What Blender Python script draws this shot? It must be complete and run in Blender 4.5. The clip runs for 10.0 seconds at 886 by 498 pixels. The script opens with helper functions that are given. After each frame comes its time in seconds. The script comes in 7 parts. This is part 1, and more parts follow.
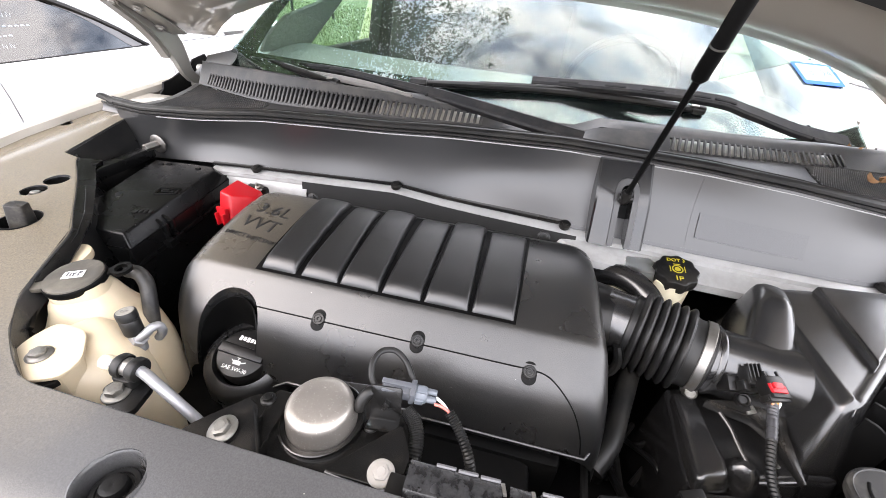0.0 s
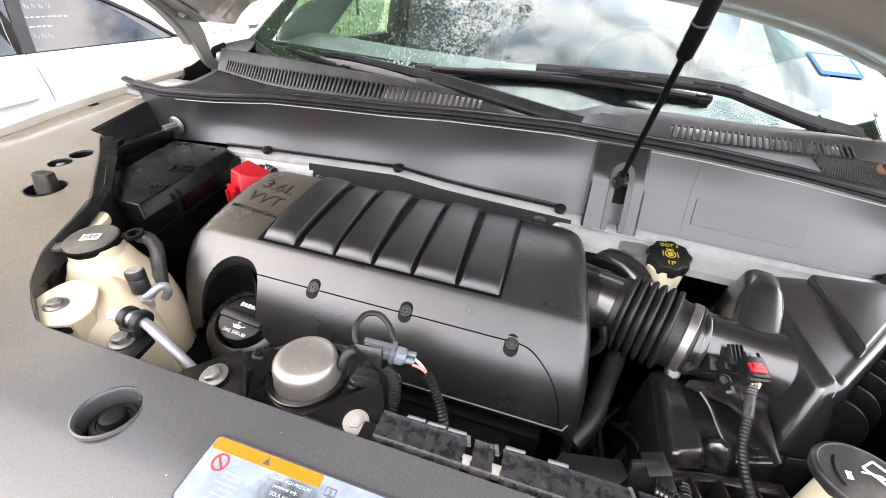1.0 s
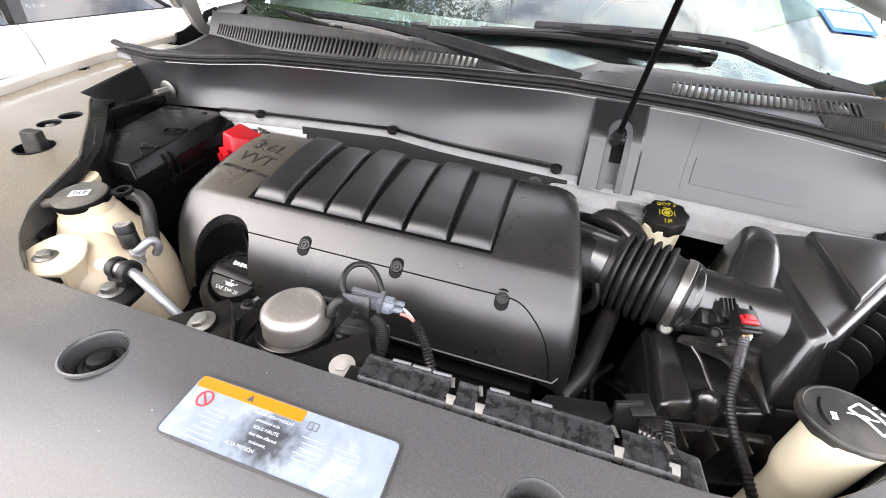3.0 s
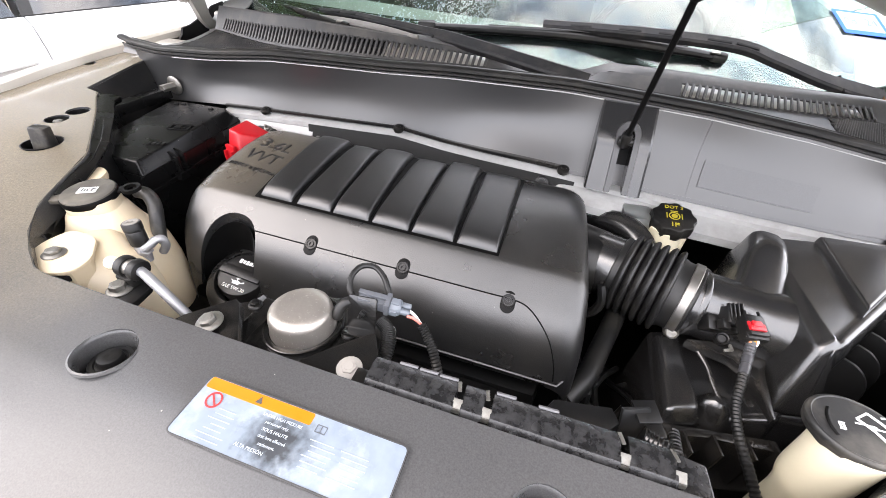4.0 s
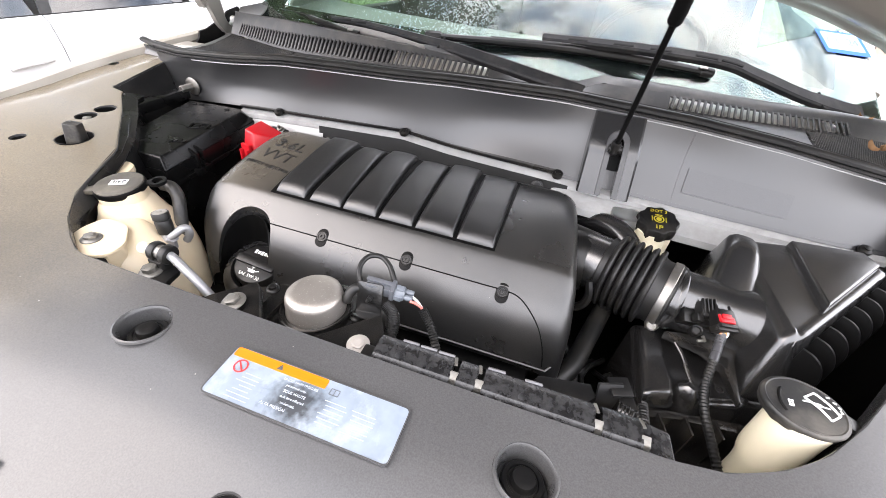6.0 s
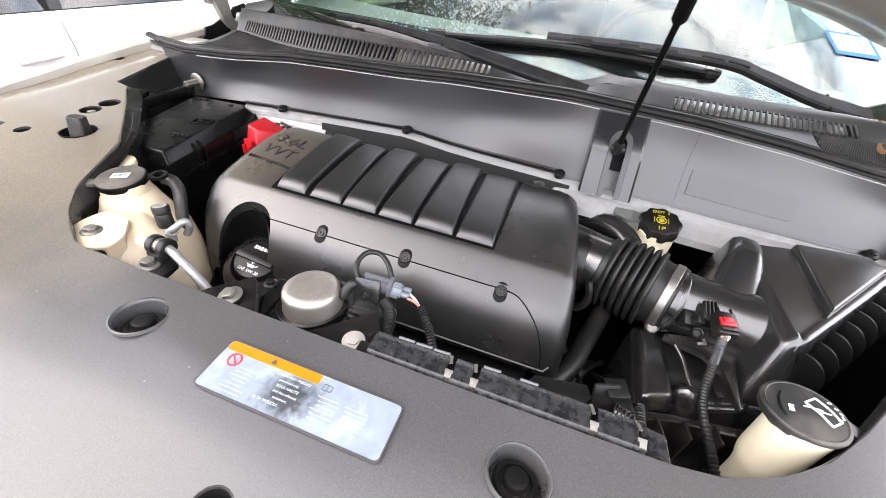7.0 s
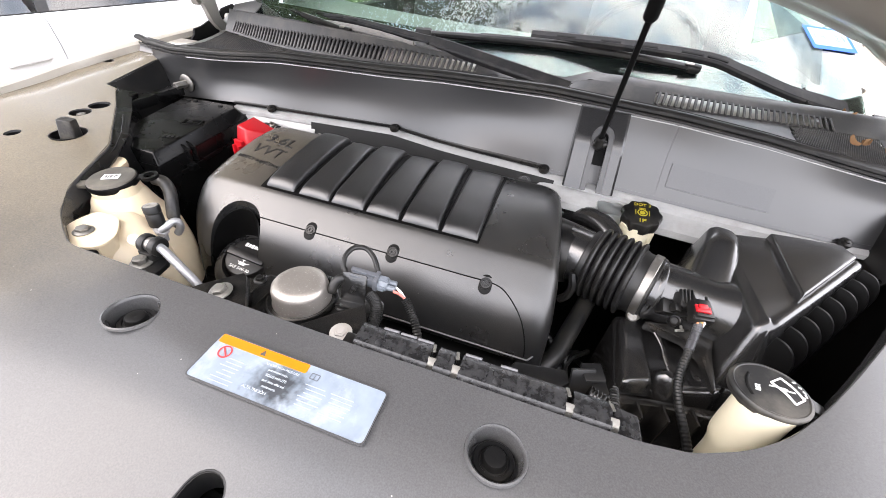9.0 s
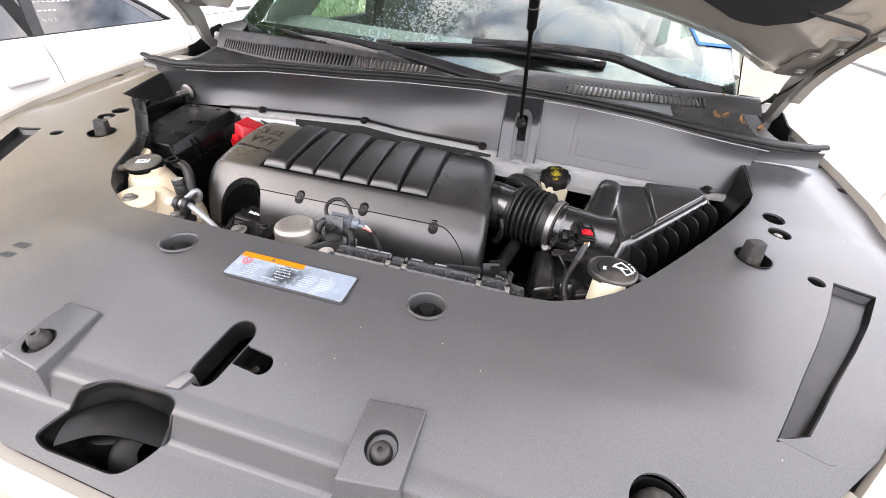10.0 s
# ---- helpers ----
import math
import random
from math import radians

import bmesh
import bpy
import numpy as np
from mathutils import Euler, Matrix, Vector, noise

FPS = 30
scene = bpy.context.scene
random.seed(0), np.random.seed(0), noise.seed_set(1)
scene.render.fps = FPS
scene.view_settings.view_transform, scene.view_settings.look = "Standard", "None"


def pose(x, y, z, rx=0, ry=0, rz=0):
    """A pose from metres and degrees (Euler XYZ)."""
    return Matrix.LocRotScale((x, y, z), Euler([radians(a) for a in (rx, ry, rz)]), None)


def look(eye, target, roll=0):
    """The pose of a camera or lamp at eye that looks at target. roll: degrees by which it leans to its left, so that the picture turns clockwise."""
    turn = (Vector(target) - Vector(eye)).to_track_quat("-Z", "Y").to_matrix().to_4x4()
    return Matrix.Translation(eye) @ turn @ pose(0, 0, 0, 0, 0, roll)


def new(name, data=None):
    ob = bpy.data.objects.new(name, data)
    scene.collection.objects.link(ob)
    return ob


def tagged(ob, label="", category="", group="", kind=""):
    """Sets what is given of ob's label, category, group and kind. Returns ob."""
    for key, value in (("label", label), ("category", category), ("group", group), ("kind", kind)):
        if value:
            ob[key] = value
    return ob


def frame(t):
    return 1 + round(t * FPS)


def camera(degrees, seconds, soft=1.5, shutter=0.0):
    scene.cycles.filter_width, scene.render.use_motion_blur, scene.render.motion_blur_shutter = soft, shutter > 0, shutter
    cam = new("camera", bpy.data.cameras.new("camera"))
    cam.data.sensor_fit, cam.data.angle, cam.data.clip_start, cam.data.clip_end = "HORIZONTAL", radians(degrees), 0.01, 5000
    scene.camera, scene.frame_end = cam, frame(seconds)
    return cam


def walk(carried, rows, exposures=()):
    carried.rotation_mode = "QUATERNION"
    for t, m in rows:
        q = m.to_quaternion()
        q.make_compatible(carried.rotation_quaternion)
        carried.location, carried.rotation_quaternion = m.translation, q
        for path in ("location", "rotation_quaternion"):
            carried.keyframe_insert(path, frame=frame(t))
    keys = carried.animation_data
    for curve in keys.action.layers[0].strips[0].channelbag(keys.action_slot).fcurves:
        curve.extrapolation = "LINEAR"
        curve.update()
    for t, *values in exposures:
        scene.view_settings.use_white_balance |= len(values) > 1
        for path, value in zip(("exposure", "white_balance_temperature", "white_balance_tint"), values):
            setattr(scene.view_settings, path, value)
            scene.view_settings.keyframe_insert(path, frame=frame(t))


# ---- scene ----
cam = camera(97.8, 10.0, soft=0.6)
PATH = [
    (0, (0.066, 0.123, 1.409), (-0.232, 1.76, 0.299), 5.1),
    (0.5, (0.1, 0.12, 1.411), (-0.248, 1.741, 0.292), 5.3),
    (1, (0.113, 0.101, 1.396), (-0.27, 1.707, 0.269), 5.1),
    (1.5, (0.121, 0.113, 1.387), (-0.279, 1.705, 0.245), 5.0),
    (2, (0.132, 0.117, 1.371), (-0.269, 1.689, 0.202), 4.7),
    (2.5, (0.14, 0.094, 1.363), (-0.254, 1.646, 0.164), 4.6),
    (2.7, (0.14, 0.09, 1.363), (-0.244, 1.642, 0.162), 4.7),
    (3.8, (0.122, 0.096, 1.372), (-0.262, 1.631, 0.149), 5.1),
    (4, (0.129, 0.094, 1.37), (-0.257, 1.628, 0.146), 5.3),
    (4.5, (0.145, 0.092, 1.371), (-0.24, 1.625, 0.146), 5.5),
    (5, (0.138, 0.073, 1.385), (-0.249, 1.607, 0.162), 5.6),
    (5.5, (0.145, 0.052, 1.399), (-0.252, 1.589, 0.182), 5.9),
    (5.7, (0.143, 0.05, 1.395), (-0.248, 1.593, 0.183), 6.3),
    (6.8, (0.139, 0.051, 1.385), (-0.262, 1.591, 0.174), 7.2),
    (7, (0.148, 0.053, 1.385), (-0.263, 1.59, 0.173), 7.0),
    (7.5, (0.152, 0.063, 1.378), (-0.255, 1.598, 0.163), 7.0),
    (8, (0.148, 0.067, 1.378), (-0.256, 1.6, 0.158), 6.9),
    (8.5, (0.151, 0.072, 1.38), (-0.251, 1.604, 0.159), 6.7),
    (9, (0.167, 0.043, 1.392), (-0.223, 1.58, 0.173), 6.5),
    (9.5, (0.205, -0.022, 1.406), (-0.157, 1.527, 0.193), 6.0),
    (10, (0.284, -0.151, 1.43), (-0.052, 1.423, 0.244), 4.9),
]
walk(cam, [(t, look(eye, target, roll)) for t, eye, target, roll in PATH], [(0, 1.73, 6650, 17), (9.2, 1.73, 6650, 17), (10, 1.51, 6650, 19)])

# ---- world and sun: bright, half-overcast sky ----
SUN_EL, SUN_AZ = radians(44), radians(236)  # azimuth from +y towards +x
world = bpy.data.worlds.new("sky")
scene.world = world
world.use_nodes = True
wn, wl = world.node_tree.nodes, world.node_tree.links
wn.clear()
w_out = wn.new("ShaderNodeOutputWorld")
w_bg = wn.new("ShaderNodeBackground")
w_sky = wn.new("ShaderNodeTexSky")
w_sky.sky_type, w_sky.sun_disc = "NISHITA", False
w_sky.sun_elevation, w_sky.sun_rotation = SUN_EL, SUN_AZ
w_sky.air_density, w_sky.dust_density = 1.0, 2.0
w_tc = wn.new("ShaderNodeTexCoord")
w_map = wn.new("ShaderNodeMapping")
w_map.inputs["Scale"].default_value = (1.6, 2.6, 4.0)
w_map.inputs["Location"].default_value = (3.7, 1.2, 0.4)
w_noise = wn.new("ShaderNodeTexNoise")
w_noise.inputs["Scale"].default_value = 3.4
w_noise.inputs["Detail"].default_value = 7
w_noise.inputs["Roughness"].default_value = 0.58
w_noise.inputs["Distortion"].default_value = 0.5
w_ramp = wn.new("ShaderNodeValToRGB")
w_ramp.color_ramp.elements[0].position, w_ramp.color_ramp.elements[1].position = 0.26, 0.48
w_grey = wn.new("ShaderNodeValToRGB")  # light and dark sides of the clouds
w_grey.color_ramp.elements[0].position, w_grey.color_ramp.elements[0].color = 0.42, (16.4, 16.4, 16.2, 1)
w_grey.color_ramp.elements[1].position, w_grey.color_ramp.elements[1].color = 0.60, (9.2, 10.6, 12.3, 1)
w_n2 = wn.new("ShaderNodeTexNoise")
w_n2.inputs["Scale"].default_value = 4.0
w_n2.inputs["Detail"].default_value = 5
w_mix = wn.new("ShaderNodeMix")
w_mix.data_type = "RGBA"
wl.new(w_tc.outputs["Generated"], w_map.inputs["Vector"])
wl.new(w_map.outputs["Vector"], w_noise.inputs["Vector"])
wl.new(w_map.outputs["Vector"], w_n2.inputs["Vector"])
wl.new(w_noise.outputs["Fac"], w_ramp.inputs["Fac"])
wl.new(w_n2.outputs["Fac"], w_grey.inputs["Fac"])
wl.new(w_ramp.outputs["Color"], w_mix.inputs["Factor"])
wl.new(w_sky.outputs["Color"], w_mix.inputs["A"])
wl.new(w_grey.outputs["Color"], w_mix.inputs["B"])
wl.new(w_mix.outputs["Result"], w_bg.inputs["Color"])
w_bg.inputs["Strength"].default_value = 0.14
wl.new(w_bg.outputs["Background"], w_out.inputs["Surface"])
sun_data = bpy.data.lights.new("sun", "SUN")
sun_data.energy, sun_data.angle, sun_data.color = 0.65, radians(40), (1.0, 0.9, 0.78)
sun = new("sun", sun_data)
sun_dir = Vector((math.sin(SUN_AZ) * math.cos(SUN_EL), math.cos(SUN_AZ) * math.cos(SUN_EL), math.sin(SUN_EL)))
sun.matrix_world = look(sun_dir * 20, (0, 0, 0))

# ---- materials ----
def mat(name, base, rough=0.5, metal=0.0, grain=0.0, grain_scale=900.0, vary=0.15, vary_scale=14.0,
        dirt=None, dirt_amount=0.0, dirt_scale=9.0, coat=0.0, rough_vary=0.08, spec=0.5, specks=0.0, detail=5.0,
        dirt_edge=(0.46, 0.76), fleck=0.0, fleck_scale=700.0, dust_and_glare=None):
    """A surface with colour variation at two scales, uneven gloss, fine relief and patches of dirt."""
    m = bpy.data.materials.new(name)
    m.use_nodes = True
    n, l = m.node_tree.nodes, m.node_tree.links
    b = n["Principled BSDF"]
    b.inputs["Metallic"].default_value = metal
    b.inputs["Coat Weight"].default_value = coat
    b.inputs["Coat Roughness"].default_value = 0.05
    b.inputs["Specular IOR Level"].default_value = spec
    tc = n.new("ShaderNodeTexCoord")
    big = n.new("ShaderNodeTexNoise")
    big.inputs["Scale"].default_value, big.inputs["Detail"].default_value = vary_scale, detail
    l.new(tc.outputs["Object"], big.inputs["Vector"])
    mix = n.new("ShaderNodeMix")
    mix.data_type = "RGBA"
    mix.inputs["A"].default_value = (*[c * (1 - vary) for c in base], 1)
    mix.inputs["B"].default_value = (*[min(1, c * (1 + vary)) for c in base], 1)
    l.new(big.outputs["Fac"], mix.inputs["Factor"])
    colour = mix.outputs["Result"]
    if dirt:
        spots = n.new("ShaderNodeTexNoise")
        spots.inputs["Scale"].default_value, spots.inputs["Detail"].default_value = dirt_scale, 9
        spots.inputs["Roughness"].default_value = 0.65
        l.new(tc.outputs["Object"], spots.inputs["Vector"])
        ramp = n.new("ShaderNodeMapRange")
        ramp.inputs["From Min"].default_value, ramp.inputs["From Max"].default_value = dirt_edge
        ramp.inputs["To Max"].default_value = dirt_amount
        l.new(spots.outputs["Fac"], ramp.inputs["Value"])
        over = n.new("ShaderNodeMix")
        over.data_type = "RGBA"
        over.inputs["B"].default_value = (*dirt, 1)
        l.new(ramp.outputs["Result"], over.inputs["Factor"])
        l.new(colour, over.inputs["A"])
        colour = over.outputs["Result"]
    if dust_and_glare:
        # dust towards one corner, ragged cloudy border; on M_COVER it also paints warm reflected light
        x_clean, x_full, dust, amount = dust_and_glare
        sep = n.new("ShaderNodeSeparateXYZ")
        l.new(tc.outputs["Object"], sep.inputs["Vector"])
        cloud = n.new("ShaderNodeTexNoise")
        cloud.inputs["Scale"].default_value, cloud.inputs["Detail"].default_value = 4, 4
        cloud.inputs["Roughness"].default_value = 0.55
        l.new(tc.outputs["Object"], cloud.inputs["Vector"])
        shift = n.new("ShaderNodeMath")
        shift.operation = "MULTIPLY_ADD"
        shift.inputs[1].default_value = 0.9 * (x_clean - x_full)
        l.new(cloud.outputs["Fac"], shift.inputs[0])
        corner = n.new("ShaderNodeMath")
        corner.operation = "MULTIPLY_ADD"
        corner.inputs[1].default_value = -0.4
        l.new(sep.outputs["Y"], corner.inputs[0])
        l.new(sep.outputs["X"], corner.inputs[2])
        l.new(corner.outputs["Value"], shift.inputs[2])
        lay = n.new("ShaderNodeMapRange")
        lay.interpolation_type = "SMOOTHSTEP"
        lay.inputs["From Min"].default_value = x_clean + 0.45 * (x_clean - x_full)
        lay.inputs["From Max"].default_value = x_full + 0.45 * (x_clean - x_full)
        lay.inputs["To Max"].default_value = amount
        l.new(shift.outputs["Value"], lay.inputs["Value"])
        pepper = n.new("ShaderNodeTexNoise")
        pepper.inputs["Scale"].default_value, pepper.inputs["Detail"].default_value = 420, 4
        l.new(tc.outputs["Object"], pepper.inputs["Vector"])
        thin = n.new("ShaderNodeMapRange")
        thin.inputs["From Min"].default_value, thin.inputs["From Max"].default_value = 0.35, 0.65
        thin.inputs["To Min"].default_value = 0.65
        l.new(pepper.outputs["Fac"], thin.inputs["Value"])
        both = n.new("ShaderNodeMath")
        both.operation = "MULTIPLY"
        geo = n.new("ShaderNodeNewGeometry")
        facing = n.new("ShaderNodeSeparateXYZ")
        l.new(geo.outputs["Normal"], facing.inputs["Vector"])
        level = n.new("ShaderNodeMapRange")  # dust and painted warmth lie on level faces only
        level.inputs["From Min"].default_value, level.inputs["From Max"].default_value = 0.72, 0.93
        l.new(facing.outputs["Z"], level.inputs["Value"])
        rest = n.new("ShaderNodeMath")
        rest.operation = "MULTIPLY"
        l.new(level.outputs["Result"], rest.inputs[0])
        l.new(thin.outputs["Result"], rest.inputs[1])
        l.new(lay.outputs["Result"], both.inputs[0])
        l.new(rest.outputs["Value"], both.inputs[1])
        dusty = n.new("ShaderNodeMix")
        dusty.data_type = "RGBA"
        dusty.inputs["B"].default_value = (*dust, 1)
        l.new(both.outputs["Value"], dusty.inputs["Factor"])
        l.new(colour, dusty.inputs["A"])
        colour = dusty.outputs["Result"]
    if fleck:
        salt = n.new("ShaderNodeTexNoise")
        salt.inputs["Scale"].default_value, salt.inputs["Detail"].default_value = fleck_scale, 2
        l.new(tc.outputs["Object"], salt.inputs["Vector"])
        span = n.new("ShaderNodeMapRange")
        span.inputs["From Min"].default_value, span.inputs["From Max"].default_value = 0.3, 0.7
        span.inputs["To Min"].default_value, span.inputs["To Max"].default_value = 1 - fleck, 1 + fleck
        l.new(salt.outputs["Fac"], span.inputs["Value"])
        times = n.new("ShaderNodeVectorMath")
        times.operation = "SCALE"
        l.new(colour, times.inputs["Vector"])
        l.new(span.outputs["Result"], times.inputs["Scale"])
        colour = times.outputs["Vector"]
    if specks:
        dots = n.new("ShaderNodeTexVoronoi")
        dots.inputs["Scale"].default_value = specks
        dots.inputs["Randomness"].default_value = 1.0
        l.new(tc.outputs["Object"], dots.inputs["Vector"])
        rare = n.new("ShaderNodeSeparateColor")
        l.new(dots.outputs["Color"], rare.inputs["Color"])
        size = n.new("ShaderNodeMapRange")  # most cells hold no speck
        size.inputs["From Min"].default_value, size.inputs["From Max"].default_value = 0.86, 1.0
        size.inputs["To Max"].default_value = 0.075
        l.new(rare.outputs["Red"], size.inputs["Value"])
        less = n.new("ShaderNodeMath")
        less.operation = "LESS_THAN"
        l.new(dots.outputs["Distance"], less.inputs[0])
        l.new(size.outputs["Result"], less.inputs[1])
        dusted = n.new("ShaderNodeMix")
        dusted.data_type = "RGBA"
        dusted.inputs["B"].default_value = (0.22, 0.21, 0.19, 1)
        l.new(less.outputs["Value"], dusted.inputs["Factor"])
        l.new(colour, dusted.inputs["A"])
        colour = dusted.outputs["Result"]
    l.new(colour, b.inputs["Base Color"])
    rr = n.new("ShaderNodeMapRange")
    rr.inputs["To Min"].default_value, rr.inputs["To Max"].default_value = max(0.02, rough - rough_vary), min(1, rough + rough_vary)
    l.new(big.outputs["Fac"], rr.inputs["Value"])
    l.new(rr.outputs["Result"], b.inputs["Roughness"])
    if grain:
        fine = n.new("ShaderNodeTexNoise")
        fine.inputs["Scale"].default_value, fine.inputs["Detail"].default_value = grain_scale, 3
        l.new(tc.outputs["Object"], fine.inputs["Vector"])
        bump = n.new("ShaderNodeBump")
        bump.inputs["Strength"].default_value, bump.inputs["Distance"].default_value = grain, 0.00018
        l.new(fine.outputs["Fac"], bump.inputs["Height"])
        l.new(bump.outputs["Normal"], b.inputs["Normal"])
    return m


def glass(name, tint, rough=0.0, ior=1.5):
    m = bpy.data.materials.new(name)
    m.use_nodes = True
    b = m.node_tree.nodes["Principled BSDF"]
    b.inputs["Base Color"].default_value = (*tint, 1)
    b.inputs["Roughness"].default_value = rough
    b.inputs["Transmission Weight"].default_value = 1.0
    b.inputs["IOR"].default_value = ior
    return m


DUST = (0.32, 0.28, 0.22)
# the tan layer on the left mixes dust with a painted warm reflection
M_COVER = mat("grained_grey_plastic", (0.057, 0.057, 0.0578), 0.235, rough_vary=0.06, spec=0.45, specks=75, grain=0.4, grain_scale=1000, vary=0.15, vary_scale=6, dirt=DUST, dirt_amount=0.012, dirt_scale=4, dirt_edge=(0.35, 0.9), fleck=0.14, dust_and_glare=(-0.12, -0.66, (0.31, 0.25, 0.16), 0.48))
M_ENGINE = mat("satin_black_plastic", (0.0115, 0.0115, 0.0118), 0.29, spec=0.85, specks=140, grain=1.3, grain_scale=950, dirt=DUST, dirt_amount=0.04, dirt_scale=5, fleck=0.3, dust_and_glare=(-0.10, -0.34, (0.28, 0.235, 0.17), 0.30))
M_RIB = mat("ribbed_black_plastic", (0.009, 0.009, 0.0093), 0.32, spec=0.9, grain=1.6, grain_scale=1100)
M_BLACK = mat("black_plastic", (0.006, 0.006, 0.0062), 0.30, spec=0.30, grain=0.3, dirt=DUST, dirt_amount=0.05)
M_AIRBOX = mat("moulded_black_plastic", (0.011, 0.011, 0.0114), 0.24, spec=0.95, coat=0.45, grain=0.4, grain_scale=1200, dirt=DUST, dirt_amount=0.03)
M_AIRBOX.node_tree.nodes["Principled BSDF"].inputs["Coat Roughness"].default_value = 0.24
# near-black for grimy parts, and for shade put into gaps and holes
M_DARK = mat("grimy_and_shade_black", (0.004, 0.004, 0.004), 0.6, spec=0.15, dirt=(0.012, 0.011, 0.010), dirt_amount=0.4, dirt_scale=16)
M_FUSE = mat("matt_black_plastic", (0.0045, 0.0045, 0.0046), 0.27, spec=0.2, grain=0.3, specks=120, fleck=0.3)
M_FUSEMARK = mat("worn_raised_plastic", (0.003, 0.003, 0.003), 0.45, spec=0.2)
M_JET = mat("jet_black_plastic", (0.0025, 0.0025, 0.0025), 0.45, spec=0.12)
M_RUBBER = mat("black_rubber", (0.008, 0.008, 0.008), 0.42, spec=0.35, grain=0.2, dirt=DUST, dirt_amount=0.045, dirt_scale=20)
M_FIREWALL = mat("smooth_grey_plastic", (0.021, 0.021, 0.0217), 0.33, spec=0.8, vary=0.06, vary_scale=5, detail=2, rough_vary=0.05)
M_RIM = mat("scuffed_grey_rim", (0.034, 0.034, 0.035), 0.45, spec=0.6, grain=0.4, vary=0.2, vary_scale=40)
M_BRACKET = mat("glossy_dark_bracket_plastic", (0.014, 0.014, 0.0145), 0.16, spec=0.7, vary=0.1, vary_scale=20, rough_vary=0.04)
M_PLATE = mat("rough_grey_plastic", (0.020, 0.020, 0.0215), 0.33, spec=0.75, grain=0.8, grain_scale=500, fleck=0.3)
M_COWL = mat("weathered_cowl_plastic", (0.027, 0.027, 0.0275), 0.45, spec=0.5, grain=0.6, dirt=DUST, dirt_amount=0.15, dirt_scale=14)
M_PAINT = mat("champagne_silver_paint", (0.40, 0.37, 0.32), 0.32, metal=0.1, coat=0.6, vary=0.04, vary_scale=900, dirt=(0.35, 0.3, 0.25), dirt_amount=0.25, dirt_scale=6)
M_FLANGE = mat("grimy_silver_paint", (0.30, 0.30, 0.295), 0.34, coat=0.3, vary=0.15, vary_scale=20, dirt=(0.12, 0.11, 0.10), dirt_amount=0.45, dirt_scale=22)
M_OILY = mat("oily_black_steel", (0.007, 0.0068, 0.0066), 0.22, spec=0.75, grain=0.3, vary=0.35, vary_scale=40, dirt=(0.04, 0.034, 0.028), dirt_amount=0.35, dirt_scale=60, dirt_edge=(0.56, 0.7))
M_CAP = mat("dusty_black_cap", (0.012, 0.012, 0.012), 0.42, spec=0.4, grain=0.3, vary=0.3, dirt=(0.17, 0.155, 0.13), dirt_amount=0.6, dirt_scale=12)
M_DUSTCAP = mat("dust_coated_cap", (0.055, 0.050, 0.042), 0.5, spec=0.4, grain=0.4, vary=0.4, vary_scale=30, dirt=(0.2, 0.18, 0.14), dirt_amount=0.6, dirt_scale=16)
M_TRAY = mat("dirty_black_plastic", (0.012, 0.0115, 0.011), 0.24, spec=0.7, grain=0.3, vary=0.3, dirt=(0.05, 0.043, 0.035), dirt_amount=0.55, dirt_scale=30, dirt_edge=(0.5, 0.66))
M_PRINT_FADED = mat("faded_white_print", (0.42, 0.46, 0.5), 0.4)
M_PRINT_GHOST = mat("bleached_print", (0.29, 0.335, 0.385), 0.3)
M_HINGE = mat("silver_painted_steel", (0.23, 0.22, 0.20), 0.36, metal=0.35, coat=0.3, vary=0.06)
M_WHITE = mat("white_car_paint", (0.58, 0.58, 0.585), 0.25, coat=0.7, vary=0.03)
M_CREAM = mat("aged_cream_plastic", (0.61, 0.51, 0.36), 0.36, vary=0.18, vary_scale=16, dirt=(0.62, 0.48, 0.30), dirt_amount=0.7, dirt_scale=12, grain=0.2)
M_CREAM_NEW = mat("cream_plastic", (0.68, 0.62, 0.46), 0.4, vary=0.06, dirt=(0.4, 0.32, 0.2), dirt_amount=0.15)
M_PINKWIRE = mat("pink_wire_insulation", (0.55, 0.16, 0.13), 0.5)
M_ZINC = mat("dull_zinc", (0.18, 0.175, 0.16), 0.38, metal=0.6, vary=0.3, vary_scale=120, dirt=(0.10, 0.085, 0.065), dirt_amount=0.7, dirt_scale=140)
M_STEEL = mat("zinc_steel", (0.27, 0.26, 0.245), 0.45, metal=0.95, vary=0.2, vary_scale=60, dirt=(0.2, 0.17, 0.13), dirt_amount=0.6, dirt_scale=70)
M_DOME = mat("oxidised_aluminium", (0.40, 0.37, 0.335), 0.40, metal=0.8, vary=0.22, vary_scale=30, dirt=(0.72, 0.70, 0.66), dirt_amount=0.8, dirt_scale=460, dirt_edge=(0.60, 0.66), grain=1.0, grain_scale=260)
M_ALU = mat("brushed_aluminium_pipe", (0.36, 0.36, 0.37), 0.55, metal=0.75, vary=0.12, vary_scale=30)
M_RED = mat("red_plastic", (0.48, 0.008, 0.014), 0.38, vary=0.1, grain=0.1)
M_GREYCON = mat("grey_connector_plastic", (0.08, 0.085, 0.095), 0.42, vary=0.1)
M_YELLOW = mat("yellow_print", (0.30, 0.25, 0.015), 0.5)
M_ORANGE = mat("orange_print", (0.50, 0.15, 0.003), 0.35)
M_LABEL = mat("faded_label_film", (0.22, 0.26, 0.31), 0.16, metal=0.1, vary=0.35, vary_scale=45, rough_vary=0.1, dirt=(0.46, 0.50, 0.54), dirt_amount=0.4, dirt_scale=28, dirt_edge=(0.5, 0.68))
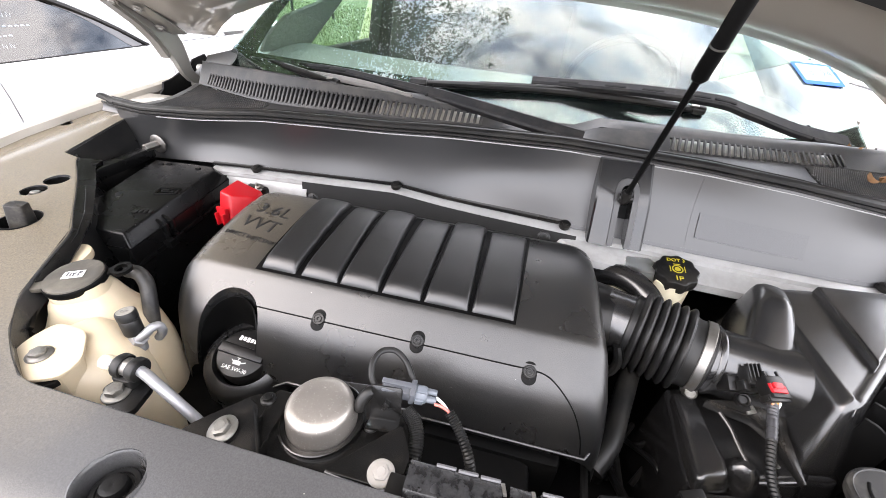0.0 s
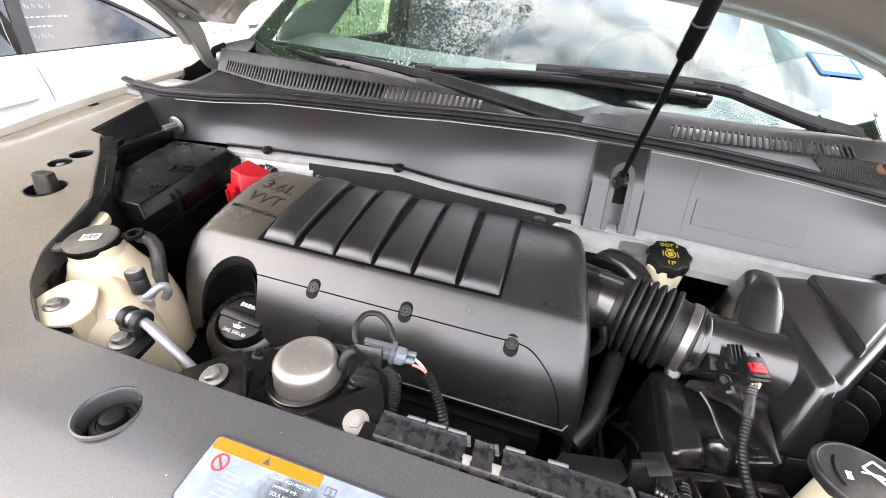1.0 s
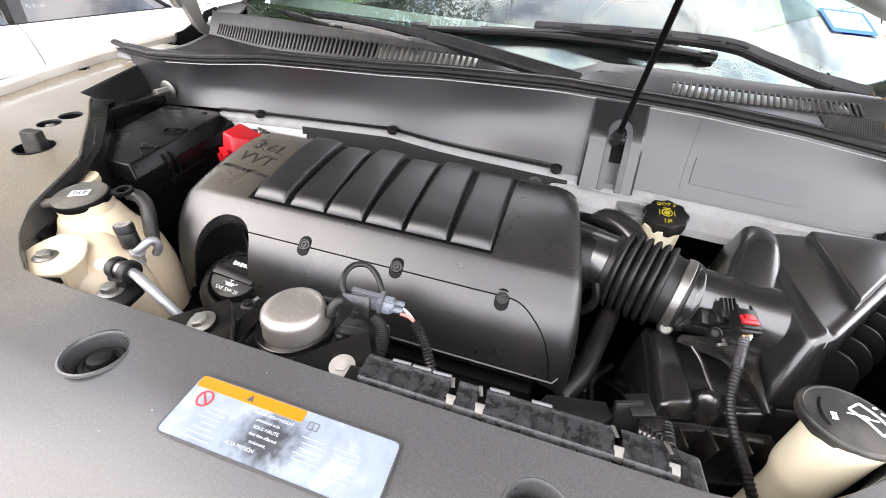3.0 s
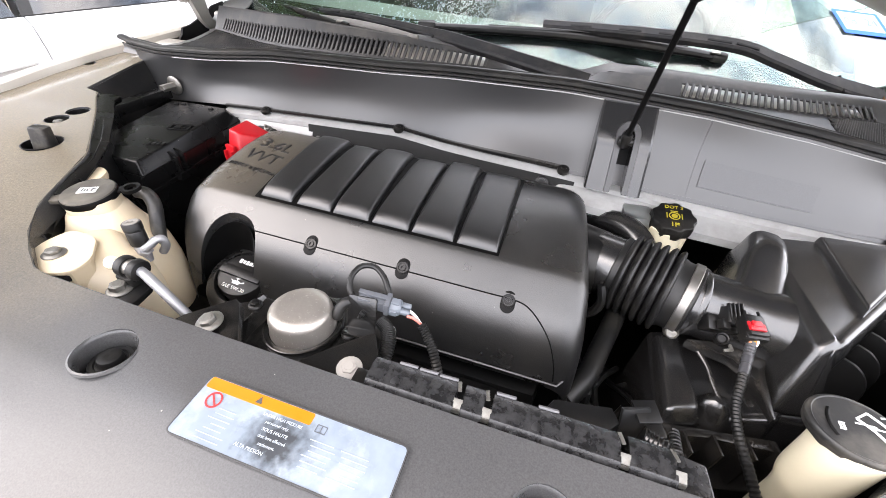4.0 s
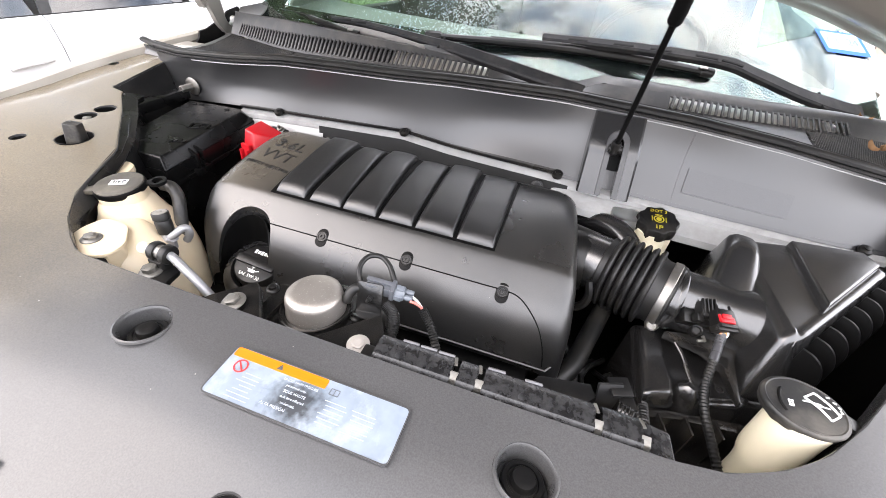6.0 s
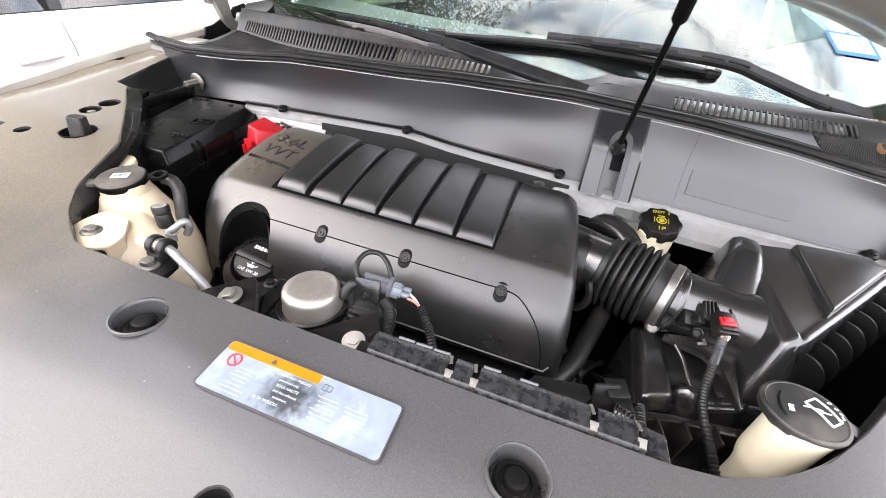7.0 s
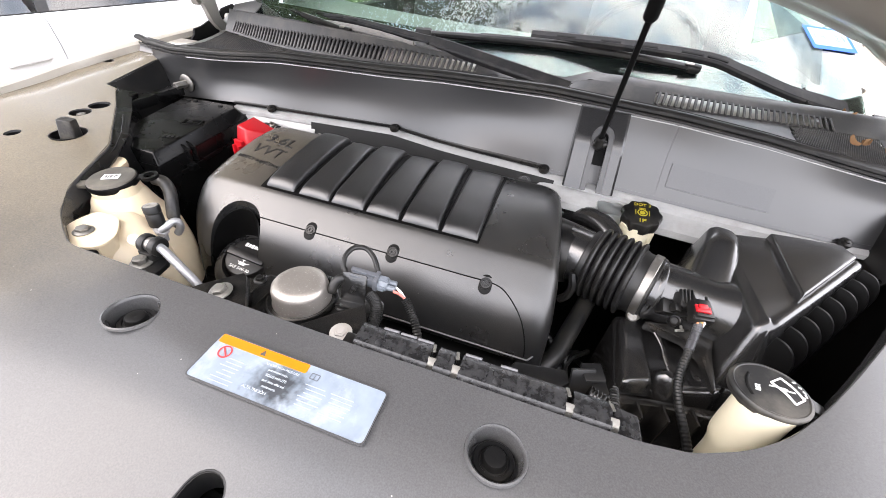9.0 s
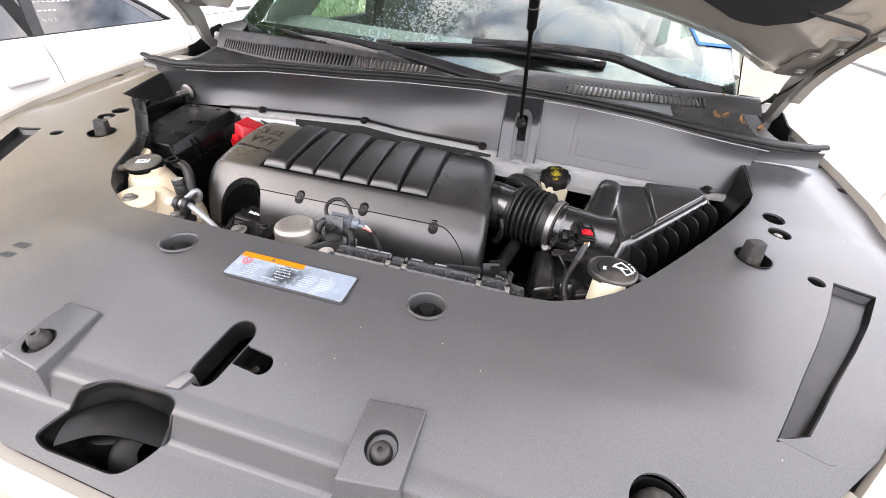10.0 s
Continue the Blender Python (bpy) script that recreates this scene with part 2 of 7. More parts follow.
M_PRINT_DARK = mat("dark_print", (0.05, 0.05, 0.055), 0.5)
M_PRINT_WHITE = mat("white_print", (0.82, 0.82, 0.8), 0.5)
M_PRINT_RED = mat("red_print", (0.6, 0.03, 0.03), 0.4)
M_PALETAB = mat("pale_grey_tab", (.14, .14, .147), .45)
M_STOP = mat("dusty_stop_rubber", (0.018, 0.017, 0.016), 0.5, spec=0.4, grain=0.5, vary=0.3, dirt=DUST, dirt_amount=0.2, dirt_scale=40)
M_INSUL = mat("black_felt", (0.012, 0.012, 0.012), 0.95, grain=0.8, grain_scale=300)
M_GLASS = glass("windscreen_glass", (0.72, 0.88, 0.83), ior=1.36)
M_TINT = glass("tinted_side_glass", (0.05, 0.055, 0.06), ior=1.75)
M_SIDE = glass("side_window_glass", (0.62, 0.74, 0.70), ior=1.4)
M_DASH = mat("pale_dash_vinyl", (0.12, 0.125, 0.115), 0.7)
M_CABIN = mat("grey_cabin_trim", (0.022, 0.024, 0.023), 0.8)
M_CABIN_LIGHT = mat("light_cabin_trim", (0.20, 0.21, 0.19), 0.8)
M_FRIT = mat("black_glass_edge", (0.01, 0.01, 0.01), 0.08)
M_GROUND = mat("pale_concrete", (0.20, 0.165, 0.125), 0.9, grain=0.6, grain_scale=60, vary=0.2, vary_scale=3, dirt=(0.3, 0.27, 0.23), dirt_amount=0.5, dirt_scale=1.5)
M_GRASS = mat("grass_blades", (0.14, 0.18, 0.07), 0.8, vary=0.35, vary_scale=6)
M_BARK = mat("bark", (0.12, 0.09, 0.07), 0.9, grain=1.0, grain_scale=40)
M_LEAF = mat("leaf", (0.055, 0.09, 0.022), 0.5, vary=0.35, vary_scale=3)
M_DRYLEAF = mat("dry_leaf", (0.20, 0.105, 0.045), 0.8, vary=0.4, vary_scale=60)
M_COPPER = mat("copper_wire_insulation", (0.65, 0.25, 0.12), 0.5)
M_STICKER = mat("blue_sticker", (0.045, 0.12, 0.50), 0.9, spec=0.05)
M_STICKER_FIELD = mat("sun_bleached_sticker_paper", (0.27, 0.33, 0.40), 0.9, spec=0.05)
M_STICKER_INK = mat("faded_sticker_ink", (0.12, 0.15, 0.19), 0.9, spec=0.05)



def worn_print(m, centre, radii, dark):
    """What is left of the dark print on a faded label: one ragged blot."""
    n, l = m.node_tree.nodes, m.node_tree.links
    b = n["Principled BSDF"]
    tc = n.new("ShaderNodeTexCoord")
    mp = n.new("ShaderNodeMapping")
    mp.inputs["Location"].default_value = [-c / r for c, r in zip(centre, radii)]
    mp.inputs["Scale"].default_value = [1 / r for r in radii]
    ln = n.new("ShaderNodeVectorMath")
    ln.operation = "LENGTH"
    ns = n.new("ShaderNodeTexNoise")
    ns.inputs["Scale"].default_value, ns.inputs["Detail"].default_value = 130, 8
    add = n.new("ShaderNodeMath")
    add.operation = "MULTIPLY_ADD"
    add.inputs[1].default_value = 1.4
    rng_ = n.new("ShaderNodeMapRange")
    rng_.inputs["From Min"].default_value, rng_.inputs["From Max"].default_value = 1.15, 2.0
    rng_.inputs["To Min"].default_value, rng_.inputs["To Max"].default_value = 0.92, 0.0
    mx = n.new("ShaderNodeMix")
    mx.data_type = "RGBA"
    mx.inputs["B"].default_value = (*dark, 1)
    old = b.inputs["Base Color"].links[0].from_socket
    l.new(tc.outputs["Object"], mp.inputs["Vector"])
    l.new(tc.outputs["Object"], ns.inputs["Vector"])
    l.new(mp.outputs["Vector"], ln.inputs[0])
    l.new(ns.outputs["Fac"], add.inputs[0])
    l.new(ln.outputs["Value"], add.inputs[2])
    l.new(add.outputs["Value"], rng_.inputs["Value"])
    l.new(rng_.outputs["Result"], mx.inputs["Factor"])
    l.new(old, mx.inputs["A"])
    l.new(mx.outputs["Result"], b.inputs["Base Color"])


worn_print(M_LABEL, (-0.006, -0.004, 0), (0.026, 0.021, 1), (0.035, 0.037, 0.04))

# ---- mesh helpers ----
def thing(name, at, label="", category="", group="", kind=""):
    ob = new(name)
    ob.location = at
    ob.empty_display_size = 0.05
    return tagged(ob, label, category, group, kind)


def origin_of(ob):
    at = Vector((0, 0, 0))
    while ob:
        at += ob.location
        ob = ob.parent
    return at


def part(name, bm, material, parent=None, label="", smooth=35):
    """Link a bmesh in world coordinates as one mesh object, under its thing or part."""
    bmesh.ops.recalc_face_normals(bm, faces=bm.faces)
    lo = Vector([min(v.co[i] for v in bm.verts) for i in range(3)])
    hi = Vector([max(v.co[i] for v in bm.verts) for i in range(3)])
    mid = (lo + hi) / 2
    for v in bm.verts:
        v.co -= mid
    me = bpy.data.meshes.new(name)
    bm.to_mesh(me)
    bm.free()
    me.materials.append(material)
    if smooth:
        me.shade_smooth()
        me.set_sharp_from_angle(angle=radians(smooth))
    ob = new(name, me)
    if parent:
        ob.parent = parent
        ob.location = mid - origin_of(parent)
    else:
        ob.location = mid
    if label:
        ob["label"] = label
    return ob


def joined(*bms):
    """One bmesh of several."""
    out = bms[0]
    for b in bms[1:]:
        me = bpy.data.meshes.new("tmp")
        b.to_mesh(me)
        b.free()
        out.from_mesh(me)
        bpy.data.meshes.remove(me)
    return out


def moved(bm, m):
    bmesh.ops.transform(bm, matrix=m, verts=bm.verts)
    return bm


def soften(bm, w, seg=2, angle=30):
    edges = [e for e in bm.edges if len(e.link_faces) == 2 and e.calc_face_angle(0) > radians(angle)]
    if edges and w:
        bmesh.ops.bevel(bm, geom=edges, offset=w, segments=seg, affect="EDGES", profile=0.6, clamp_overlap=True)
    return bm


def box(centre, size, bevel=0.002, rot=(0, 0, 0), seg=2):
    bm = bmesh.new()
    bmesh.ops.create_cube(bm, size=1)
    for v in bm.verts:
        v.co = Vector((v.co.x * size[0], v.co.y * size[1], v.co.z * size[2]))
    soften(bm, bevel, seg)
    return moved(bm, pose(*centre, *rot))


def prism(poly, z0, z1, bevel=0.002, seg=2, top=None):
    """An upright block over a plan outline; top: another outline for its upper face."""
    bm = bmesh.new()
    top = top or poly
    lo = [bm.verts.new((x, y, z0)) for x, y in poly]
    hi = [bm.verts.new((p[0], p[1], p[2] if len(p) > 2 else z1)) for p in top]
    n = len(poly)
    for i in range(n):
        bm.faces.new((lo[i], lo[(i + 1) % n], hi[(i + 1) % n], hi[i]))
    bm.faces.new(lo[::-1])
    bm.faces.new(hi)
    bmesh.ops.recalc_face_normals(bm, faces=bm.faces)
    return soften(bm, bevel, seg)


def lathe(profile, m, n=32, cap=True):
    """Turn a profile of (radius, height) about the local z axis, placed by m."""
    bm = bmesh.new()
    rings = []
    for r, h in profile:
        rings.append([bm.verts.new((r * math.cos(2 * math.pi * i / n), r * math.sin(2 * math.pi * i / n), h)) for i in range(n)])
    for a, b in zip(rings, rings[1:]):
        for i in range(n):
            bm.faces.new((a[i], a[(i + 1) % n], b[(i + 1) % n], b[i]))
    if cap:
        bm.faces.new(rings[0][::-1])
        bm.faces.new(rings[-1])
    return moved(bm, m)


def along(a, b):
    """The pose at a whose z axis points to b."""
    a, b = Vector(a), Vector(b)
    return Matrix.Translation(a) @ (b - a).to_track_quat("Z", "Y").to_matrix().to_4x4()


def spline(points, steps=8):
    """A smooth line through the points."""
    p = [Vector(q) for q in points]
    p = [p[0] * 2 - p[1], *p, p[-1] * 2 - p[-2]]
    out = []
    for i in range(1, len(p) - 2):
        for k in range(steps):
            t = k / steps
            a, b, c, d = p[i - 1], p[i], p[i + 1], p[i + 2]
            out.append(0.5 * (2 * b + (c - a) * t + (2 * a - 5 * b + 4 * c - d) * t * t + (3 * b - a - 3 * c + d) * t ** 3))
    out.append(p[-2])
    return out


def tube(points, radius, n=10, steps=8, ring=None, flat=1.0):
    """A round bar along a smooth line; radius: one value or a function of 0..1; ring: depth of corrugation."""
    path = spline(points, steps) if steps else [Vector(q) for q in points]
    bm = bmesh.new()
    rings, up = [], None
    for i, q in enumerate(path):
        d = (path[min(i + 1, len(path) - 1)] - path[max(i - 1, 0)]).normalized()
        if up is None:
            up = d.orthogonal().normalized() if abs(d.z) > 0.9 else (Vector((0, 0, 1)) - d * d.z).normalized()
        up = (up - d * up.dot(d)).normalized()
        side = d.cross(up)
        r = radius(i / (len(path) - 1)) if callable(radius) else radius
        if ring and i % 2:
            r -= ring
        rings.append([bm.verts.new(q + up * (r * flat * math.cos(2 * math.pi * k / n)) + side * (r * math.sin(2 * math.pi * k / n))) for k in range(n)])
    for a, b in zip(rings, rings[1:]):
        for k in range(n):
            bm.faces.new((a[k], a[(k + 1) % n], b[(k + 1) % n], b[k]))
    bm.faces.new(rings[0][::-1])
    bm.faces.new(rings[-1])
    return bm


def sheet(fn, us, vs, thick=0.0):
    """A sheet over a grid: fn(u, v) gives the place. thick: metres, to the back."""
    bm = bmesh.new()
    g = [[bm.verts.new(fn(u, v)) for v in vs] for u in us]
    for i in range(len(us) - 1):
        for j in range(len(vs) - 1):
            bm.faces.new((g[i][j], g[i + 1][j], g[i + 1][j + 1], g[i][j + 1]))
    bmesh.ops.recalc_face_normals(bm, faces=bm.faces)
    if thick:
        bmesh.ops.solidify(bm, geom=bm.faces[:], thickness=thick)
    return bm


def loft(rings, caps=True):
    """A skin over closed rings with equal counts."""
    bm = bmesh.new()
    g = [[bm.verts.new(p) for p in r] for r in rings]
    n = len(g[0])
    for a, b in zip(g, g[1:]):
        for k in range(n):
            bm.faces.new((a[k], a[(k + 1) % n], b[(k + 1) % n], b[k]))
    if caps:
        bm.faces.new(g[0][::-1])
        bm.faces.new(g[-1])
    return bm


def oval(cx, cy, z, rx, ry, n=28, power=2.6, turn=0.0):
    out = []
    for i in range(n):
        a = 2 * math.pi * i / n
        c, s = math.cos(a), math.sin(a)
        x, y = rx * math.copysign(abs(c) ** (2 / power), c), ry * math.copysign(abs(s) ** (2 / power), s)
        out.append((cx + x * math.cos(turn) - y * math.sin(turn), cy + x * math.sin(turn) + y * math.cos(turn), z))
    return out


def lerp(x, xs, ys):
    return float(np.interp(x, xs, ys))


def cut(bm, cutters):
    """bm less the solids in cutters."""
    me = bpy.data.meshes.new("tmp")
    bm.to_mesh(me)
    bm.free()
    ob = new("tmp", me)
    made = []
    for c in cutters:
        bmesh.ops.recalc_face_normals(c, faces=c.faces)
        cm = bpy.data.meshes.new("tmp_cut")
        c.to_mesh(cm)
        c.free()
        co = new("tmp_cut", cm)
        mod = ob.modifiers.new("cut", "BOOLEAN")
        mod.operation, mod.solver, mod.object = "DIFFERENCE", "EXACT", co
        made.append(co)
    dg = bpy.context.evaluated_depsgraph_get()
    dg.update()
    res = bpy.data.meshes.new_from_object(ob.evaluated_get(dg))
    out = bmesh.new()
    out.from_mesh(res)
    for o in (ob, *made):
        data = o.data
        bpy.data.objects.remove(o)
        bpy.data.meshes.remove(data)
    bpy.data.meshes.remove(res)
    return out


def lettering(text, size, m, depth=0.0006, spacing=1.0, shear=0.0, thin=0.0):
    """Raised letters; m places their middle, x to the right and z towards the reader."""
    cu = bpy.data.curves.new("tmp", "FONT")
    cu.body, cu.size, cu.extrude, cu.align_x, cu.align_y = text, size, depth, "CENTER", "CENTER"
    cu.space_character, cu.shear, cu.resolution_u, cu.offset = spacing, shear, 3, -thin * size
    ob = new("tmp", cu)
    dg = bpy.context.evaluated_depsgraph_get()
    dg.update()
    me = bpy.data.meshes.new_from_object(ob.evaluated_get(dg))
    bm = bmesh.new()
    bm.from_mesh(me)
    bpy.data.objects.remove(ob)
    bpy.data.curves.remove(cu)
    bpy.data.meshes.remove(me)
    return moved(bm, m)


def hex_head(parent, at, r, h=0.006, normal=(0, 0, 1), flange=1.5, material=None, name="bolt", turn=10):
    """A flanged hexagon bolt head standing on at."""
    m = along(at, Vector(at) + Vector(normal)) @ pose(0, 0, 0, 0, 0, turn)
    washer = lathe([(r * flange, 0), (r * flange, 0.0012), (r * flange * 0.93, 0.002), (r * 1.05, 0.003)], m, 24)
    head = soften(lathe([(r, 0.002), (r, h)], m, 6), r * 0.12, 2, 20)
    dent = lathe([(r * 0.6, h), (r * 0.55, h + 0.0004)], m, 16)
    return part(name, joined(washer, head, dent), material or M_STEEL, parent)

# ---- ground, grass ----
ground = part("ground", sheet(lambda u, v: (u, v, 0.0), np.linspace(-1500, 1500, 31), np.linspace(-1500, 1500, 31)), M_GROUND)
tagged(ground, "pale worn concrete of a parking lot", "ground", kind="structure")


def bank(y):
    """The lawn rises gently away from the parked cars."""
    return .03 * max(0, y - 10)


def grass_blades():
    rng = random.Random(5)
    verts, faces = [], []
    for _ in range(9000):
        y = rng.uniform(8.5, 22)
        x = rng.uniform(-.64 * y, 1.4)
        h, w, a = rng.uniform(0.05, 0.12), rng.uniform(0.012, 0.03), rng.uniform(0, 6.28)
        c, s = math.cos(a) * w, math.sin(a) * w
        k = len(verts)
        z = bank(y)
        verts += [(x - c, y - s, z), (x + c, y + s, z), (x + rng.uniform(-.05, .05), y + rng.uniform(-.05, .05), z + h)]
        faces.append((k, k + 1, k + 2))
    me = bpy.data.meshes.new("grass")
    me.from_pydata(verts, [], faces)
    me.materials.append(M_GRASS)
    return new("grass", me)


tagged(grass_blades(), "short green lawn behind the parking bays", "grass", kind="stuff")
lawn = part("lawn", sheet(lambda u, v: (-.66 * v + u * (1.5 + .66 * v), v, 0.006 + 0.004 * noise.noise((u, v, 0)) + bank(v)), np.linspace(0, 1, 24), np.linspace(8.5, 60, 27)), M_GRASS)
tagged(lawn, "green lawn beyond the parking lot", "lawn", kind="structure")


# ---- the shape of the front cover ----
def zc(y):
    return lerp(y, [-.3, -.09, -.022, -.013, -.009, .005, .0085, .014, .028, .1, .15, .2, .5, .6, .86, 1.2], [.945, .971, .980, .9815, .984, 1.0135, 1.0155, 1.0167, 1.0187, 1.035, 1.047, 1.056, 1.078, 1.083, 1.108, 1.13])


GROOVE = [(.803, .440), (.762, .368), (.718, .302), (.668, .232), (.617, .156)]


def channel_line(u):
    """Middle of the channel and its half width, u from its rear end to its front end."""
    k = max(0, min(1, u)) * (len(GROOVE) - 1)
    i = [j for j in range(len(GROOVE))]
    return Vector((lerp(k, i, [p[0] for p in GROOVE]), lerp(k, i, [p[1] for p in GROOVE]))), lerp(u, [0, 1], [.025, .019])


def channel_pt(s, u, v):
    """A plan point of the channel; v from -1 at its inner edge to 1 at its outer one."""
    p, w = channel_line(u)
    return (s * (p.x + w * v), p.y - .008 * v * (1 - 2 * u))


def channel_plan(s):
    us = np.linspace(0, 1, 15)
    poly = [channel_pt(s, u, -1) for u in us] + [channel_pt(s, u, 1) for u in us[::-1]]
    return poly[::s]


def y_front(x):
    return lerp(abs(x), [0, .2, .42, .58, .70, .80, .88, .935, .957], [-.072, -.062, -.02, .05, .16, .29, .42, .56, .72])


OPENING = [(-.86, .95), (-.848, .86), (-.805, .676), (-.768, .668), (-.752, .652), (-.690, .600), (-.604, .521), (-.557, .477), (-.53, .43), (-.49, .36),
           (-.445, .315), (-.408, .291), (-.378, .275), (-.355, .271), (-.330, .271), (-.277, .270), (0, .267), (.306, .267), (.356, .273), (.406, .293),
           (.45, .322), (.495, .366), (.545, .424), (.604, .496), (.672, .586), (.721, .656), (.743, .703), (.762, .808), (.766, .95)]


def rounded(poly, r, n=4):
    """A closed outline with its corners rounded."""
    out = []
    m = len(poly)
    for i in range(m):
        p, a, b = Vector(poly[i]), Vector(poly[i - 1]), Vector(poly[(i + 1) % m])
        ra = min(r, (a - p).length * .45)
        rb = min(r, (b - p).length * .45)
        s, e = p + (a - p).normalized() * ra, p + (b - p).normalized() * rb
        for k in range(n + 1):
            t = k / n
            q = s * (1 - t) ** 2 + p * 2 * t * (1 - t) + e * t * t
            out.append((q.x, q.y))
    return out


def grown(poly, d):
    """An outline widened by d about its middle."""
    c = Vector((sum(q[0] for q in poly), sum(q[1] for q in poly))) / len(poly)
    return [tuple(Vector(q) + (Vector(q) - c).normalized() * d) for q in poly]


def capsule(a, b, r, n=10):
    a, b = Vector(a), Vector(b)
    d = (b - a).normalized()
    ang = math.atan2(d.y, d.x)
    out = [(b.x + r * math.cos(ang - math.pi / 2 + math.pi * k / n), b.y + r * math.sin(ang - math.pi / 2 + math.pi * k / n)) for k in range(n + 1)]
    return out + [(a.x + r * math.cos(ang + math.pi / 2 + math.pi * k / n), a.y + r * math.sin(ang + math.pi / 2 + math.pi * k / n)) for k in range(n + 1)]


def disc(x, y, r, n=28):
    return [(x + r * math.cos(2 * math.pi * k / n), y + r * math.sin(2 * math.pi * k / n)) for k in range(n)]


HANDLE = rounded([(-.188, -.045), (-.172, -.004), (-.128, .020), (-.050, .023), (-.034, .012), (-.046, -.03), (-.064, -.055), (-.165, -.054)], .014)
CUPS = [(-.210, .220), (.191, .214)]
NUTS = {-1: (-.716, .550), 1: (.745, .568)}
HOLES = {-1: (-.718, .590), 1: (.753, .619)}
STOPS = [(-.646, .477), (.672, .474)]

front_cover = thing("radiator_cover", (0, .1, 1.04), "dark grey grained plastic cover over the radiator and wings", "engine bay cover")


def wing_roll(x, y):
    """How far the wing covers fall away towards their outer edge."""
    t = max(0, min(1, (abs(x) - .862) / .085))
    return -.008 * t * t * (3 - 2 * t) * lerp(y, [.46, .62], [0, 1])


def panel_at(x, v):
    y = y_front(x) + (.9 - y_front(x)) * v
    return (x, y, zc(y) + wing_roll(x, y))


bm = sheet(panel_at, np.linspace(-.957, .957, 193), np.concatenate([np.linspace(0, .14, 110), np.linspace(.14, 1, 70)[1:]]), 0.004)
cutters = [prism(OPENING, .8, 1.3, 0)] + [prism(channel_plan(s), .8, 1.3, 0) for s in (-1, 1)]
cutters += [prism(disc(x, y, .0255), .8, 1.3, 0) for x, y in CUPS]
cutters += [prism(disc(x, y, .0275), .8, 1.3, 0) for x, y in STOPS]
for s in (-1, 1):
    cutters += [prism(disc(*NUTS[s], .0185), .8, 1.3, 0), prism(disc(*HOLES[s], .0190), .8, 1.3, 0), prism(disc(s * .74 + .012, .441, .012), .8, 1.3, 0)]
    cutters += [prism(disc(s * .957 - s * .004, .80, .013), .8, 1.3, 0)]
    cutters += [prism(disc(s * .475, .055, .03), .8, 1.3, 0)]
latch_a, latch_b = capsule((-.022, .108), (-.032, .056), .019), capsule((-.015, .085), (.026, .080), .013)
cutters += [prism(latch_a, .8, 1.3, 0), prism(latch_b, .8, 1.3, 0), prism(HANDLE, .8, 1.3, 0)]
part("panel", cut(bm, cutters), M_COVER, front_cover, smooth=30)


def edge_lip(pts, r, drop, closed=False):
    """A rolled edge with a skirt below, along an outline on the cover."""
    line = [Vector((x, y, zc(y) - r * 1.15)) for x, y in pts]
    if closed:
        line.append(line[0].copy())
    roll = tube(line, r, 8, 0)
    skirt = sheet(lambda i, v: line[int(i)] - Vector((0, 0, v)), range(len(line)), (0, drop), .002)
    return joined(roll, skirt)


open_line = [(p.x, p.y) for p in spline([(x, y, 0) for x, y in OPENING], 5)]
part("rolled_edge", edge_lip([(x, y) for x, y in open_line if y < .94], .0020, .035), M_COVER, front_cover, "rolled plastic edge round the engine opening")
# skirts blacker than the grey cover: shade inside the openings put into colour
part("latch_slot_edge", edge_lip(latch_a, .0015, .03, True), M_BLACK, front_cover)
part("handle_opening_edge", edge_lip(HANDLE, .0025, .05, True), M_BLACK, front_cover)
for s in (-1, 1):
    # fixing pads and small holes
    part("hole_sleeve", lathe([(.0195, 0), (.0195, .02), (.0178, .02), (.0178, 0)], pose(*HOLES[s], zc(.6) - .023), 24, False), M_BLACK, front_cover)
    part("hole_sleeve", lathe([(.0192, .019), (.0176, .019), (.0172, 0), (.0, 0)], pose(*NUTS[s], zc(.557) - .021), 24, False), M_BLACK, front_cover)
    # near-black closed sleeves stand in for the shade down these holes
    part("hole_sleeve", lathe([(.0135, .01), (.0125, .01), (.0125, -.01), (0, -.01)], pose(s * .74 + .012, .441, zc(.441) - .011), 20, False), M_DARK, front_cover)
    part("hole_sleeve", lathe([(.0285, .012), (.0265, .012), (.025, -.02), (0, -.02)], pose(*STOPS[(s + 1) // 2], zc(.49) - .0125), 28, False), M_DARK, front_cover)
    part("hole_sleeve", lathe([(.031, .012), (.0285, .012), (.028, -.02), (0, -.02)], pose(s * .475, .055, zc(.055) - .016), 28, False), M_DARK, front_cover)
    hex_head(front_cover, (*NUTS[s], zc(.557) - .011), .0078, .008, flange=1.8, name="nut")
for x, y in CUPS:
    m = pose(x, y, zc(y), -4, 0, 0)
    part("fixing_cup", lathe([(.0285, -.001), (.0278, .0014), (.0262, .002), (.0246, .0004), (.0238, -.003), (.0226, -.022), (.0200, -.0245), (0, -.0245)], m, 40, False), M_COVER, front_cover, "round recess for a push-in fixing")
    part("push_fixing", lathe([(.0188, -.0245), (.0186, -.0135), (.0174, -.012), (.0140, -.012), (.0132, -.0135), (.0112, -.0135), (.0108, -.0085), (.0096, -.0065), (.0060, -.0058), (0, -.0064)], m, 32, False), M_BLACK, front_cover, "stepped round push-in fixing")

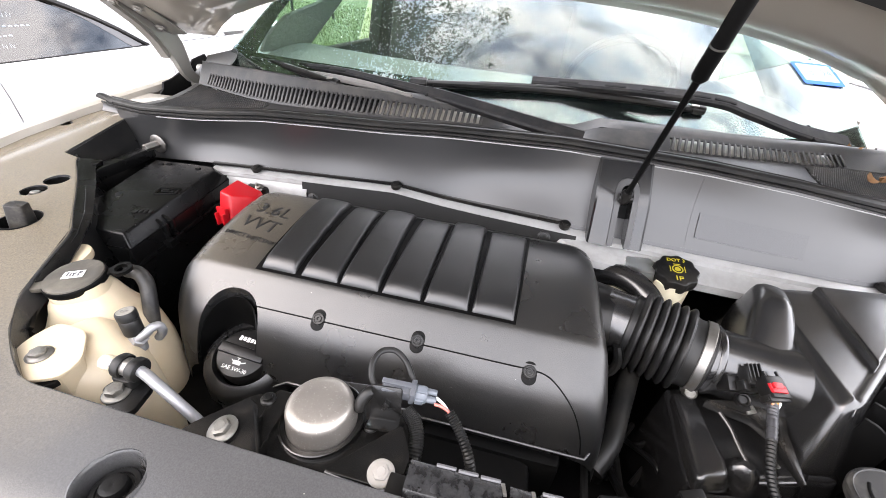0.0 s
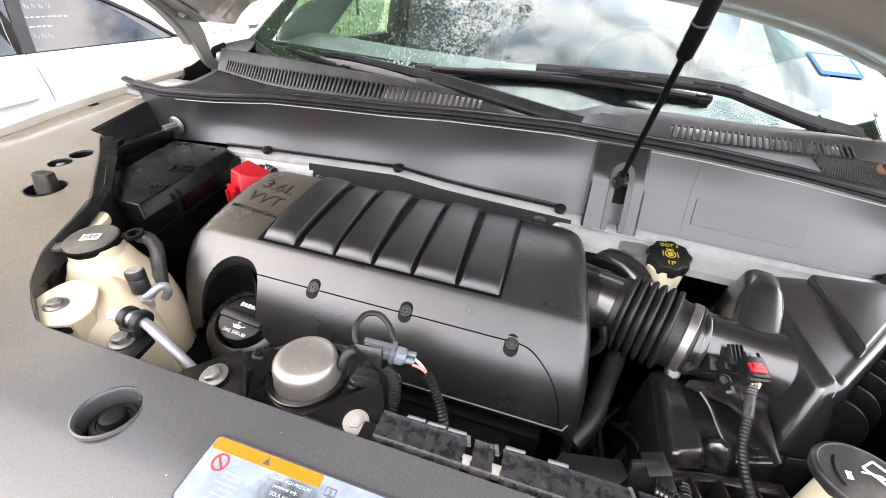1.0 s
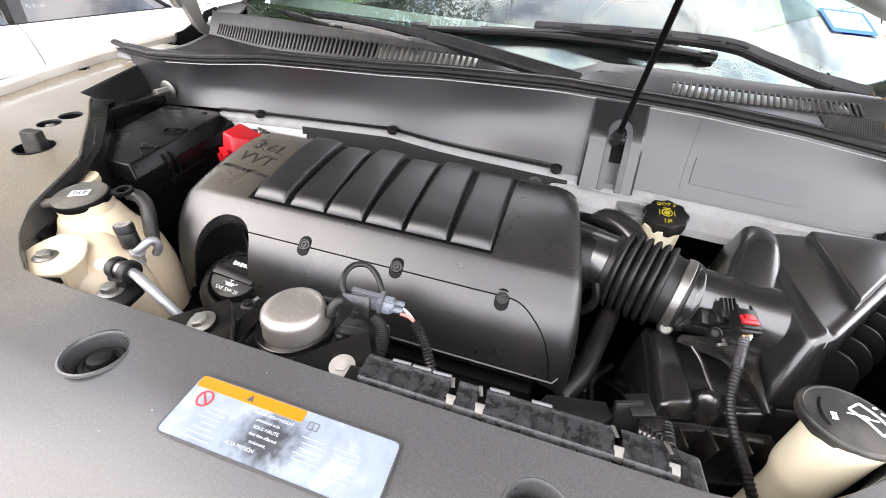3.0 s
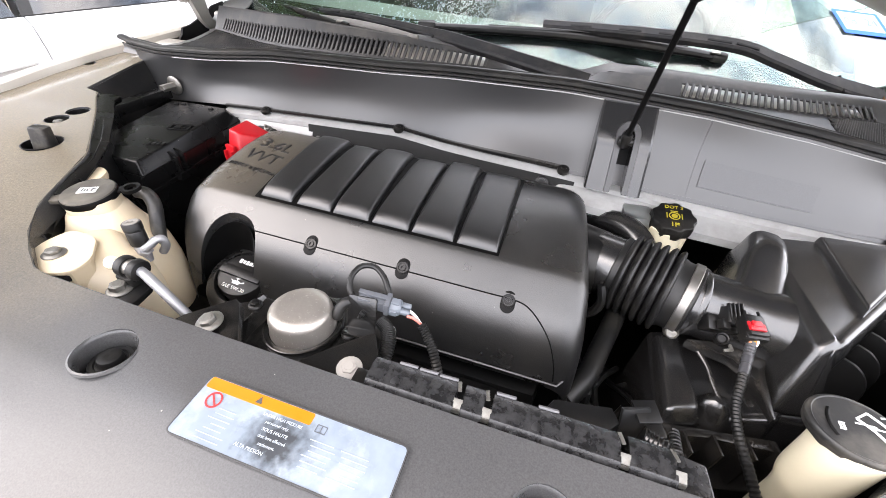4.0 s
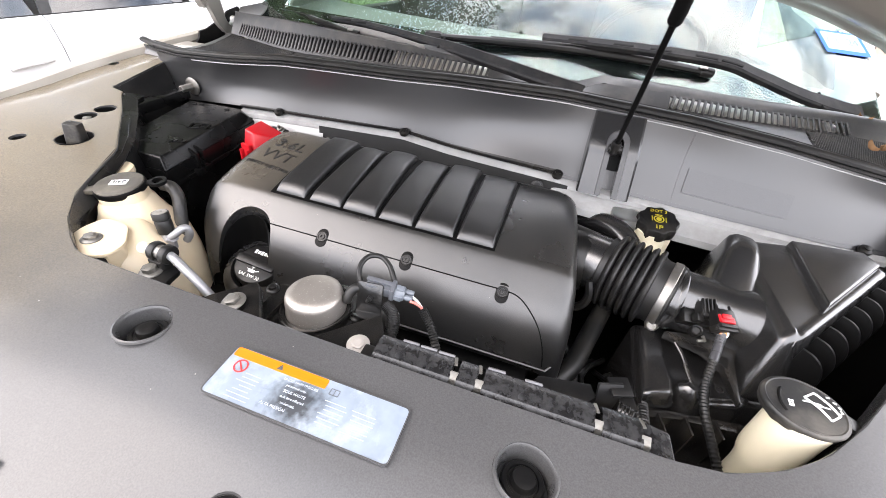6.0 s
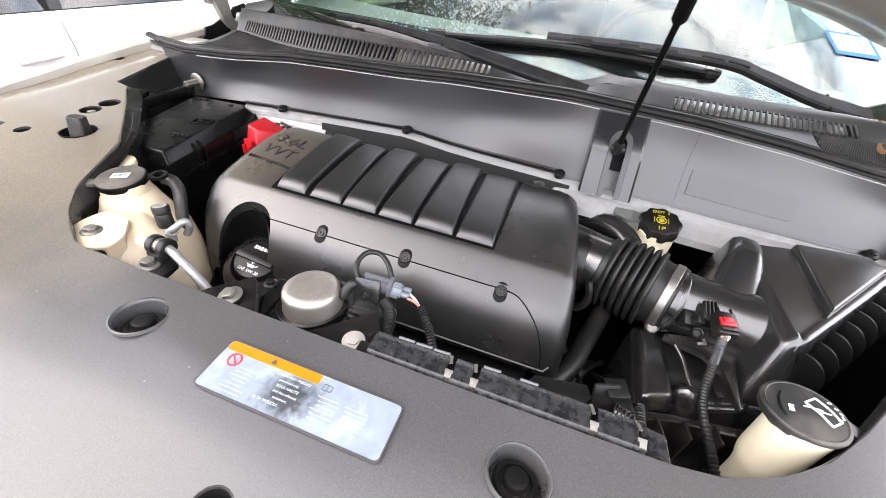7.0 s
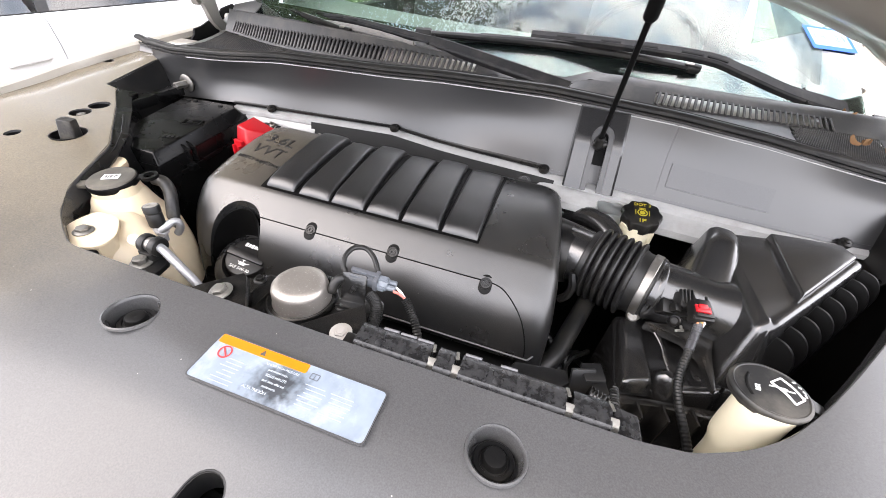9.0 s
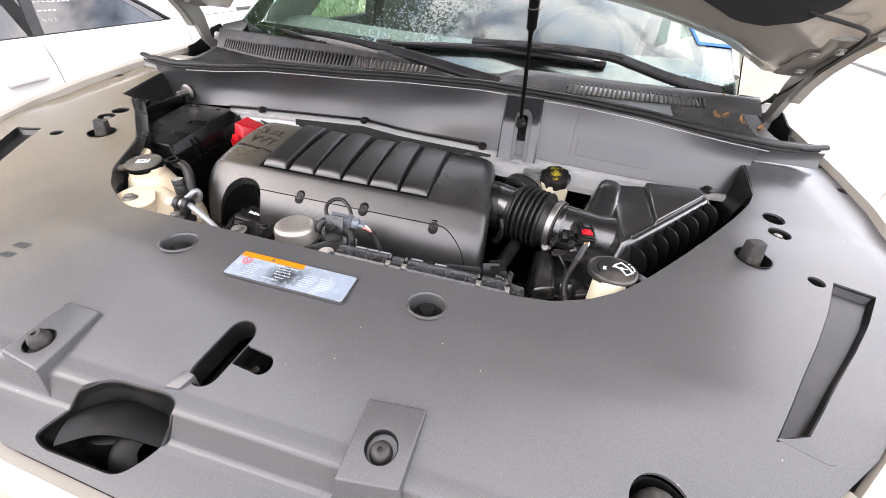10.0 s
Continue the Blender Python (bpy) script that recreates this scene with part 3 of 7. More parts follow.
for s in (-1, 1):
    def channel(u, v):
        x, y = channel_pt(s, u, v)
        return (x, y, zc(y) - .0012 - lerp(v, [-1.05, -1, -.93, -.85, .85, .93, 1, 1.06], [0, .004, .011, .013, .013, .011, .004, 0]) * lerp(u, [-.01, .03, .97, 1.01], [.1, 1, 1.1, .1]))
    part("channel", sheet(channel, [-.01, 0, *np.linspace(.03, .97, 27), 1, 1.01], (-1.05, -1, -.93, -.85, -.5, 0, .5, .85, .93, 1, 1.06), .002), M_BLACK, front_cover, "long sunken black channel beside the headlamp")
    # raised lip at the front end
    part("channel_lip", prism([(s * .596, .152), (s * .628, .160), (s * .655, .140), (s * .645, .136)][::s], zc(.15) - .012, 0, .0015,
         top=[(s * .598, .152, zc(.15) + .001), (s * .628, .158, zc(.157) + .0045), (s * .653, .140, zc(.14) + .001), (s * .645, .138, zc(.138) + .001)][::s]), M_COVER, front_cover)

# sloping pads with bump stops on the front edge
for s, plan in ((1, [(.166, -.009), (.229, -.001), (.232, .079), (.167, .073)]), (-1, [(-.276, .008), (-.211, -.001), (-.213, .084), (-.266, .085)])):
    rise = [1.0245, 1.0245, 1.0365, 1.0365]
    foot = [(x + dx, y + dy) for (x, y), dx, dy in zip(plan, (-.007, .011, .008, -.004), (-.012, -.012, .004, .004))]
    pad = prism(foot, .965, 1.02, .0022, 3, top=[(x, y, z) for (x, y), z in zip(plan, rise)])
    xm = .199 if s > 0 else -.245
    pad = cut(pad, [lathe([(.0175, -.1), (.0175, .1)], pose(xm, .03, 1.02), 28)])
    part("stop_pad", pad, M_COVER, front_cover, "sloping wedge-shaped pad")
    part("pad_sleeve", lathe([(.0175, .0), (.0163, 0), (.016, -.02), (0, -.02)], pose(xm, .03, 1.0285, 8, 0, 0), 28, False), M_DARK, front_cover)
part("small_pad", prism([(-.066, .024), (-.045, .026), (-.036, .046), (-.055, .05)], .99, 1.02, .0015, top=[(-.064, .026, 1.022), (-.046, .028, 1.022), (-.037, .045, 1.029), (-.053, .048, 1.029)]), M_COVER, front_cover)
# moulding marks
for x, y, w in ((-.428, .128, .016), (-.424, .147, .018)):
    part("moulding_mark", joined(*[box((x + dx, y, zc(y) + .0008), (.0016, .012, .002), .0003, (0, 0, -20)) for dx in (-w / 2, -w / 6, w / 6, w / 2)]), M_COVER, front_cover)


def bump_stop(at, r, h, label, tilt=(0, 0, 0), tall=False):
    """A rubber stop: a tall tapered block with rounded corners, or a low dome with a hole in its top."""
    ob = thing("bump_stop", at, label, "rubber stop", "hood bump stops")
    m = pose(*at, *tilt)
    if tall:
        rings = [[tuple(m @ Vector(q)) for q in oval(0, 0, z, r * k, r * k * .86, 32, 5, radians(20))] for z, k in ((-.02, 1.0), (0, 1.0), (h * .5, .93), (h * .94, .84), (h * .985, .81), (h, .74), (h - .0005, .15))]
        part("rubber_head", loft(rings), M_STOP, ob)
    else:
        part("rubber_head", lathe([(r * .9, -.02), (r, -.004), (r * 1.0, h * .45), (r * .93, h * .7), (r * .72, h * .93), (r * .5, h), (r * .24, h), (r * .2, h - .003), (0, h - .003)], m, 28, False), M_STOP, ob)
    part("stem", lathe([(r * .55, -.06), (r * .55, 0)], m, 14), M_BLACK, ob)
    return ob


bump_stop((-.647, .478, zc(.478) - .018), .0142, .044, "tall black rubber stop standing in a hole of the cover", (-4, 6, 0), True)
bump_stop((.671, .475, zc(.475) - .018), .0150, .046, "tall black rubber stop standing in a hole of the cover", (-4, -6, 0), True)
bump_stop((.199, .03, 1.006), .0125, .025, "short rubber stop in a sloping pad", (6, 0, 0))
bump_stop((-.245, .034, 1.010), .0128, .030, "short rubber stop in a sloping pad", (6, -4, 0))
bump_stop((.475, .055, 1.0), .022, .032, "round rubber stop by the headlamp")
bump_stop((-.475, .055, 1.0), .022, .032, "round rubber stop by the headlamp")

# ---- warning label ----
label = thing("warning_label", (-.01, .206, 1.06), "silver warning label with an orange header strip", "label")
LM = pose(-.0098, .2048, zc(.2048) + .0035, 2.6, 0, -.4) @ Matrix.Diagonal((.96, .965, 1, 1))
ring = rounded([(-.0967, -.0272), (.0967, -.0272), (.0967, .0272), (-.0967, .0272)], .006)
part("frame", moved(cut(prism(ring, -.003, .0002, 0), [prism(rounded([(-.0955, -.026), (.0955, -.026), (.0955, .026), (-.0955, .026)], .005), -.1, .1, 0)]), LM), M_COVER, label)
part("film", moved(prism(rounded([(-.0955, -.026), (.0955, -.026), (.0955, .026), (-.0955, .026)], .005), -.003, -.0002, 0), LM), M_LABEL, label)
part("header_strip", moved(prism(rounded([(-.094, .0155), (.011, .0155), (.011, .0255), (-.094, .0255)], .002), -.0002, .0003, 0), LM), M_ORANGE, label, "orange header strip")
part("warning_triangle", moved(prism([(-.0440, .0175), (-.0375, .0175), (-.0408, .0235)], .0003, .0006, 0), LM), M_PRINT_DARK, label)
sign = lathe([(.0072, 0), (.0072, .0005), (.0058, .0005), (.0058, 0)], LM @ pose(-.078, .0075, 0), 28, False)
part("prohibition_sign", joined(sign, moved(box((0, 0, .0003), (.0125, .0014, .0004), 0, (0, 0, -45)), LM @ pose(-.078, .0075, 0))), M_PRINT_RED, label)
part("words", lettering("UNDER HIGH PRESSURE", 0.0035, LM @ pose(-.012, .0115, .0002), .0001), M_PRINT_FADED, label)
part("words", lettering("personnel only.", 0.0036, LM @ pose(-.0135, .0063, .0002), .0001), M_PRINT_FADED, label)
part("words", lettering("SOUS HAUTE", 0.0040, LM @ pose(-.012, .0005, .0002), .0001), M_PRINT_FADED, label)
part("words", lettering("doit être effectué", 0.0036, LM @ pose(-.011, -.005, .0002), .0001), M_PRINT_FADED, label)
part("words", lettering("seulement.", 0.0036, LM @ pose(-.012, -.0105, .0002), .0001), M_PRINT_FADED, label)
part("words", lettering("ALTA PRESIÓN", 0.0040, LM @ pose(-.024, -.0165, .0002), .0001), M_PRINT_FADED, label)
rng = random.Random(3)
for col, (xa, rows) in enumerate(((-.060, 7), (.030, 6), (.058, 6))):
    for r in range(rows):
        w = rng.uniform(.014, .026)
        part("text_bar", moved(box((xa + rng.uniform(-.002, .002), .006 - .0042 * r - .003 * (col == 0), .0002), (w, .0008, .0002), 0), LM), M_PRINT_GHOST, label)
part("book_symbol", moved(joined(box((.022, .0185, .0002), (.009, .0007, .0002), 0), box((.022, .0125, .0002), (.009, .0007, .0002), 0), box((.0175, .0155, .0002), (.0007, .006, .0002), 0), box((.0265, .0155, .0002), (.0007, .006, .0002), 0), box((.022, .0155, .0002), (.0007, .005, .0002), 0)), LM), M_GREYCON, label)

# ---- hood latch and release lever seen through the openings ----
latch = thing("hood_latch", (-.01, .08, .98), "oily black steel hood latch under its slot", "latch")
part("striker_plate", box((-.02, .08, .985), (.05, .09, .006), .002, (0, 12, 0)), M_JET, latch)
part("hook", tube([(-.025, .10, .99), (-.02, .085, 1.003), (0, .08, 1.004), (.022, .079, 1.0)], .0068, 12), M_OILY, latch, "greasy black hook")
part("rivet", lathe([(.006, 0), (.005, .004)], pose(.012, .081, 1.0085), 14), M_OILY, latch)
lever = thing("hood_release_lever", (-.11, -.02, .96), "black plastic hood release lever in its recess", "lever")
mid_h = Vector((sum(q[0] for q in HANDLE) / len(HANDLE), sum(q[1] for q in HANDLE) / len(HANDLE), 0))


def recess(i, v):
    """Wall of the recess, sloping inwards below the rim of its opening."""
    x, y = HANDLE[int(i) % len(HANDLE)]
    q = Vector((x, y, 0)).lerp(mid_h, .02 + .34 * v)
    q.z = zc(y) - .008 - .062 * v
    return q


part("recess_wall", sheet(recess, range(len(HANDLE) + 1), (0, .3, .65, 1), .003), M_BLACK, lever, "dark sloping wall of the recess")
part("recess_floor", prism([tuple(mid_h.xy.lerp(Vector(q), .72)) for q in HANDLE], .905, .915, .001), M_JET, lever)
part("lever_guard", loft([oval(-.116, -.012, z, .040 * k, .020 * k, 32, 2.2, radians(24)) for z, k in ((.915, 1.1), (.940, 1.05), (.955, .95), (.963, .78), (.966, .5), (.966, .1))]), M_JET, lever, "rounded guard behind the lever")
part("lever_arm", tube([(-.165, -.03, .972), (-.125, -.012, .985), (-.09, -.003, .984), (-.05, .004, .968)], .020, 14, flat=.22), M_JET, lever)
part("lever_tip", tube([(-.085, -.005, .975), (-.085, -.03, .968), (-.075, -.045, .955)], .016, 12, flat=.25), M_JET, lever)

# ---- body of the car: wings, bumper, bay ----
suv = thing("suv_body", (0, 1.6, 0), "champagne silver painted body of an SUV with its hood open", "car body")


def fender(s):
    sect = [(0.0, -.010), (.004, .004), (.014, .008), (.03, .006), (.047, -.012), (.058, -.05), (.062, -.16), (.064, -.4)]
    def fn(y, k):
        i = int(k)
        xo = lerp(y, [.05, .16, .29, .42, .56, .72, 1.2], [.60, .70, .80, .88, .935, .957, .96])
        return (s * (xo + sect[i][0]), y, zc(y) + .002 + sect[i][1])
    return sheet(fn, np.linspace(.05, 1.35, 40), range(len(sect)), .0015)


for s in (-1, 1):
    part("fender", fender(s), M_PAINT, suv)
part("bumper_skin", sheet(lambda x, k: (x, y_front(x) - [0, .012, .03, .05, .02][int(k)], zc(y_front(x)) + [-.006, .002, -.01, -.12, -.72][int(k)]), np.linspace(-.66, .66, 45), range(5), .002), M_PAINT, suv)
# dark tub of the engine bay
tub = []
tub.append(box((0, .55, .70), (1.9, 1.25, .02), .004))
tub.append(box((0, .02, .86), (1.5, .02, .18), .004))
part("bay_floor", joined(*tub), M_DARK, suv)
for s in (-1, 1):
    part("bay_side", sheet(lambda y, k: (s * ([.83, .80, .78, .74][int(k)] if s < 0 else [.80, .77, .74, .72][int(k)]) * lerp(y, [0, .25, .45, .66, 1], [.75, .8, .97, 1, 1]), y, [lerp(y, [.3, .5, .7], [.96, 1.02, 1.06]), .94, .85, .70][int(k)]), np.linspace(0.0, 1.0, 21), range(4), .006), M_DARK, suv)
    # sloping side wall under the rear of the wing cover
    if s < 0:
        wall = [[(-.805, .667, 1.083), (-.826, .76, 1.094), (-.850, .87, 1.106)], [(-.765, .665, .98), (-.78, .76, .98), (-.80, .86, .98)]]
    else:
        wall = [[(.741, .70, 1.094), (.758, .80, 1.102), (.766, .90, 1.108)], [(.71, .70, .97), (.72, .80, .97), (.735, .88, .97)]]
    part("wheelhouse_wall", sheet(lambda i, k: wall[int(k)][int(i)], range(3), range(2), .003), M_BLACK, suv)
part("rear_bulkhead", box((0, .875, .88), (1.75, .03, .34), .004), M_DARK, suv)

# ---- firewall panel, seal, cowl ----
SX = [-.90, -.78, -.61, -.457, -.32, -.19, -.07, .14, .37, .51, .70, .80, .92]
SZ = [1.137, 1.136, 1.152, 1.172, 1.180, 1.186, 1.195, 1.203, 1.196, 1.185, 1.162, 1.152, 1.150]


def seal_z(x):
    return lerp(x, SX, SZ)


def seal_y(x):
    return .822 + .045 * abs(x / .9) ** 4


PX = [-.86, -.57, -.47, -.31, -.166, -.064, .008, .163, .318, .486, .631, .78]
PZ = [1.02, 1.050, 1.058, 1.068, 1.077, 1.069, 1.070, 1.076, 1.068, 1.061, 1.056, 1.05]
PY = [.845, .822, .818, .814, .811, .806, .795, .770, .772, .775, .78, .80]


def panel_low(x):
    return Vector((x, lerp(x, PX, PY), lerp(x, PX, PZ)))


def panel_pt(x, v):
    lo, hi = panel_low(x), Vector((x, seal_y(x) - .006, seal_z(x) - .006))
    q = lo.lerp(hi, v)
    q.y += .012 * math.sin(math.pi * v) + (.005 * math.sin(9.5 * x + .6) + .0032 * math.sin(19 * x + .4)) * math.sin(math.pi * v)
    return q


firewall = thing("firewall_panel", (0, .82, 1.07), "smooth dark grey plastic panel below the cowl", "panel")
seam = .372
part("panel_left", sheet(panel_pt, np.linspace(-.855, seam - .0002, 60), np.linspace(0, 1, 10), .004), M_FIREWALL, firewall)
part("panel_right", sheet(panel_pt, np.linspace(seam + .0002, .775, 24), np.linspace(0, 1, 10), .004), M_FIREWALL, firewall)
part("lower_channel", joined(tube([panel_low(x) + Vector((0, -.006, .002)) for x in np.linspace(-.60, .16, 40)], .0028, 6, 0)), M_BLACK, firewall)


def panel_front(x, v, off):
    q = panel_pt(x, v)
    return q + Vector((0, -off, 0))


part("lower_lip", sheet(lambda x, v: panel_front(x, v, .0045), np.linspace(-.60, .160, 40), (-.015, .015, .050), .002), M_BLACK, firewall, "black folded lower edge")
part("lower_lip", sheet(lambda x, v: panel_front(x, v, .0045), np.linspace(.165, .745, 30), (-.03, .015, .085), .002), M_PLATE, firewall, "grey folded lower edge")
part("embossed_plate", sheet(lambda x, v: panel_front(x, v, .0042), np.linspace(.385, .56, 14), np.linspace(.16, .48, 5), .002), M_PLATE, firewall, "faint embossed rectangle")
for x, dy in ((-.482, 0), (-.163, 0), (.166, -.008), (.69, -.004)):
    q = panel_low(x)
    clip = thing("push_clip", (x, q.y - .012, q.z + .002), "black plastic push clip holding the firewall panel", "clip", "firewall clips")
    m = along((x, q.y - .012, q.z + .003), (x, q.y - .022, q.z + .03))
    part("head", lathe([(.010, -.004), (.0105, 0), (.010, .003), (.006, .0045), (0, .0045)], m, 20, False), M_BLACK, clip)
    part("pin", lathe([(.005, .004), (.005, .0065), (0, .007)], m, 12, False), M_BLACK, clip)

# painted flange below the panel
flange = thing("cowl_flange", (0, .79, 1.05), "silver painted steel flange below the firewall panel", "flange")
part("rim", sheet(lambda x, k: panel_low(x) + Vector((0, [.004, -.012, -.018, -.019][int(k)], [-.003, -.006, -.010, -.018][int(k)])), np.linspace(-.60, .16, 50), range(4), .002), M_FLANGE, flange)
part("rim", sheet(lambda x, k: panel_low(x) + Vector((0, [.004, -.012, -.018, -.019][int(k)], [-.003, -.006, -.010, -.018][int(k)])), np.linspace(.1605, .75, 40), range(4), .002), M_FLANGE, flange)
part("ledge", sheet(lambda x, k: panel_low(x) + Vector((0, [-.004, -.02, -.045, -.058, -.060][int(k)] * lerp(x, [.14, .20, .6], [.1, 1, 1]), [-.010, -.018, -.022, -.030, -.042][int(k)])), np.linspace(.14, .70, 40), range(5), .002), M_FLANGE, flange, "wide painted ledge")
part("corner_ledge", sheet(lambda x, k: panel_low(x) + Vector((0, [-.010, -.018, -.026, -.03][int(k)], [-.012, -.022, -.034, -.09][int(k)])), np.linspace(-.56, -.36, 14), range(4), .002), M_FLANGE, flange)
mat_sheet = thing("heat_shield", (-.1, .78, 1.0), "black heat shield behind the engine cover", "heat shield")
part("mat", sheet(lambda x, k: panel_low(x) + Vector((0, [-.015, -.022, -.03][int(k)], [-.012, -.06, -.2][int(k)])), np.linspace(-.37, .19, 40), range(3), .004), M_INSUL, mat_sheet)
hex_head(mat_sheet, (-.345, .79, 1.022), .008, .008, (0, -1, .4), material=M_BLACK)
hex_head(mat_sheet, (.135, .752, 1.05), .008, .008, (0, -1, .4), material=M_BLACK)

# rubber hood seal along the top
seal = thing("hood_seal", (0, .83, 1.19), "black rubber hood seal running along the cowl", "seal")
line = [Vector((x, seal_y(x), seal_z(x) + .004)) for x in np.linspace(-.885, .90, 70)]
part("bulb", tube(line, .0085, 10, 0, flat=.9), M_RUBBER, seal)
part("lip", joined(tube([q + Vector((0, -.008, -.007)) for q in line], .0028, 6, 0), tube([q + Vector((0, .011, .002)) for q in line], .005, 6, 0)), M_RUBBER, seal)
for s in (-1, 1):
    z0 = seal_z(s * .885)
    part("end_flap", tube([(s * .86, seal_y(.86), z0 + .003), (s * .885, .865, z0 + .006), (s * .915, .872, z0 + .009)], .010, 10, flat=.6), M_RUBBER, seal)

part("pinch_flange", tube([q + Vector((0, -.010, -.014)) for q in line[6:-4]], .0012, 6, 0), M_FLANGE, seal, "bare painted edge under the seal")

# cowl grille
cowl = thing("cowl_grille", (0, .95, 1.19), "weathered black plastic cowl with slotted vents and mesh corners", "cowl")


def vent_low(x):
    return Vector((x, .876 + .28 * x * x, lerp(x, [-.86, -.75, -.60, -.50, -.41, -.33, -.2, -.02, .336, .68, .86], [1.150, 1.155, 1.157, 1.162, 1.170, 1.176, 1.185, 1.197, 1.190, 1.178, 1.16])))


def vent_high(x):
    return Vector((x, .908 + .28 * x * x, lerp(x, [-.86, -.80, -.64, -.51, -.35, -.2, -.02, .336, .68, .86], [1.196, 1.202, 1.213, 1.220, 1.222, 1.223, 1.218, 1.213, 1.196, 1.18]) - .019 * lerp(x, [.0, .10, .165, .20], [0, 1, 1, 0])))


def screen_low(x):
    return Vector((x, .968 + .25 * x * x, 1.198 - .022 * x * x))


def shelf(x, v):
    a, b = Vector((x, seal_y(x) + .008, seal_z(x) + .002)), vent_low(x)
    q = a.lerp(b, v)
    q.z -= .010 * math.sin(math.pi * v) * lerp(abs(x), [.3, .6], [.2, 1])
    return q


def solid_shelf(x0, x1, n):
    return sheet(shelf, np.linspace(x0, x1, n), np.linspace(0, 1, 6), .002)


part("shelf", solid_shelf(-.52, .60, 64), M_COWL, cowl)
for s in (-1, 1):
    a, b = sorted((.60 if s > 0 else -.52, s * .80))
    # mesh corner: crossing slanted bars over a dark tray
    part("tray", sheet(lambda x, v: shelf(x, v) - Vector((0, 0, .012)), np.linspace(a, b, 12), np.linspace(0, 1, 5), .002), M_JET, cowl)
    bars = []
    for k in range(-14, 44):
        for lean in (-1, 1):
            pts = []
            for v in np.linspace(.03, .97, 9):
                x = a + (b - a) * (k + .5 + (14 if lean < 0 else 0)) / 44 + lean * .075 * v
                if a <= x <= b:
                    pts.append(shelf(x, v))
            if len(pts) > 2:
                bars.append(tube(pts, .0019, 4, 0))
    part("mesh_screen", joined(*bars), M_COWL, cowl, "diamond mesh corner")
    a2, b2 = sorted((s * .80, s * (.845 if s > 0 else .82)))
    part("corner_plate", solid_shelf(a2, b2, 8), M_COWL, cowl)


def vent_wall(x, v):
    return vent_low(x).lerp(vent_high(x), v)


def slot_top(x):
    return lerp(x, [-.80, -.60, -.40, -.14, .0, .3, .4], [.52, .58, .66, .74, .78, .80, .86])


VENTS = ((-.765, -.021, 62), (.336, .684, 29))
for x0, x1 in ((-.81, -.765), (-.021, .336), (.684, .86)):
    part("vent_blank", sheet(vent_wall, np.linspace(x0, x1, 16), np.linspace(0, 1, 4), .003), M_COWL, cowl)
for x0, x1, n in VENTS:
    part("vent_rail", sheet(lambda x, v: vent_wall(x, .0 + .12 * v), np.linspace(x0, x1, 40), (0, 1), .003), M_COWL, cowl)
    part("vent_rail", sheet(lambda x, v: vent_wall(x, slot_top(x) + (1 - slot_top(x)) * v), np.linspace(x0, x1, 40), (0, 1), .003), M_COWL, cowl)
    xm = -.25 if x0 < 0 else x0
    # left part: near-black backing painted as shade over the body behind the slats
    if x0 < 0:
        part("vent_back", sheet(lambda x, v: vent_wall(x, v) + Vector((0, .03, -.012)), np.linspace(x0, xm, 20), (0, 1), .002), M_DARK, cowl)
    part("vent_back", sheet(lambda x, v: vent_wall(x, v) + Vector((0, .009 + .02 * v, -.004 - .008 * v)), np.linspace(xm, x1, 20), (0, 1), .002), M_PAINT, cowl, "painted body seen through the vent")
    step = (x1 - x0) / n
    for k in range(n + 1):
        x = x0 + step * k
        a, b = vent_wall(x, .08), vent_wall(x, slot_top(x) + .05)
        b.x += .012 if x0 > 0 else 0
        mid = (a + b) / 2
        d = b - a
        slat = box((0, 0, 0), (step * (.46 if x0 < 0 else .50), .003, d.length), .0006)
        tilt = math.degrees(math.atan2(d.y, d.z))
        part("slat", moved(slat, pose(*mid, -tilt, math.degrees(math.atan2(d.x, d.z)), math.degrees(math.atan(.56 * x)))), M_COWL, cowl)


def ledge_pt(x, v):
    k = lerp(x, [-.32, -.12], [1, 0])
    a, b = vent_high(x), vent_high(x) + Vector((0, .034 - .018 * k + .01 * abs(x), .008 - .020 * k))
    q = a.lerp(b, v)
    q.z += (.006 - .004 * k) * math.sin(math.pi * v) - .012 * math.sin(math.pi * v) * lerp(x, [-.1, .0, .16, .25], [0, 1, 1, 0])
    return q


part("top_ledge", sheet(ledge_pt, np.linspace(-.81, .86, 70), np.linspace(0, 1, 7), .003), M_COWL, cowl)
part("front_ridge", tube([vent_high(x) + Vector((0, .002, .001)) for x in np.linspace(-.81, -.0, 40)], .0022, 6, 0), M_COWL, cowl)
part("end_fin", sheet(lambda u, v: (1 - v) * ((1 - u) * Vector((-.806, 1.088, 1.203)) + u * Vector((-.69, 1.041, 1.210))) + v * ((1 - u) * Vector((-.850, 1.16, 1.206)) + u * Vector((-.788, 1.22, 1.225))) - Vector((0, 0, .006 * math.sin(math.pi * v))), np.linspace(0, 1, 8), np.linspace(0, 1, 8), .003), M_COWL, cowl, "upright plastic end piece")
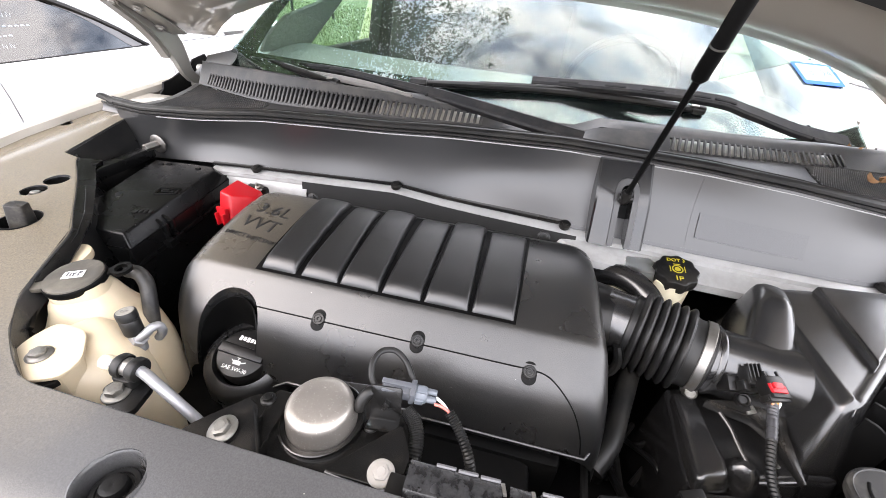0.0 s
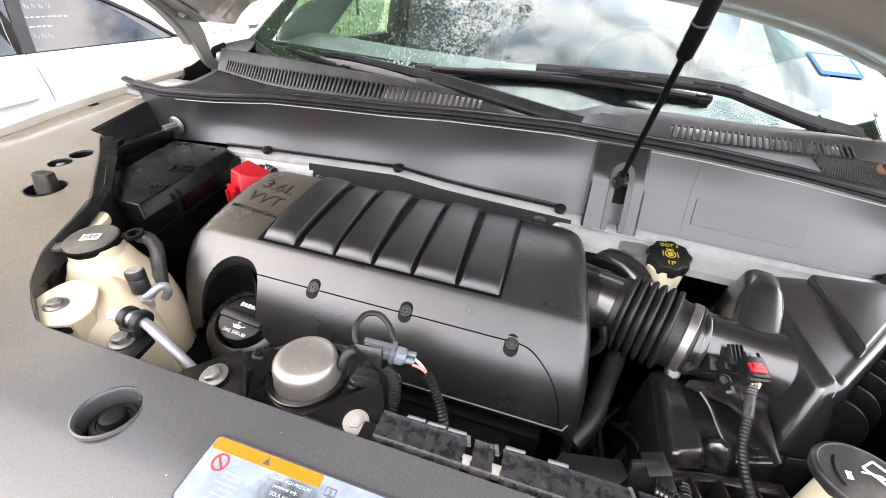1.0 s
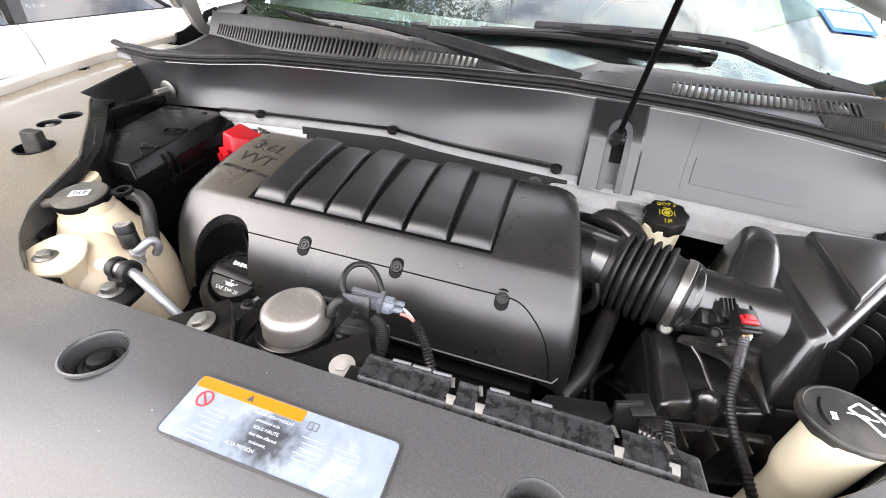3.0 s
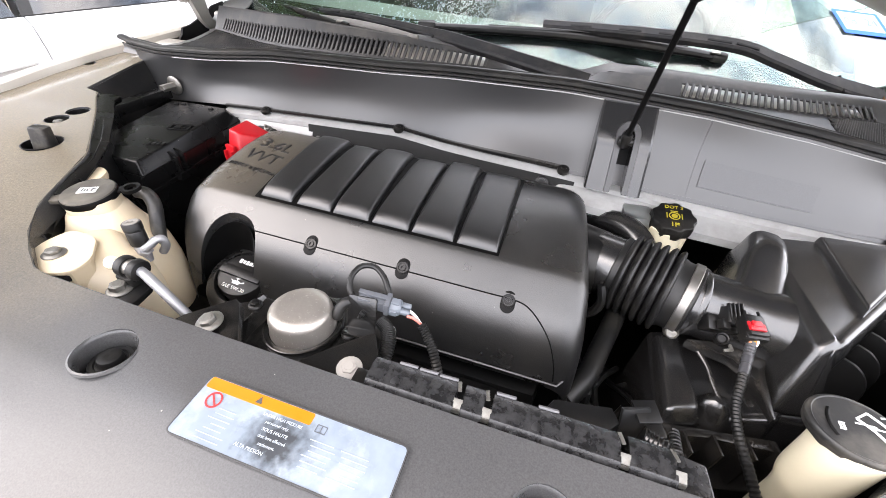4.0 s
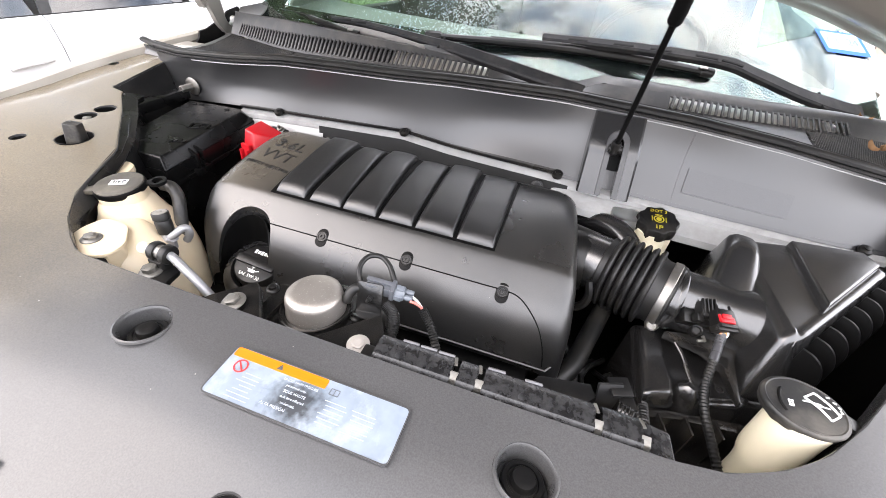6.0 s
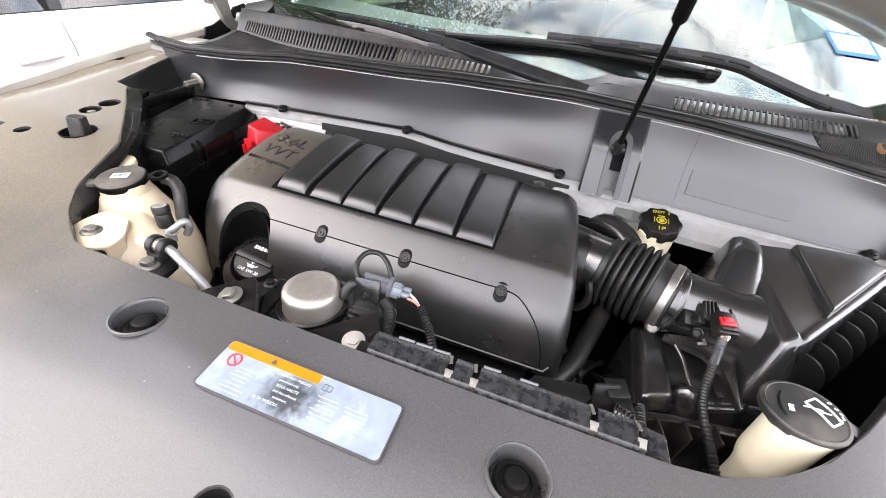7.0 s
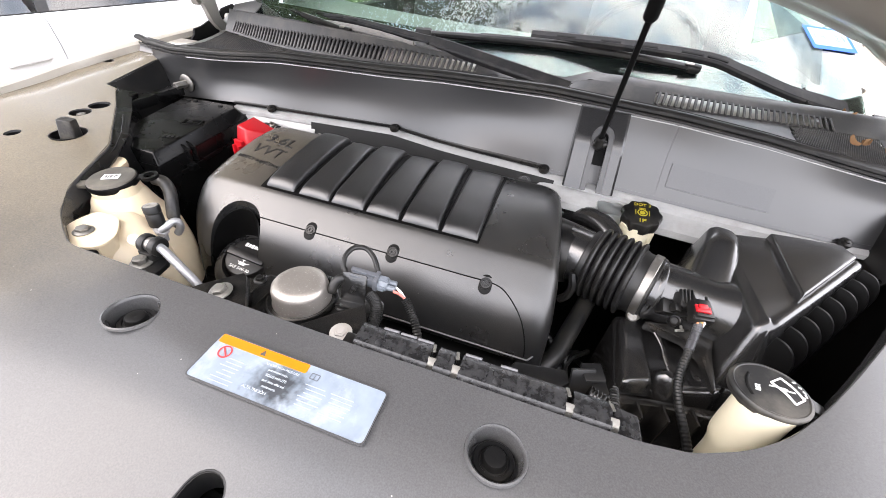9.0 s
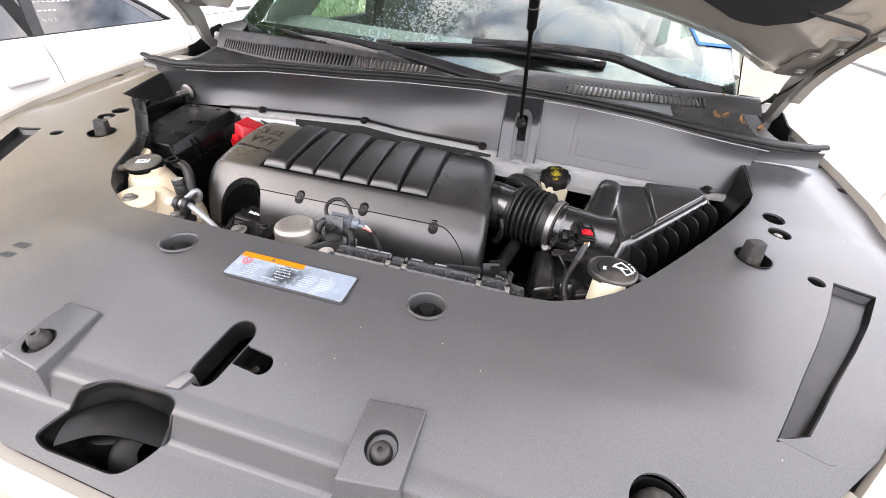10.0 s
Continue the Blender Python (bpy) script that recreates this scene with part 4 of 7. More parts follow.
for s in (-1, 1):
    part("end_fin", sheet(lambda u, v: (s * (.80 + .07 * u), 1.07 + .05 * u + .05 * v, 1.165 + .034 * v * (1 - .3 * u)), np.linspace(0, 1, 6), np.linspace(0, 1, 6), .003), M_BLACK, cowl, "upright plastic end piece")
    shield = [(1.035, 1.085), (1.058, 1.098), (1.048, 1.110), (1.066, 1.124), (1.071, 1.139), (1.10, 1.143), (1.145, 1.158), (1.17, 1.162), (1.196, 1.183), (1.246, 1.192), (1.27, 1.16), (1.24, 1.09), (1.10, 1.06)]
    bm = prism(shield, -.003, .003, .0008)
    part("corner_shield", moved(bm, Matrix(((0, 0, 1, s * .938), (1, 0, 0, 0), (0, 1, 0, 0), (0, 0, 0, 1)))), M_DARK, cowl, "torn black splash shield below the hinge")
    part("corner_foot", prism([(s * .80, .90), (s * .93, .93), (s * .95, 1.03), (s * .80, 1.04)], 1.10, 1.118, .004), M_PAINT, cowl, "painted body corner")

# plastic rising from the wing covers to the seal
for s in (-1, 1):
    part("wing_upstand", sheet(lambda x, v: Vector((s * x, .868, zc(.868) + .0015)).lerp(Vector((s * x, seal_y(x) + .004, seal_z(s * x) - .004)), v) + Vector((0, .006 * math.sin(math.pi * v), 0)), np.linspace(.768 if s > 0 else .852, .922, 8), np.linspace(0, 1, 6), .003), M_COVER, front_cover)

# dry leaves caught in the cowl corner
rng = random.Random(11)
for x, y, z in ((.74, 1.09, 1.185), (.765, 1.10, 1.178), (.72, .955, 1.166), (.755, .945, 1.162), (.80, .94, 1.15), (.70, .95, 1.166)):
    leaf = sheet(lambda u, v: (.012 * u, .007 * v * (1 - u * u * .8), .007 * u * u + .006 * v * v), np.linspace(-1, 1, 7), np.linspace(-1, 1, 5), .0004)
    lf = part("dry_leaf", moved(leaf, pose(x, y, z + .008, rng.uniform(-30, 30), rng.uniform(-30, 30), rng.uniform(0, 360))), M_DRYLEAF)
    tagged(lf, "curled brown dry leaf lying on the cowl", "leaf", "dry leaves on the cowl")

# ---- windscreen and cabin ----
SLOPE = radians(25)


def screen(x, s):
    q = screen_low(x)
    bow = .035 * math.sin(math.pi * min(1, s / .95))
    return q + Vector((0, s * math.cos(SLOPE) - bow * .3 + .02 * x * x * s, s * math.sin(SLOPE) + bow * .3))


wind = thing("windscreen", (0, 1.4, 1.4), "green-tinted laminated windscreen with a black printed edge", "windscreen")
pane = part("pane", sheet(lambda x, s: screen(x, s), np.linspace(-.80, .80, 41), np.linspace(0, 1.06, 25), .004), M_GLASS, wind)
pane.visible_shadow = False
part("printed_edge", sheet(lambda x, s: screen(x, s) - Vector((0, .004, .008)), np.linspace(-.80, .80, 41), np.linspace(0.0, .10, 5), .0004), M_FRIT, wind, "black printed border")
for s in (-1, 1):
    part("printed_edge", sheet(lambda u, v: screen(s * (.80 - (.07 + .14 * max(0, .3 - v)) * u), v) - Vector((0, .004, .008)), (0, .5, 1), np.linspace(.10, 1.05, 20), .0004), M_FRIT, wind)
# inspection sticker with its date
q = screen(.738, .262)
ex = (screen(.80, .29) - screen(.68, .29)).normalized()
nrm = ex.cross(screen(.742, .34) - screen(.742, .24)).normalized()
q += nrm * .0022
ey = nrm.cross(ex)
SM = Matrix(((ex.x, ey.x, nrm.x, q.x), (ex.y, ey.y, nrm.y, q.y), (ex.z, ey.z, nrm.z, q.z), (0, 0, 0, 1)))
sticker = thing("date_sticker", q, "white sticker with a blue border on the windscreen", "sticker")
part("border", moved(prism(rounded([(-.060, -.040), (.060, -.040), (.060, .040), (-.060, .040)], .004), -.0006, .0, 0), SM), M_STICKER, sticker)
part("field", moved(prism(rounded([(-.050, -.027), (.050, -.027), (.050, .033), (-.050, .033)], .003), 0, .0003, 0), SM), M_STICKER_FIELD, sticker)
for word, dx in (("08", -.027), ("24", .027)):
    part("digits", lettering(word, .032, SM @ pose(dx, .003, .0004), .0001), M_STICKER_INK, sticker)

cabin = thing("cabin", (0, 2.0, 1.0), "dim grey interior of the SUV behind the windscreen", "car interior")
part("dashboard", sheet(lambda x, v: (x, 1.16 + .24 * x * x + .55 * v, 1.20 + .03 * math.sin(math.pi * v) - .08 * v * v), np.linspace(-.76, .76, 31), np.linspace(0, 1, 12), .02), M_DASH, cabin)
for s in (-1, 1):
    seat = joined(box((s * .44, 2.30, 1.08), (.52, .16, .66), .05, (-14, 0, 0), 4), box((s * .44, 2.41, 1.50), (.27, .10, .19), .04, (-14, 0, 0), 4))
    part("seat_back", seat, M_CABIN, cabin)
    part("door_trim", box((s * .86, 2.0, .85), (.06, 1.6, .62), .02), M_CABIN, cabin)
    part("centre_pillar", box((s * .80, 2.46, 1.3), (.07, .24, 1.0), .03, (0, s * -8, 0)), M_CABIN, cabin)
    part("rear_pillar", box((s * .78, 2.75, 1.4), (.08, .12, .6), .03, (0, s * 12, 0)), M_CABIN_LIGHT, cabin)
for s in (-1, 1):
    low = [(.80, 1.33, 1.205), (.815, 1.46, 1.195), (.835, 1.62, 1.18), (.84, 1.66, 1.175)]
    high = [(.795, 1.36, 1.245), (.775, 1.45, 1.30), (.715, 1.62, 1.352), (.66, 1.90, 1.48)]
    part("pillar_trim", sheet(lambda i, v: Vector([c * (s if k == 0 else 1) for k, c in enumerate(low[int(i)])]).lerp(Vector([c * (s if k == 0 else 1) for k, c in enumerate(high[int(i)])]), v), range(4), np.linspace(0, 1, 5), .01), M_CABIN_LIGHT, cabin, "pale grey trim of the front pillar")
part("roof_lining", box((0, 2.8, 1.70), (1.35, 1.9, .03), .02), M_CABIN_LIGHT, cabin)
part("tailgate", box((0, 4.0, 1.0), (1.6, .06, .9), .03), M_CABIN, cabin)
part("rear_seat", box((0, 3.2, 1.0), (1.4, .2, .8), .06, (-12, 0, 0), 3), M_CABIN, cabin)
for s in (-1, 1):
    part("privacy_glass", box((s * .80, 3.3, 1.36), (.01, 1.2, .56), .002, (0, s * -14, 0)), M_TINT, cabin)
part("rear_glass", box((0, 3.95, 1.5), (1.3, .01, .5), .002, (20, 0, 0)), M_TINT, cabin)
part("floor_pan", box((0, 2.4, .55), (1.75, 2.4, .03), .01), M_CABIN, cabin)
part("steering_wheel", tube([(.38 + .19 * math.cos(a), 1.83 - .10 * math.sin(a) , 1.16 + .16 * math.sin(a)) for a in np.linspace(0, 2 * math.pi, 25)], .014, 10, 0), M_BLACK, cabin)
for s in (-1, 1):
    part("a_pillar", tube([screen(s * .812, .10) + Vector((0, .02, -.01)), screen(s * .825, .4) + Vector((0, .02, 0)), screen(s * .82, .75) + Vector((0, .02, 0)), screen(s * .81, 1.06) + Vector((0, .02, 0))], .013, 10, flat=.8), M_PAINT, suv)
    part("front_door", sheet(lambda y, v: (s * (.985 - .02 * v), y, .3 + .78 * v), np.linspace(1.36, 2.5, 8), np.linspace(0, 1, 6), .01), M_PAINT, suv)
for s in (-1, 1):
    side = part("side_window", sheet(lambda y, v: (s * (.965 - .21 * v), y, 1.08 + .62 * v), np.linspace(1.5, 2.42, 4), (0, .5, 1), .004), M_SIDE, suv)
    side.visible_shadow = False
part("roof", sheet(lambda x, v: (x, 2.0 + 1.8 * v, 1.76 - .08 * x * x - .05 * v * v), np.linspace(-.75, .75, 15), np.linspace(0, 1, 10), .01), M_PAINT, suv)


# ---- wipers ----
def strap(points, width, thick, face=(0, -.6, .8)):
    """A flat bar along a smooth line, its broad side turned towards face; width: a function of 0..1."""
    line, rows, up = spline(points, 10), [], Vector(face).normalized()
    for k, q in enumerate(line):
        d = (line[min(k + 1, len(line) - 1)] - line[max(k - 1, 0)]).normalized()
        side = up.cross(d).normalized()
        out = d.cross(side).normalized()
        w = width(k / (len(line) - 1)) / 2
        rows.append([q + side * w - out * thick, q + side * w, q + side * (w - .004) + out * .003, q - side * (w - .004) + out * .003, q - side * w, q - side * w - out * thick])
    return soften(loft(rows), .0008, 1, 60)


def wiper(label, blade, arm, base, slots, joint, widths, blade_mat, worn=()):
    w = thing("wiper", base, label, "wiper", "windscreen wipers")
    line = spline(arm, 10)
    part("arm", strap(arm, lambda t: lerp(t, [0, joint - .03, joint + .03, 1], widths), .010), M_WIPER, w)
    part("blade", tube(blade, lambda t: .012 - .004 * abs(2 * t - 1), 10, flat=.9), blade_mat, w)
    part("rubber_edge", tube([Vector(p) + Vector((0, .010, -.012)) for p in blade], .005, 6), M_RUBBER, w)
    part("chrome_line", tube([Vector(p) + Vector((0, -.008, .010)) for p in blade[1:-1]], .0012, 6), M_COWL, w)
    face = Vector((0, -.6, .8)).normalized()
    for f in slots:
        k = int(f * (len(line) - 1))
        p, d = line[k], (line[min(k + 1, len(line) - 1)] - line[max(k - 1, 0)]).normalized()
        side = face.cross(d).normalized()
        up = d.cross(side).normalized()
        m = Matrix(((d.x, side.x, up.x, p.x), (d.y, side.y, up.y, p.y), (d.z, side.z, up.z, p.z), (0, 0, 0, 1)))
        part("slot", moved(box((0, .003, .0026), (.042, .0055, .002), .0006), m), M_DARK, w)
    k = int(joint * (len(line) - 1))
    d = (line[k + 1] - line[k - 1]).normalized()
    side = face.cross(d).normalized()
    part("hinge_pin", lathe([(.003, -widths[1] / 2 - .001), (.003, widths[1] / 2 + .001)], along(line[k], line[k] + side), 10), M_DARK, w)
    part("pivot_cap", lathe([(.016, -.01), (.017, 0), (.014, .008), (0, .010)], pose(base[0], base[1], base[2] - .022, 15, 0, 0), 20, False), M_BLACK, w)
    if worn:
        part("worn_edge", strap(worn, lambda t: .017 - .012 * abs(2 * t - 1) ** 3, .004), M_WORN, w, "worn grey rubber strip")
    e0, e1 = Vector(blade[-1]), Vector(blade[-2])
    part("blade_tip", lathe([(.010, -.010), (.0115, 0), (.0115, .016), (.0095, .018)], along(e0, e1), 12), M_BLACK, w)
    part("tip_badge", box(e0.lerp(e1, .2) + Vector((0, -.008, .009)), (.016, .008, .003), .001, (35, 0, 0)), M_STEEL, w)
    b0, b1 = Vector(blade[0]), Vector(blade[1])
    part("clip", lathe([(.011, -.004), (.0125, 0), (.0125, .03), (.010, .034)], along(b0, b1), 8), M_BLACK, w)


M_WIPER = mat("satin_black_wiper_paint", (0.012, 0.012, 0.013), 0.5, spec=0.16, grain=0.2, dirt=DUST, dirt_amount=0.06, dirt_scale=25)
M_WORN = mat("worn_grey_rubber", (0.15, 0.14, 0.13), 0.7, grain=0.4, vary=0.3, vary_scale=60)
wiper("black windscreen wiper parked low on the driver's side", [(-.20, 1.015, 1.232), (-.05, 1.03, 1.240), (.10, 1.048, 1.246), (.25, 1.06, 1.246), (.35, 1.07, 1.242), (.42, 1.083, 1.237)],
      [(.755, 1.135, 1.200), (.62, 1.075, 1.224), (.50, 1.045, 1.254), (.42, 1.034, 1.270), (.25, 1.045, 1.270), (.06, 1.054, 1.262)], (.76, 1.14, 1.205), (.56, .65, .74, .83, .92), .16, [.034, .036, .030, .020], M_BLACK)
wiper("black windscreen wiper parked low on the passenger's side", [(-.80, 1.21, 1.198), (-.711, 1.17, 1.205), (-.613, 1.13, 1.210), (-.469, 1.05, 1.213), (-.378, 1.005, 1.211)],
      [(.17, .858, 1.208), (.05, .875, 1.222), (-.11, .925, 1.234), (-.25, .98, 1.236), (-.42, 1.06, 1.232), (-.62, 1.155, 1.212)], (.165, .862, 1.205), (.76, .83, .90, .96), .45, [.028, .026, .020, .014], M_BLACK, [(-.486, 1.062, 1.218), (-.407, 1.028, 1.221), (-.345, .997, 1.224), (-.266, .957, 1.227), (-.169, .912, 1.228)])

# ---- hood ----
TH = math.atan(.558)


def hood_pt(x, s, off=0.0):
    """A point of the open hood: s metres up from its rear edge, off metres above its plane."""
    a = min(abs(x), .87)
    ye = .94 + .30 * a * a + .12 * a ** 4
    ze = 1.41 - .558 * (ye - .94)
    return Vector((x, ye - s * math.cos(TH) + off * math.sin(TH), ze + s * math.sin(TH) + off * math.cos(TH)))


def hood_in(x, s):
    dip = lerp(s, [0, .008, .02, .045, .075, .10, .14, .2, .3, .84, .92], [.012, 0, -.004, -.008, -.028, -.040, -.046, -.05, -.05, -.05, 0])
    side = lerp(abs(x), [.80, .87, .93, .965], [1, .8, .9, .2])
    swage = -.006 * math.exp(-((s - .26) / .025) ** 2) + .005 * math.exp(-((abs(x) - .70) / .03) ** 2)
    return hood_pt(x, s, dip * side + swage)


hood = thing("hood", (0, .9, 1.42), "open champagne silver hood propped up, seen from below", "hood")
part("outer_panel", sheet(lambda x, s: hood_pt(x, s, .025), np.linspace(-.965, .965, 41), np.linspace(-.006, .93, 26), .002), M_PAINT, hood)
part("inner_panel", sheet(hood_in, np.linspace(-.962, .962, 81), [0, .004, .008, .014, .02, .032, .045, .06, .075, .088, .10, .12, .14, .17, .2, .23, .25, .26, .27, .30, .4, .55, .7, .8, .86, .90, .92], .0015), M_PAINT, hood, "pressed inner panel with a rolled rear edge")
def pad_edge(x):
    return lerp(abs(x), [.5, .62, .68, .74, .76], [.235, .205, .225, .29, .36])


part("insulation", sheet(lambda u, v: hood_pt(.76 * u, pad_edge(.76 * u) * (1 - v) + (.60 - .06 * u * u) * v, -.058 + .010 * abs(u) ** 8), np.linspace(-1, 1, 61), np.linspace(0, 1, 10), .010), M_INSUL, hood, "black felt insulation pad")
for x in np.linspace(-.78, .78, 15):
    q = hood_in(x, .020)
    part("hem_hole", lathe([(.0026, -.001), (.0026, .001)], along(q, q + Vector((0, -.4, -.9))), 10), M_DARK, hood)


def ribbon(s, x, thick, line):
    """A steel strap standing in a plane of constant x, along (y, z, width)."""
    rows = []
    for k, (y, z, w) in enumerate(line):
        a, b = line[max(k - 1, 0)], line[min(k + 1, len(line) - 1)]
        d = Vector((b[0] - a[0], b[1] - a[1])).normalized()
        nx, nz = -d.y * w / 2, d.x * w / 2
        rows.append([(s * (x - thick), y - nx, z - nz), (s * (x + thick), y - nx * .86, z - nz * .86), (s * (x + thick), y + nx * .86, z + nz * .86), (s * (x - thick), y + nx, z + nz)])
    return soften(loft(rows), .003, 2, 40)


for s in (-1, 1):
    arm = [(.86, 1.432, .05), (.93, 1.39, .058), (.99, 1.352, .06), (1.045, 1.308, .06), (1.082, 1.266, .058), (1.104, 1.225, .052), (1.114, 1.192, .043), (1.121, 1.166, .035), (1.136, 1.146, .029), (1.160, 1.138, .026), (1.184, 1.149, .026), (1.196, 1.166, .024)]
    hinge = part("hinge_arm", ribbon(s, .90, .009, arm), M_HINGE, hood, "painted steel hinge arm")
    part("hinge_flange", ribbon(s, .912, .012, [(y - .022, z - .02, .012) for y, z, w in arm[1:6]]), M_HINGE, hood)
    part("hinge_pivot", lathe([(.013, -.012), (.013, .010), (.009, .014)], along((s * .905, 1.192, 1.160), (s * .5, 1.192, 1.160)), 18), M_HINGE, hood)
    part("hinge_foot", box((s * .915, 1.175, 1.115), (.02, .045, .07), .005), M_HINGE, hood)
    for (x, y, z) in ((.845, .985, 1.337), (.872, .95, 1.352), (.870, 1.055, 1.294)):
        hex_head(hood, (s * x, y - .006, z - .014), .008, .007, (0, -.5, -.86), material=M_HINGE)
    part("hinge_plate", tube([(s * .862, 1.09, 1.266), (s * .860, 1.02, 1.308), (s * .856, .93, 1.362)], .030, 10, flat=.16), M_HINGE, hood)
part("washer_hose", tube([(.72, .82, 1.408), (.75, .835, 1.400), (.80, .849, 1.392), (.855, .867, 1.380), (.874, .905, 1.358), (.885, .96, 1.323), (.895, 1.04, 1.276), (.885, 1.10, 1.222), (.86, 1.125, 1.18), (.84, 1.13, 1.15)], .0036, 8), M_RUBBER, hood, "thin black washer hose")

# ---- gas strut and its bracket ----
strut = thing("gas_strut", (.246, .755, 1.148), "black gas strut holding the hood up", "gas strut")
A, B = Vector((.246, .755, 1.148)), Vector((.240, .631, 1.349))
D = (B - A).normalized()
part("rod", lathe([(.0042, 0), (.0042, (B - A).length + .02)], along(A, B), 16), M_JET, strut, "slim black piston rod")
part("cylinder", lathe([(.0075, 0), (.0090, .003), (.0090, .042), (.0086, .044), (.0086, .215), (.006, .22)], along(B, B + D), 24), M_JET, strut)
part("collar", lathe([(.0094, .040), (.0094, .042)], along(B, B + D), 24), M_STEEL, strut)
part("ball_socket", joined(lathe([(.006, -.012), (.0085, -.008), (.0085, .014), (.006, .018)], along(A, B), 16), lathe([(.007, -.01), (.007, .012)], along(A, A + Vector((1, 0, 0))), 14)), M_BLACK, strut)
bracket = thing("strut_bracket", (.25, .77, 1.06), "dark grey moulded bracket with a keyhole slot for the gas strut", "bracket")
def brk_y(z):
    """Front of the bracket: a steep upper half that flares forward below a soft crease."""
    return lerp(z, [1.064, 1.132, 1.144, 1.192], [.736, .760, .767, .803])


def slot_x(z):
    return lerp(z, [1.06, 1.155], [.2575, .2515])


levels = [1.064, 1.08, 1.10, 1.115, 1.126, 1.130, 1.135, 1.139, 1.144, 1.155, 1.17, 1.180, 1.188, 1.191, 1.192]
rows = []
for z in levels:
    xl, xr, y = lerp(z, [1.064, 1.192], [.2085, .2045]), lerp(z, [1.064, 1.192], [.293, .284]), brk_y(z)
    rows.append([(xl, y, z), (xr, y, z), (xr + .004, y + .004, z), (xr + .006, y + .075, z), (xl - .006, y + .075, z), (xl - .003, y + .004, z)])
body = loft(rows)
bmesh.ops.recalc_face_normals(body, faces=body.faces)

key_top = 1.152
ring = []
for k in range(13):
    a = math.pi * k / 12
    ring.append((slot_x(key_top) + .0098 * math.cos(a), key_top + .0098 * math.sin(a)))
ring = [(slot_x(1.04) + .0108, 1.04), *ring, (slot_x(1.04) - .0108, 1.04)]
key = loft([[(x, y, z) for x, z in ring] for y in (.60, .806)])
part("body", cut(body, [key]), M_BRACKET, bracket, smooth=22)


def rim_pt(u, v):
    """Round the keyhole, u from one foot over the arch to the other, v from the slot outwards."""
    w = .0098 + .0105 * v
    if u < 1:
        z = 1.066 + (key_top - 1.066) * u
        x = slot_x(z) + w
    elif u > 2:
        z = 1.066 + (key_top - 1.066) * (3 - u)
        x = slot_x(z) - w
    else:
        a = math.pi * (u - 1)
        x, z = slot_x(key_top) + w * math.cos(a), key_top + w * math.sin(a)
    return Vector((x, brk_y(z) - .0022 + .004 * max(0, v - .85) / .15, z))


part("slot_rim", sheet(rim_pt, [0, .2, .4, .6, .8, *np.linspace(1, 2, 17), 2.2, 2.4, 2.6, 2.8, 3], (0, .45, .85, 1), .004), M_RIM, bracket, "flat grey rim round the keyhole slot")
# dark sheet added behind the upper slot as its shade
part("slot_back", sheet(lambda x, z: (x, brk_y(z) + .034, z), (.232, .275), (1.098, 1.13, 1.17), .002), M_DARK, bracket)

# ---- engine cover ----
def x_left(y):
    return lerp(y, [.42, .432, .445, .46, .478, .50, .56, .70], [-.364, -.377, -.387, -.396, -.404, -.409, -.408, -.403])


def x_right(y):
    return lerp(y, [.42, .47, .70], [.236, .236, .214])


def engine_shell():
    ys = [.422, .424, .428, .433, .438, .444, .452, .460, .467, .472, .478, .485, .492, .499, .505, .509, .513, .518, .53, .55, .575, .60, .63, .66, .69, .705, .715, .723, .729, .733]
    zs = lambda y: lerp(y, [.418, .424, .433, .44, .447, .453, .460, .467, .472, .478, .485, .492, .499, .505, .509, .513, .518, .53, .55, .60, .65, .69, .705, .718, .727, .733],
                        [.915, .935, .960, .976, .9885, .9975, 1.0055, 1.0125, 1.0168, 1.0215, 1.0272, 1.0328, 1.0384, 1.0430, 1.0456, 1.0472, 1.0486, 1.0522, 1.0578, 1.068, 1.076, 1.076, 1.071, 1.055, 1.03, 1.0])
    cols = [0, .004, .012, .025, .042, .065] + list(np.linspace(.10, .90, 34)) + [.935, .958, .975, .988, .996, 1]
    bm = bmesh.new()
    grid = []
    for c in cols:
        col = []
        for y in ys:
            xl, xr = x_left(y), x_right(y)
            x = xl + (xr - xl) * c
            dl, dr = x - xl, xr - x
            z = zs(y)
            z -= .022 * max(0, 1 - dl / .05) ** 2.4 + .03 * max(0, 1 - dl / .012) ** 2
            z -= .020 * max(0, 1 - dr / .045) ** 2.5 + .02 * max(0, 1 - dr / .010) ** 2
            # faint bulge over the throttle end
            z += .006 * math.exp(-((x - .19) / .05) ** 2) * lerp(y, [.55, .62, .70], [0, 1, 0])
            col.append(bm.verts.new((x, y, z)))
        grid.append(col)
    base = .88
    n, m = len(cols), len(ys)
    for i in range(n - 1):
        for j in range(m - 1):
            bm.faces.new((grid[i][j], grid[i + 1][j], grid[i + 1][j + 1], grid[i][j + 1]))
    ring = [grid[i][0] for i in range(n)] + [grid[-1][j] for j in range(1, m)] + [grid[i][-1] for i in range(n - 2, -1, -1)] + [grid[0][j] for j in range(m - 2, 0, -1)]
    low = []
    for v in ring:
        low.append(bm.verts.new((v.co.x, v.co.y, min(v.co.z - .004, lerp(v.co.y, [.422, .47, .50], [.928, .935, base])))))
    k = len(ring)
    for i in range(k):
        bm.faces.new((ring[i], ring[(i + 1) % k], low[(i + 1) % k], low[i]))
    bm.faces.new(low)
    bmesh.ops.recalc_face_normals(bm, faces=bm.faces)
    return bm, zs


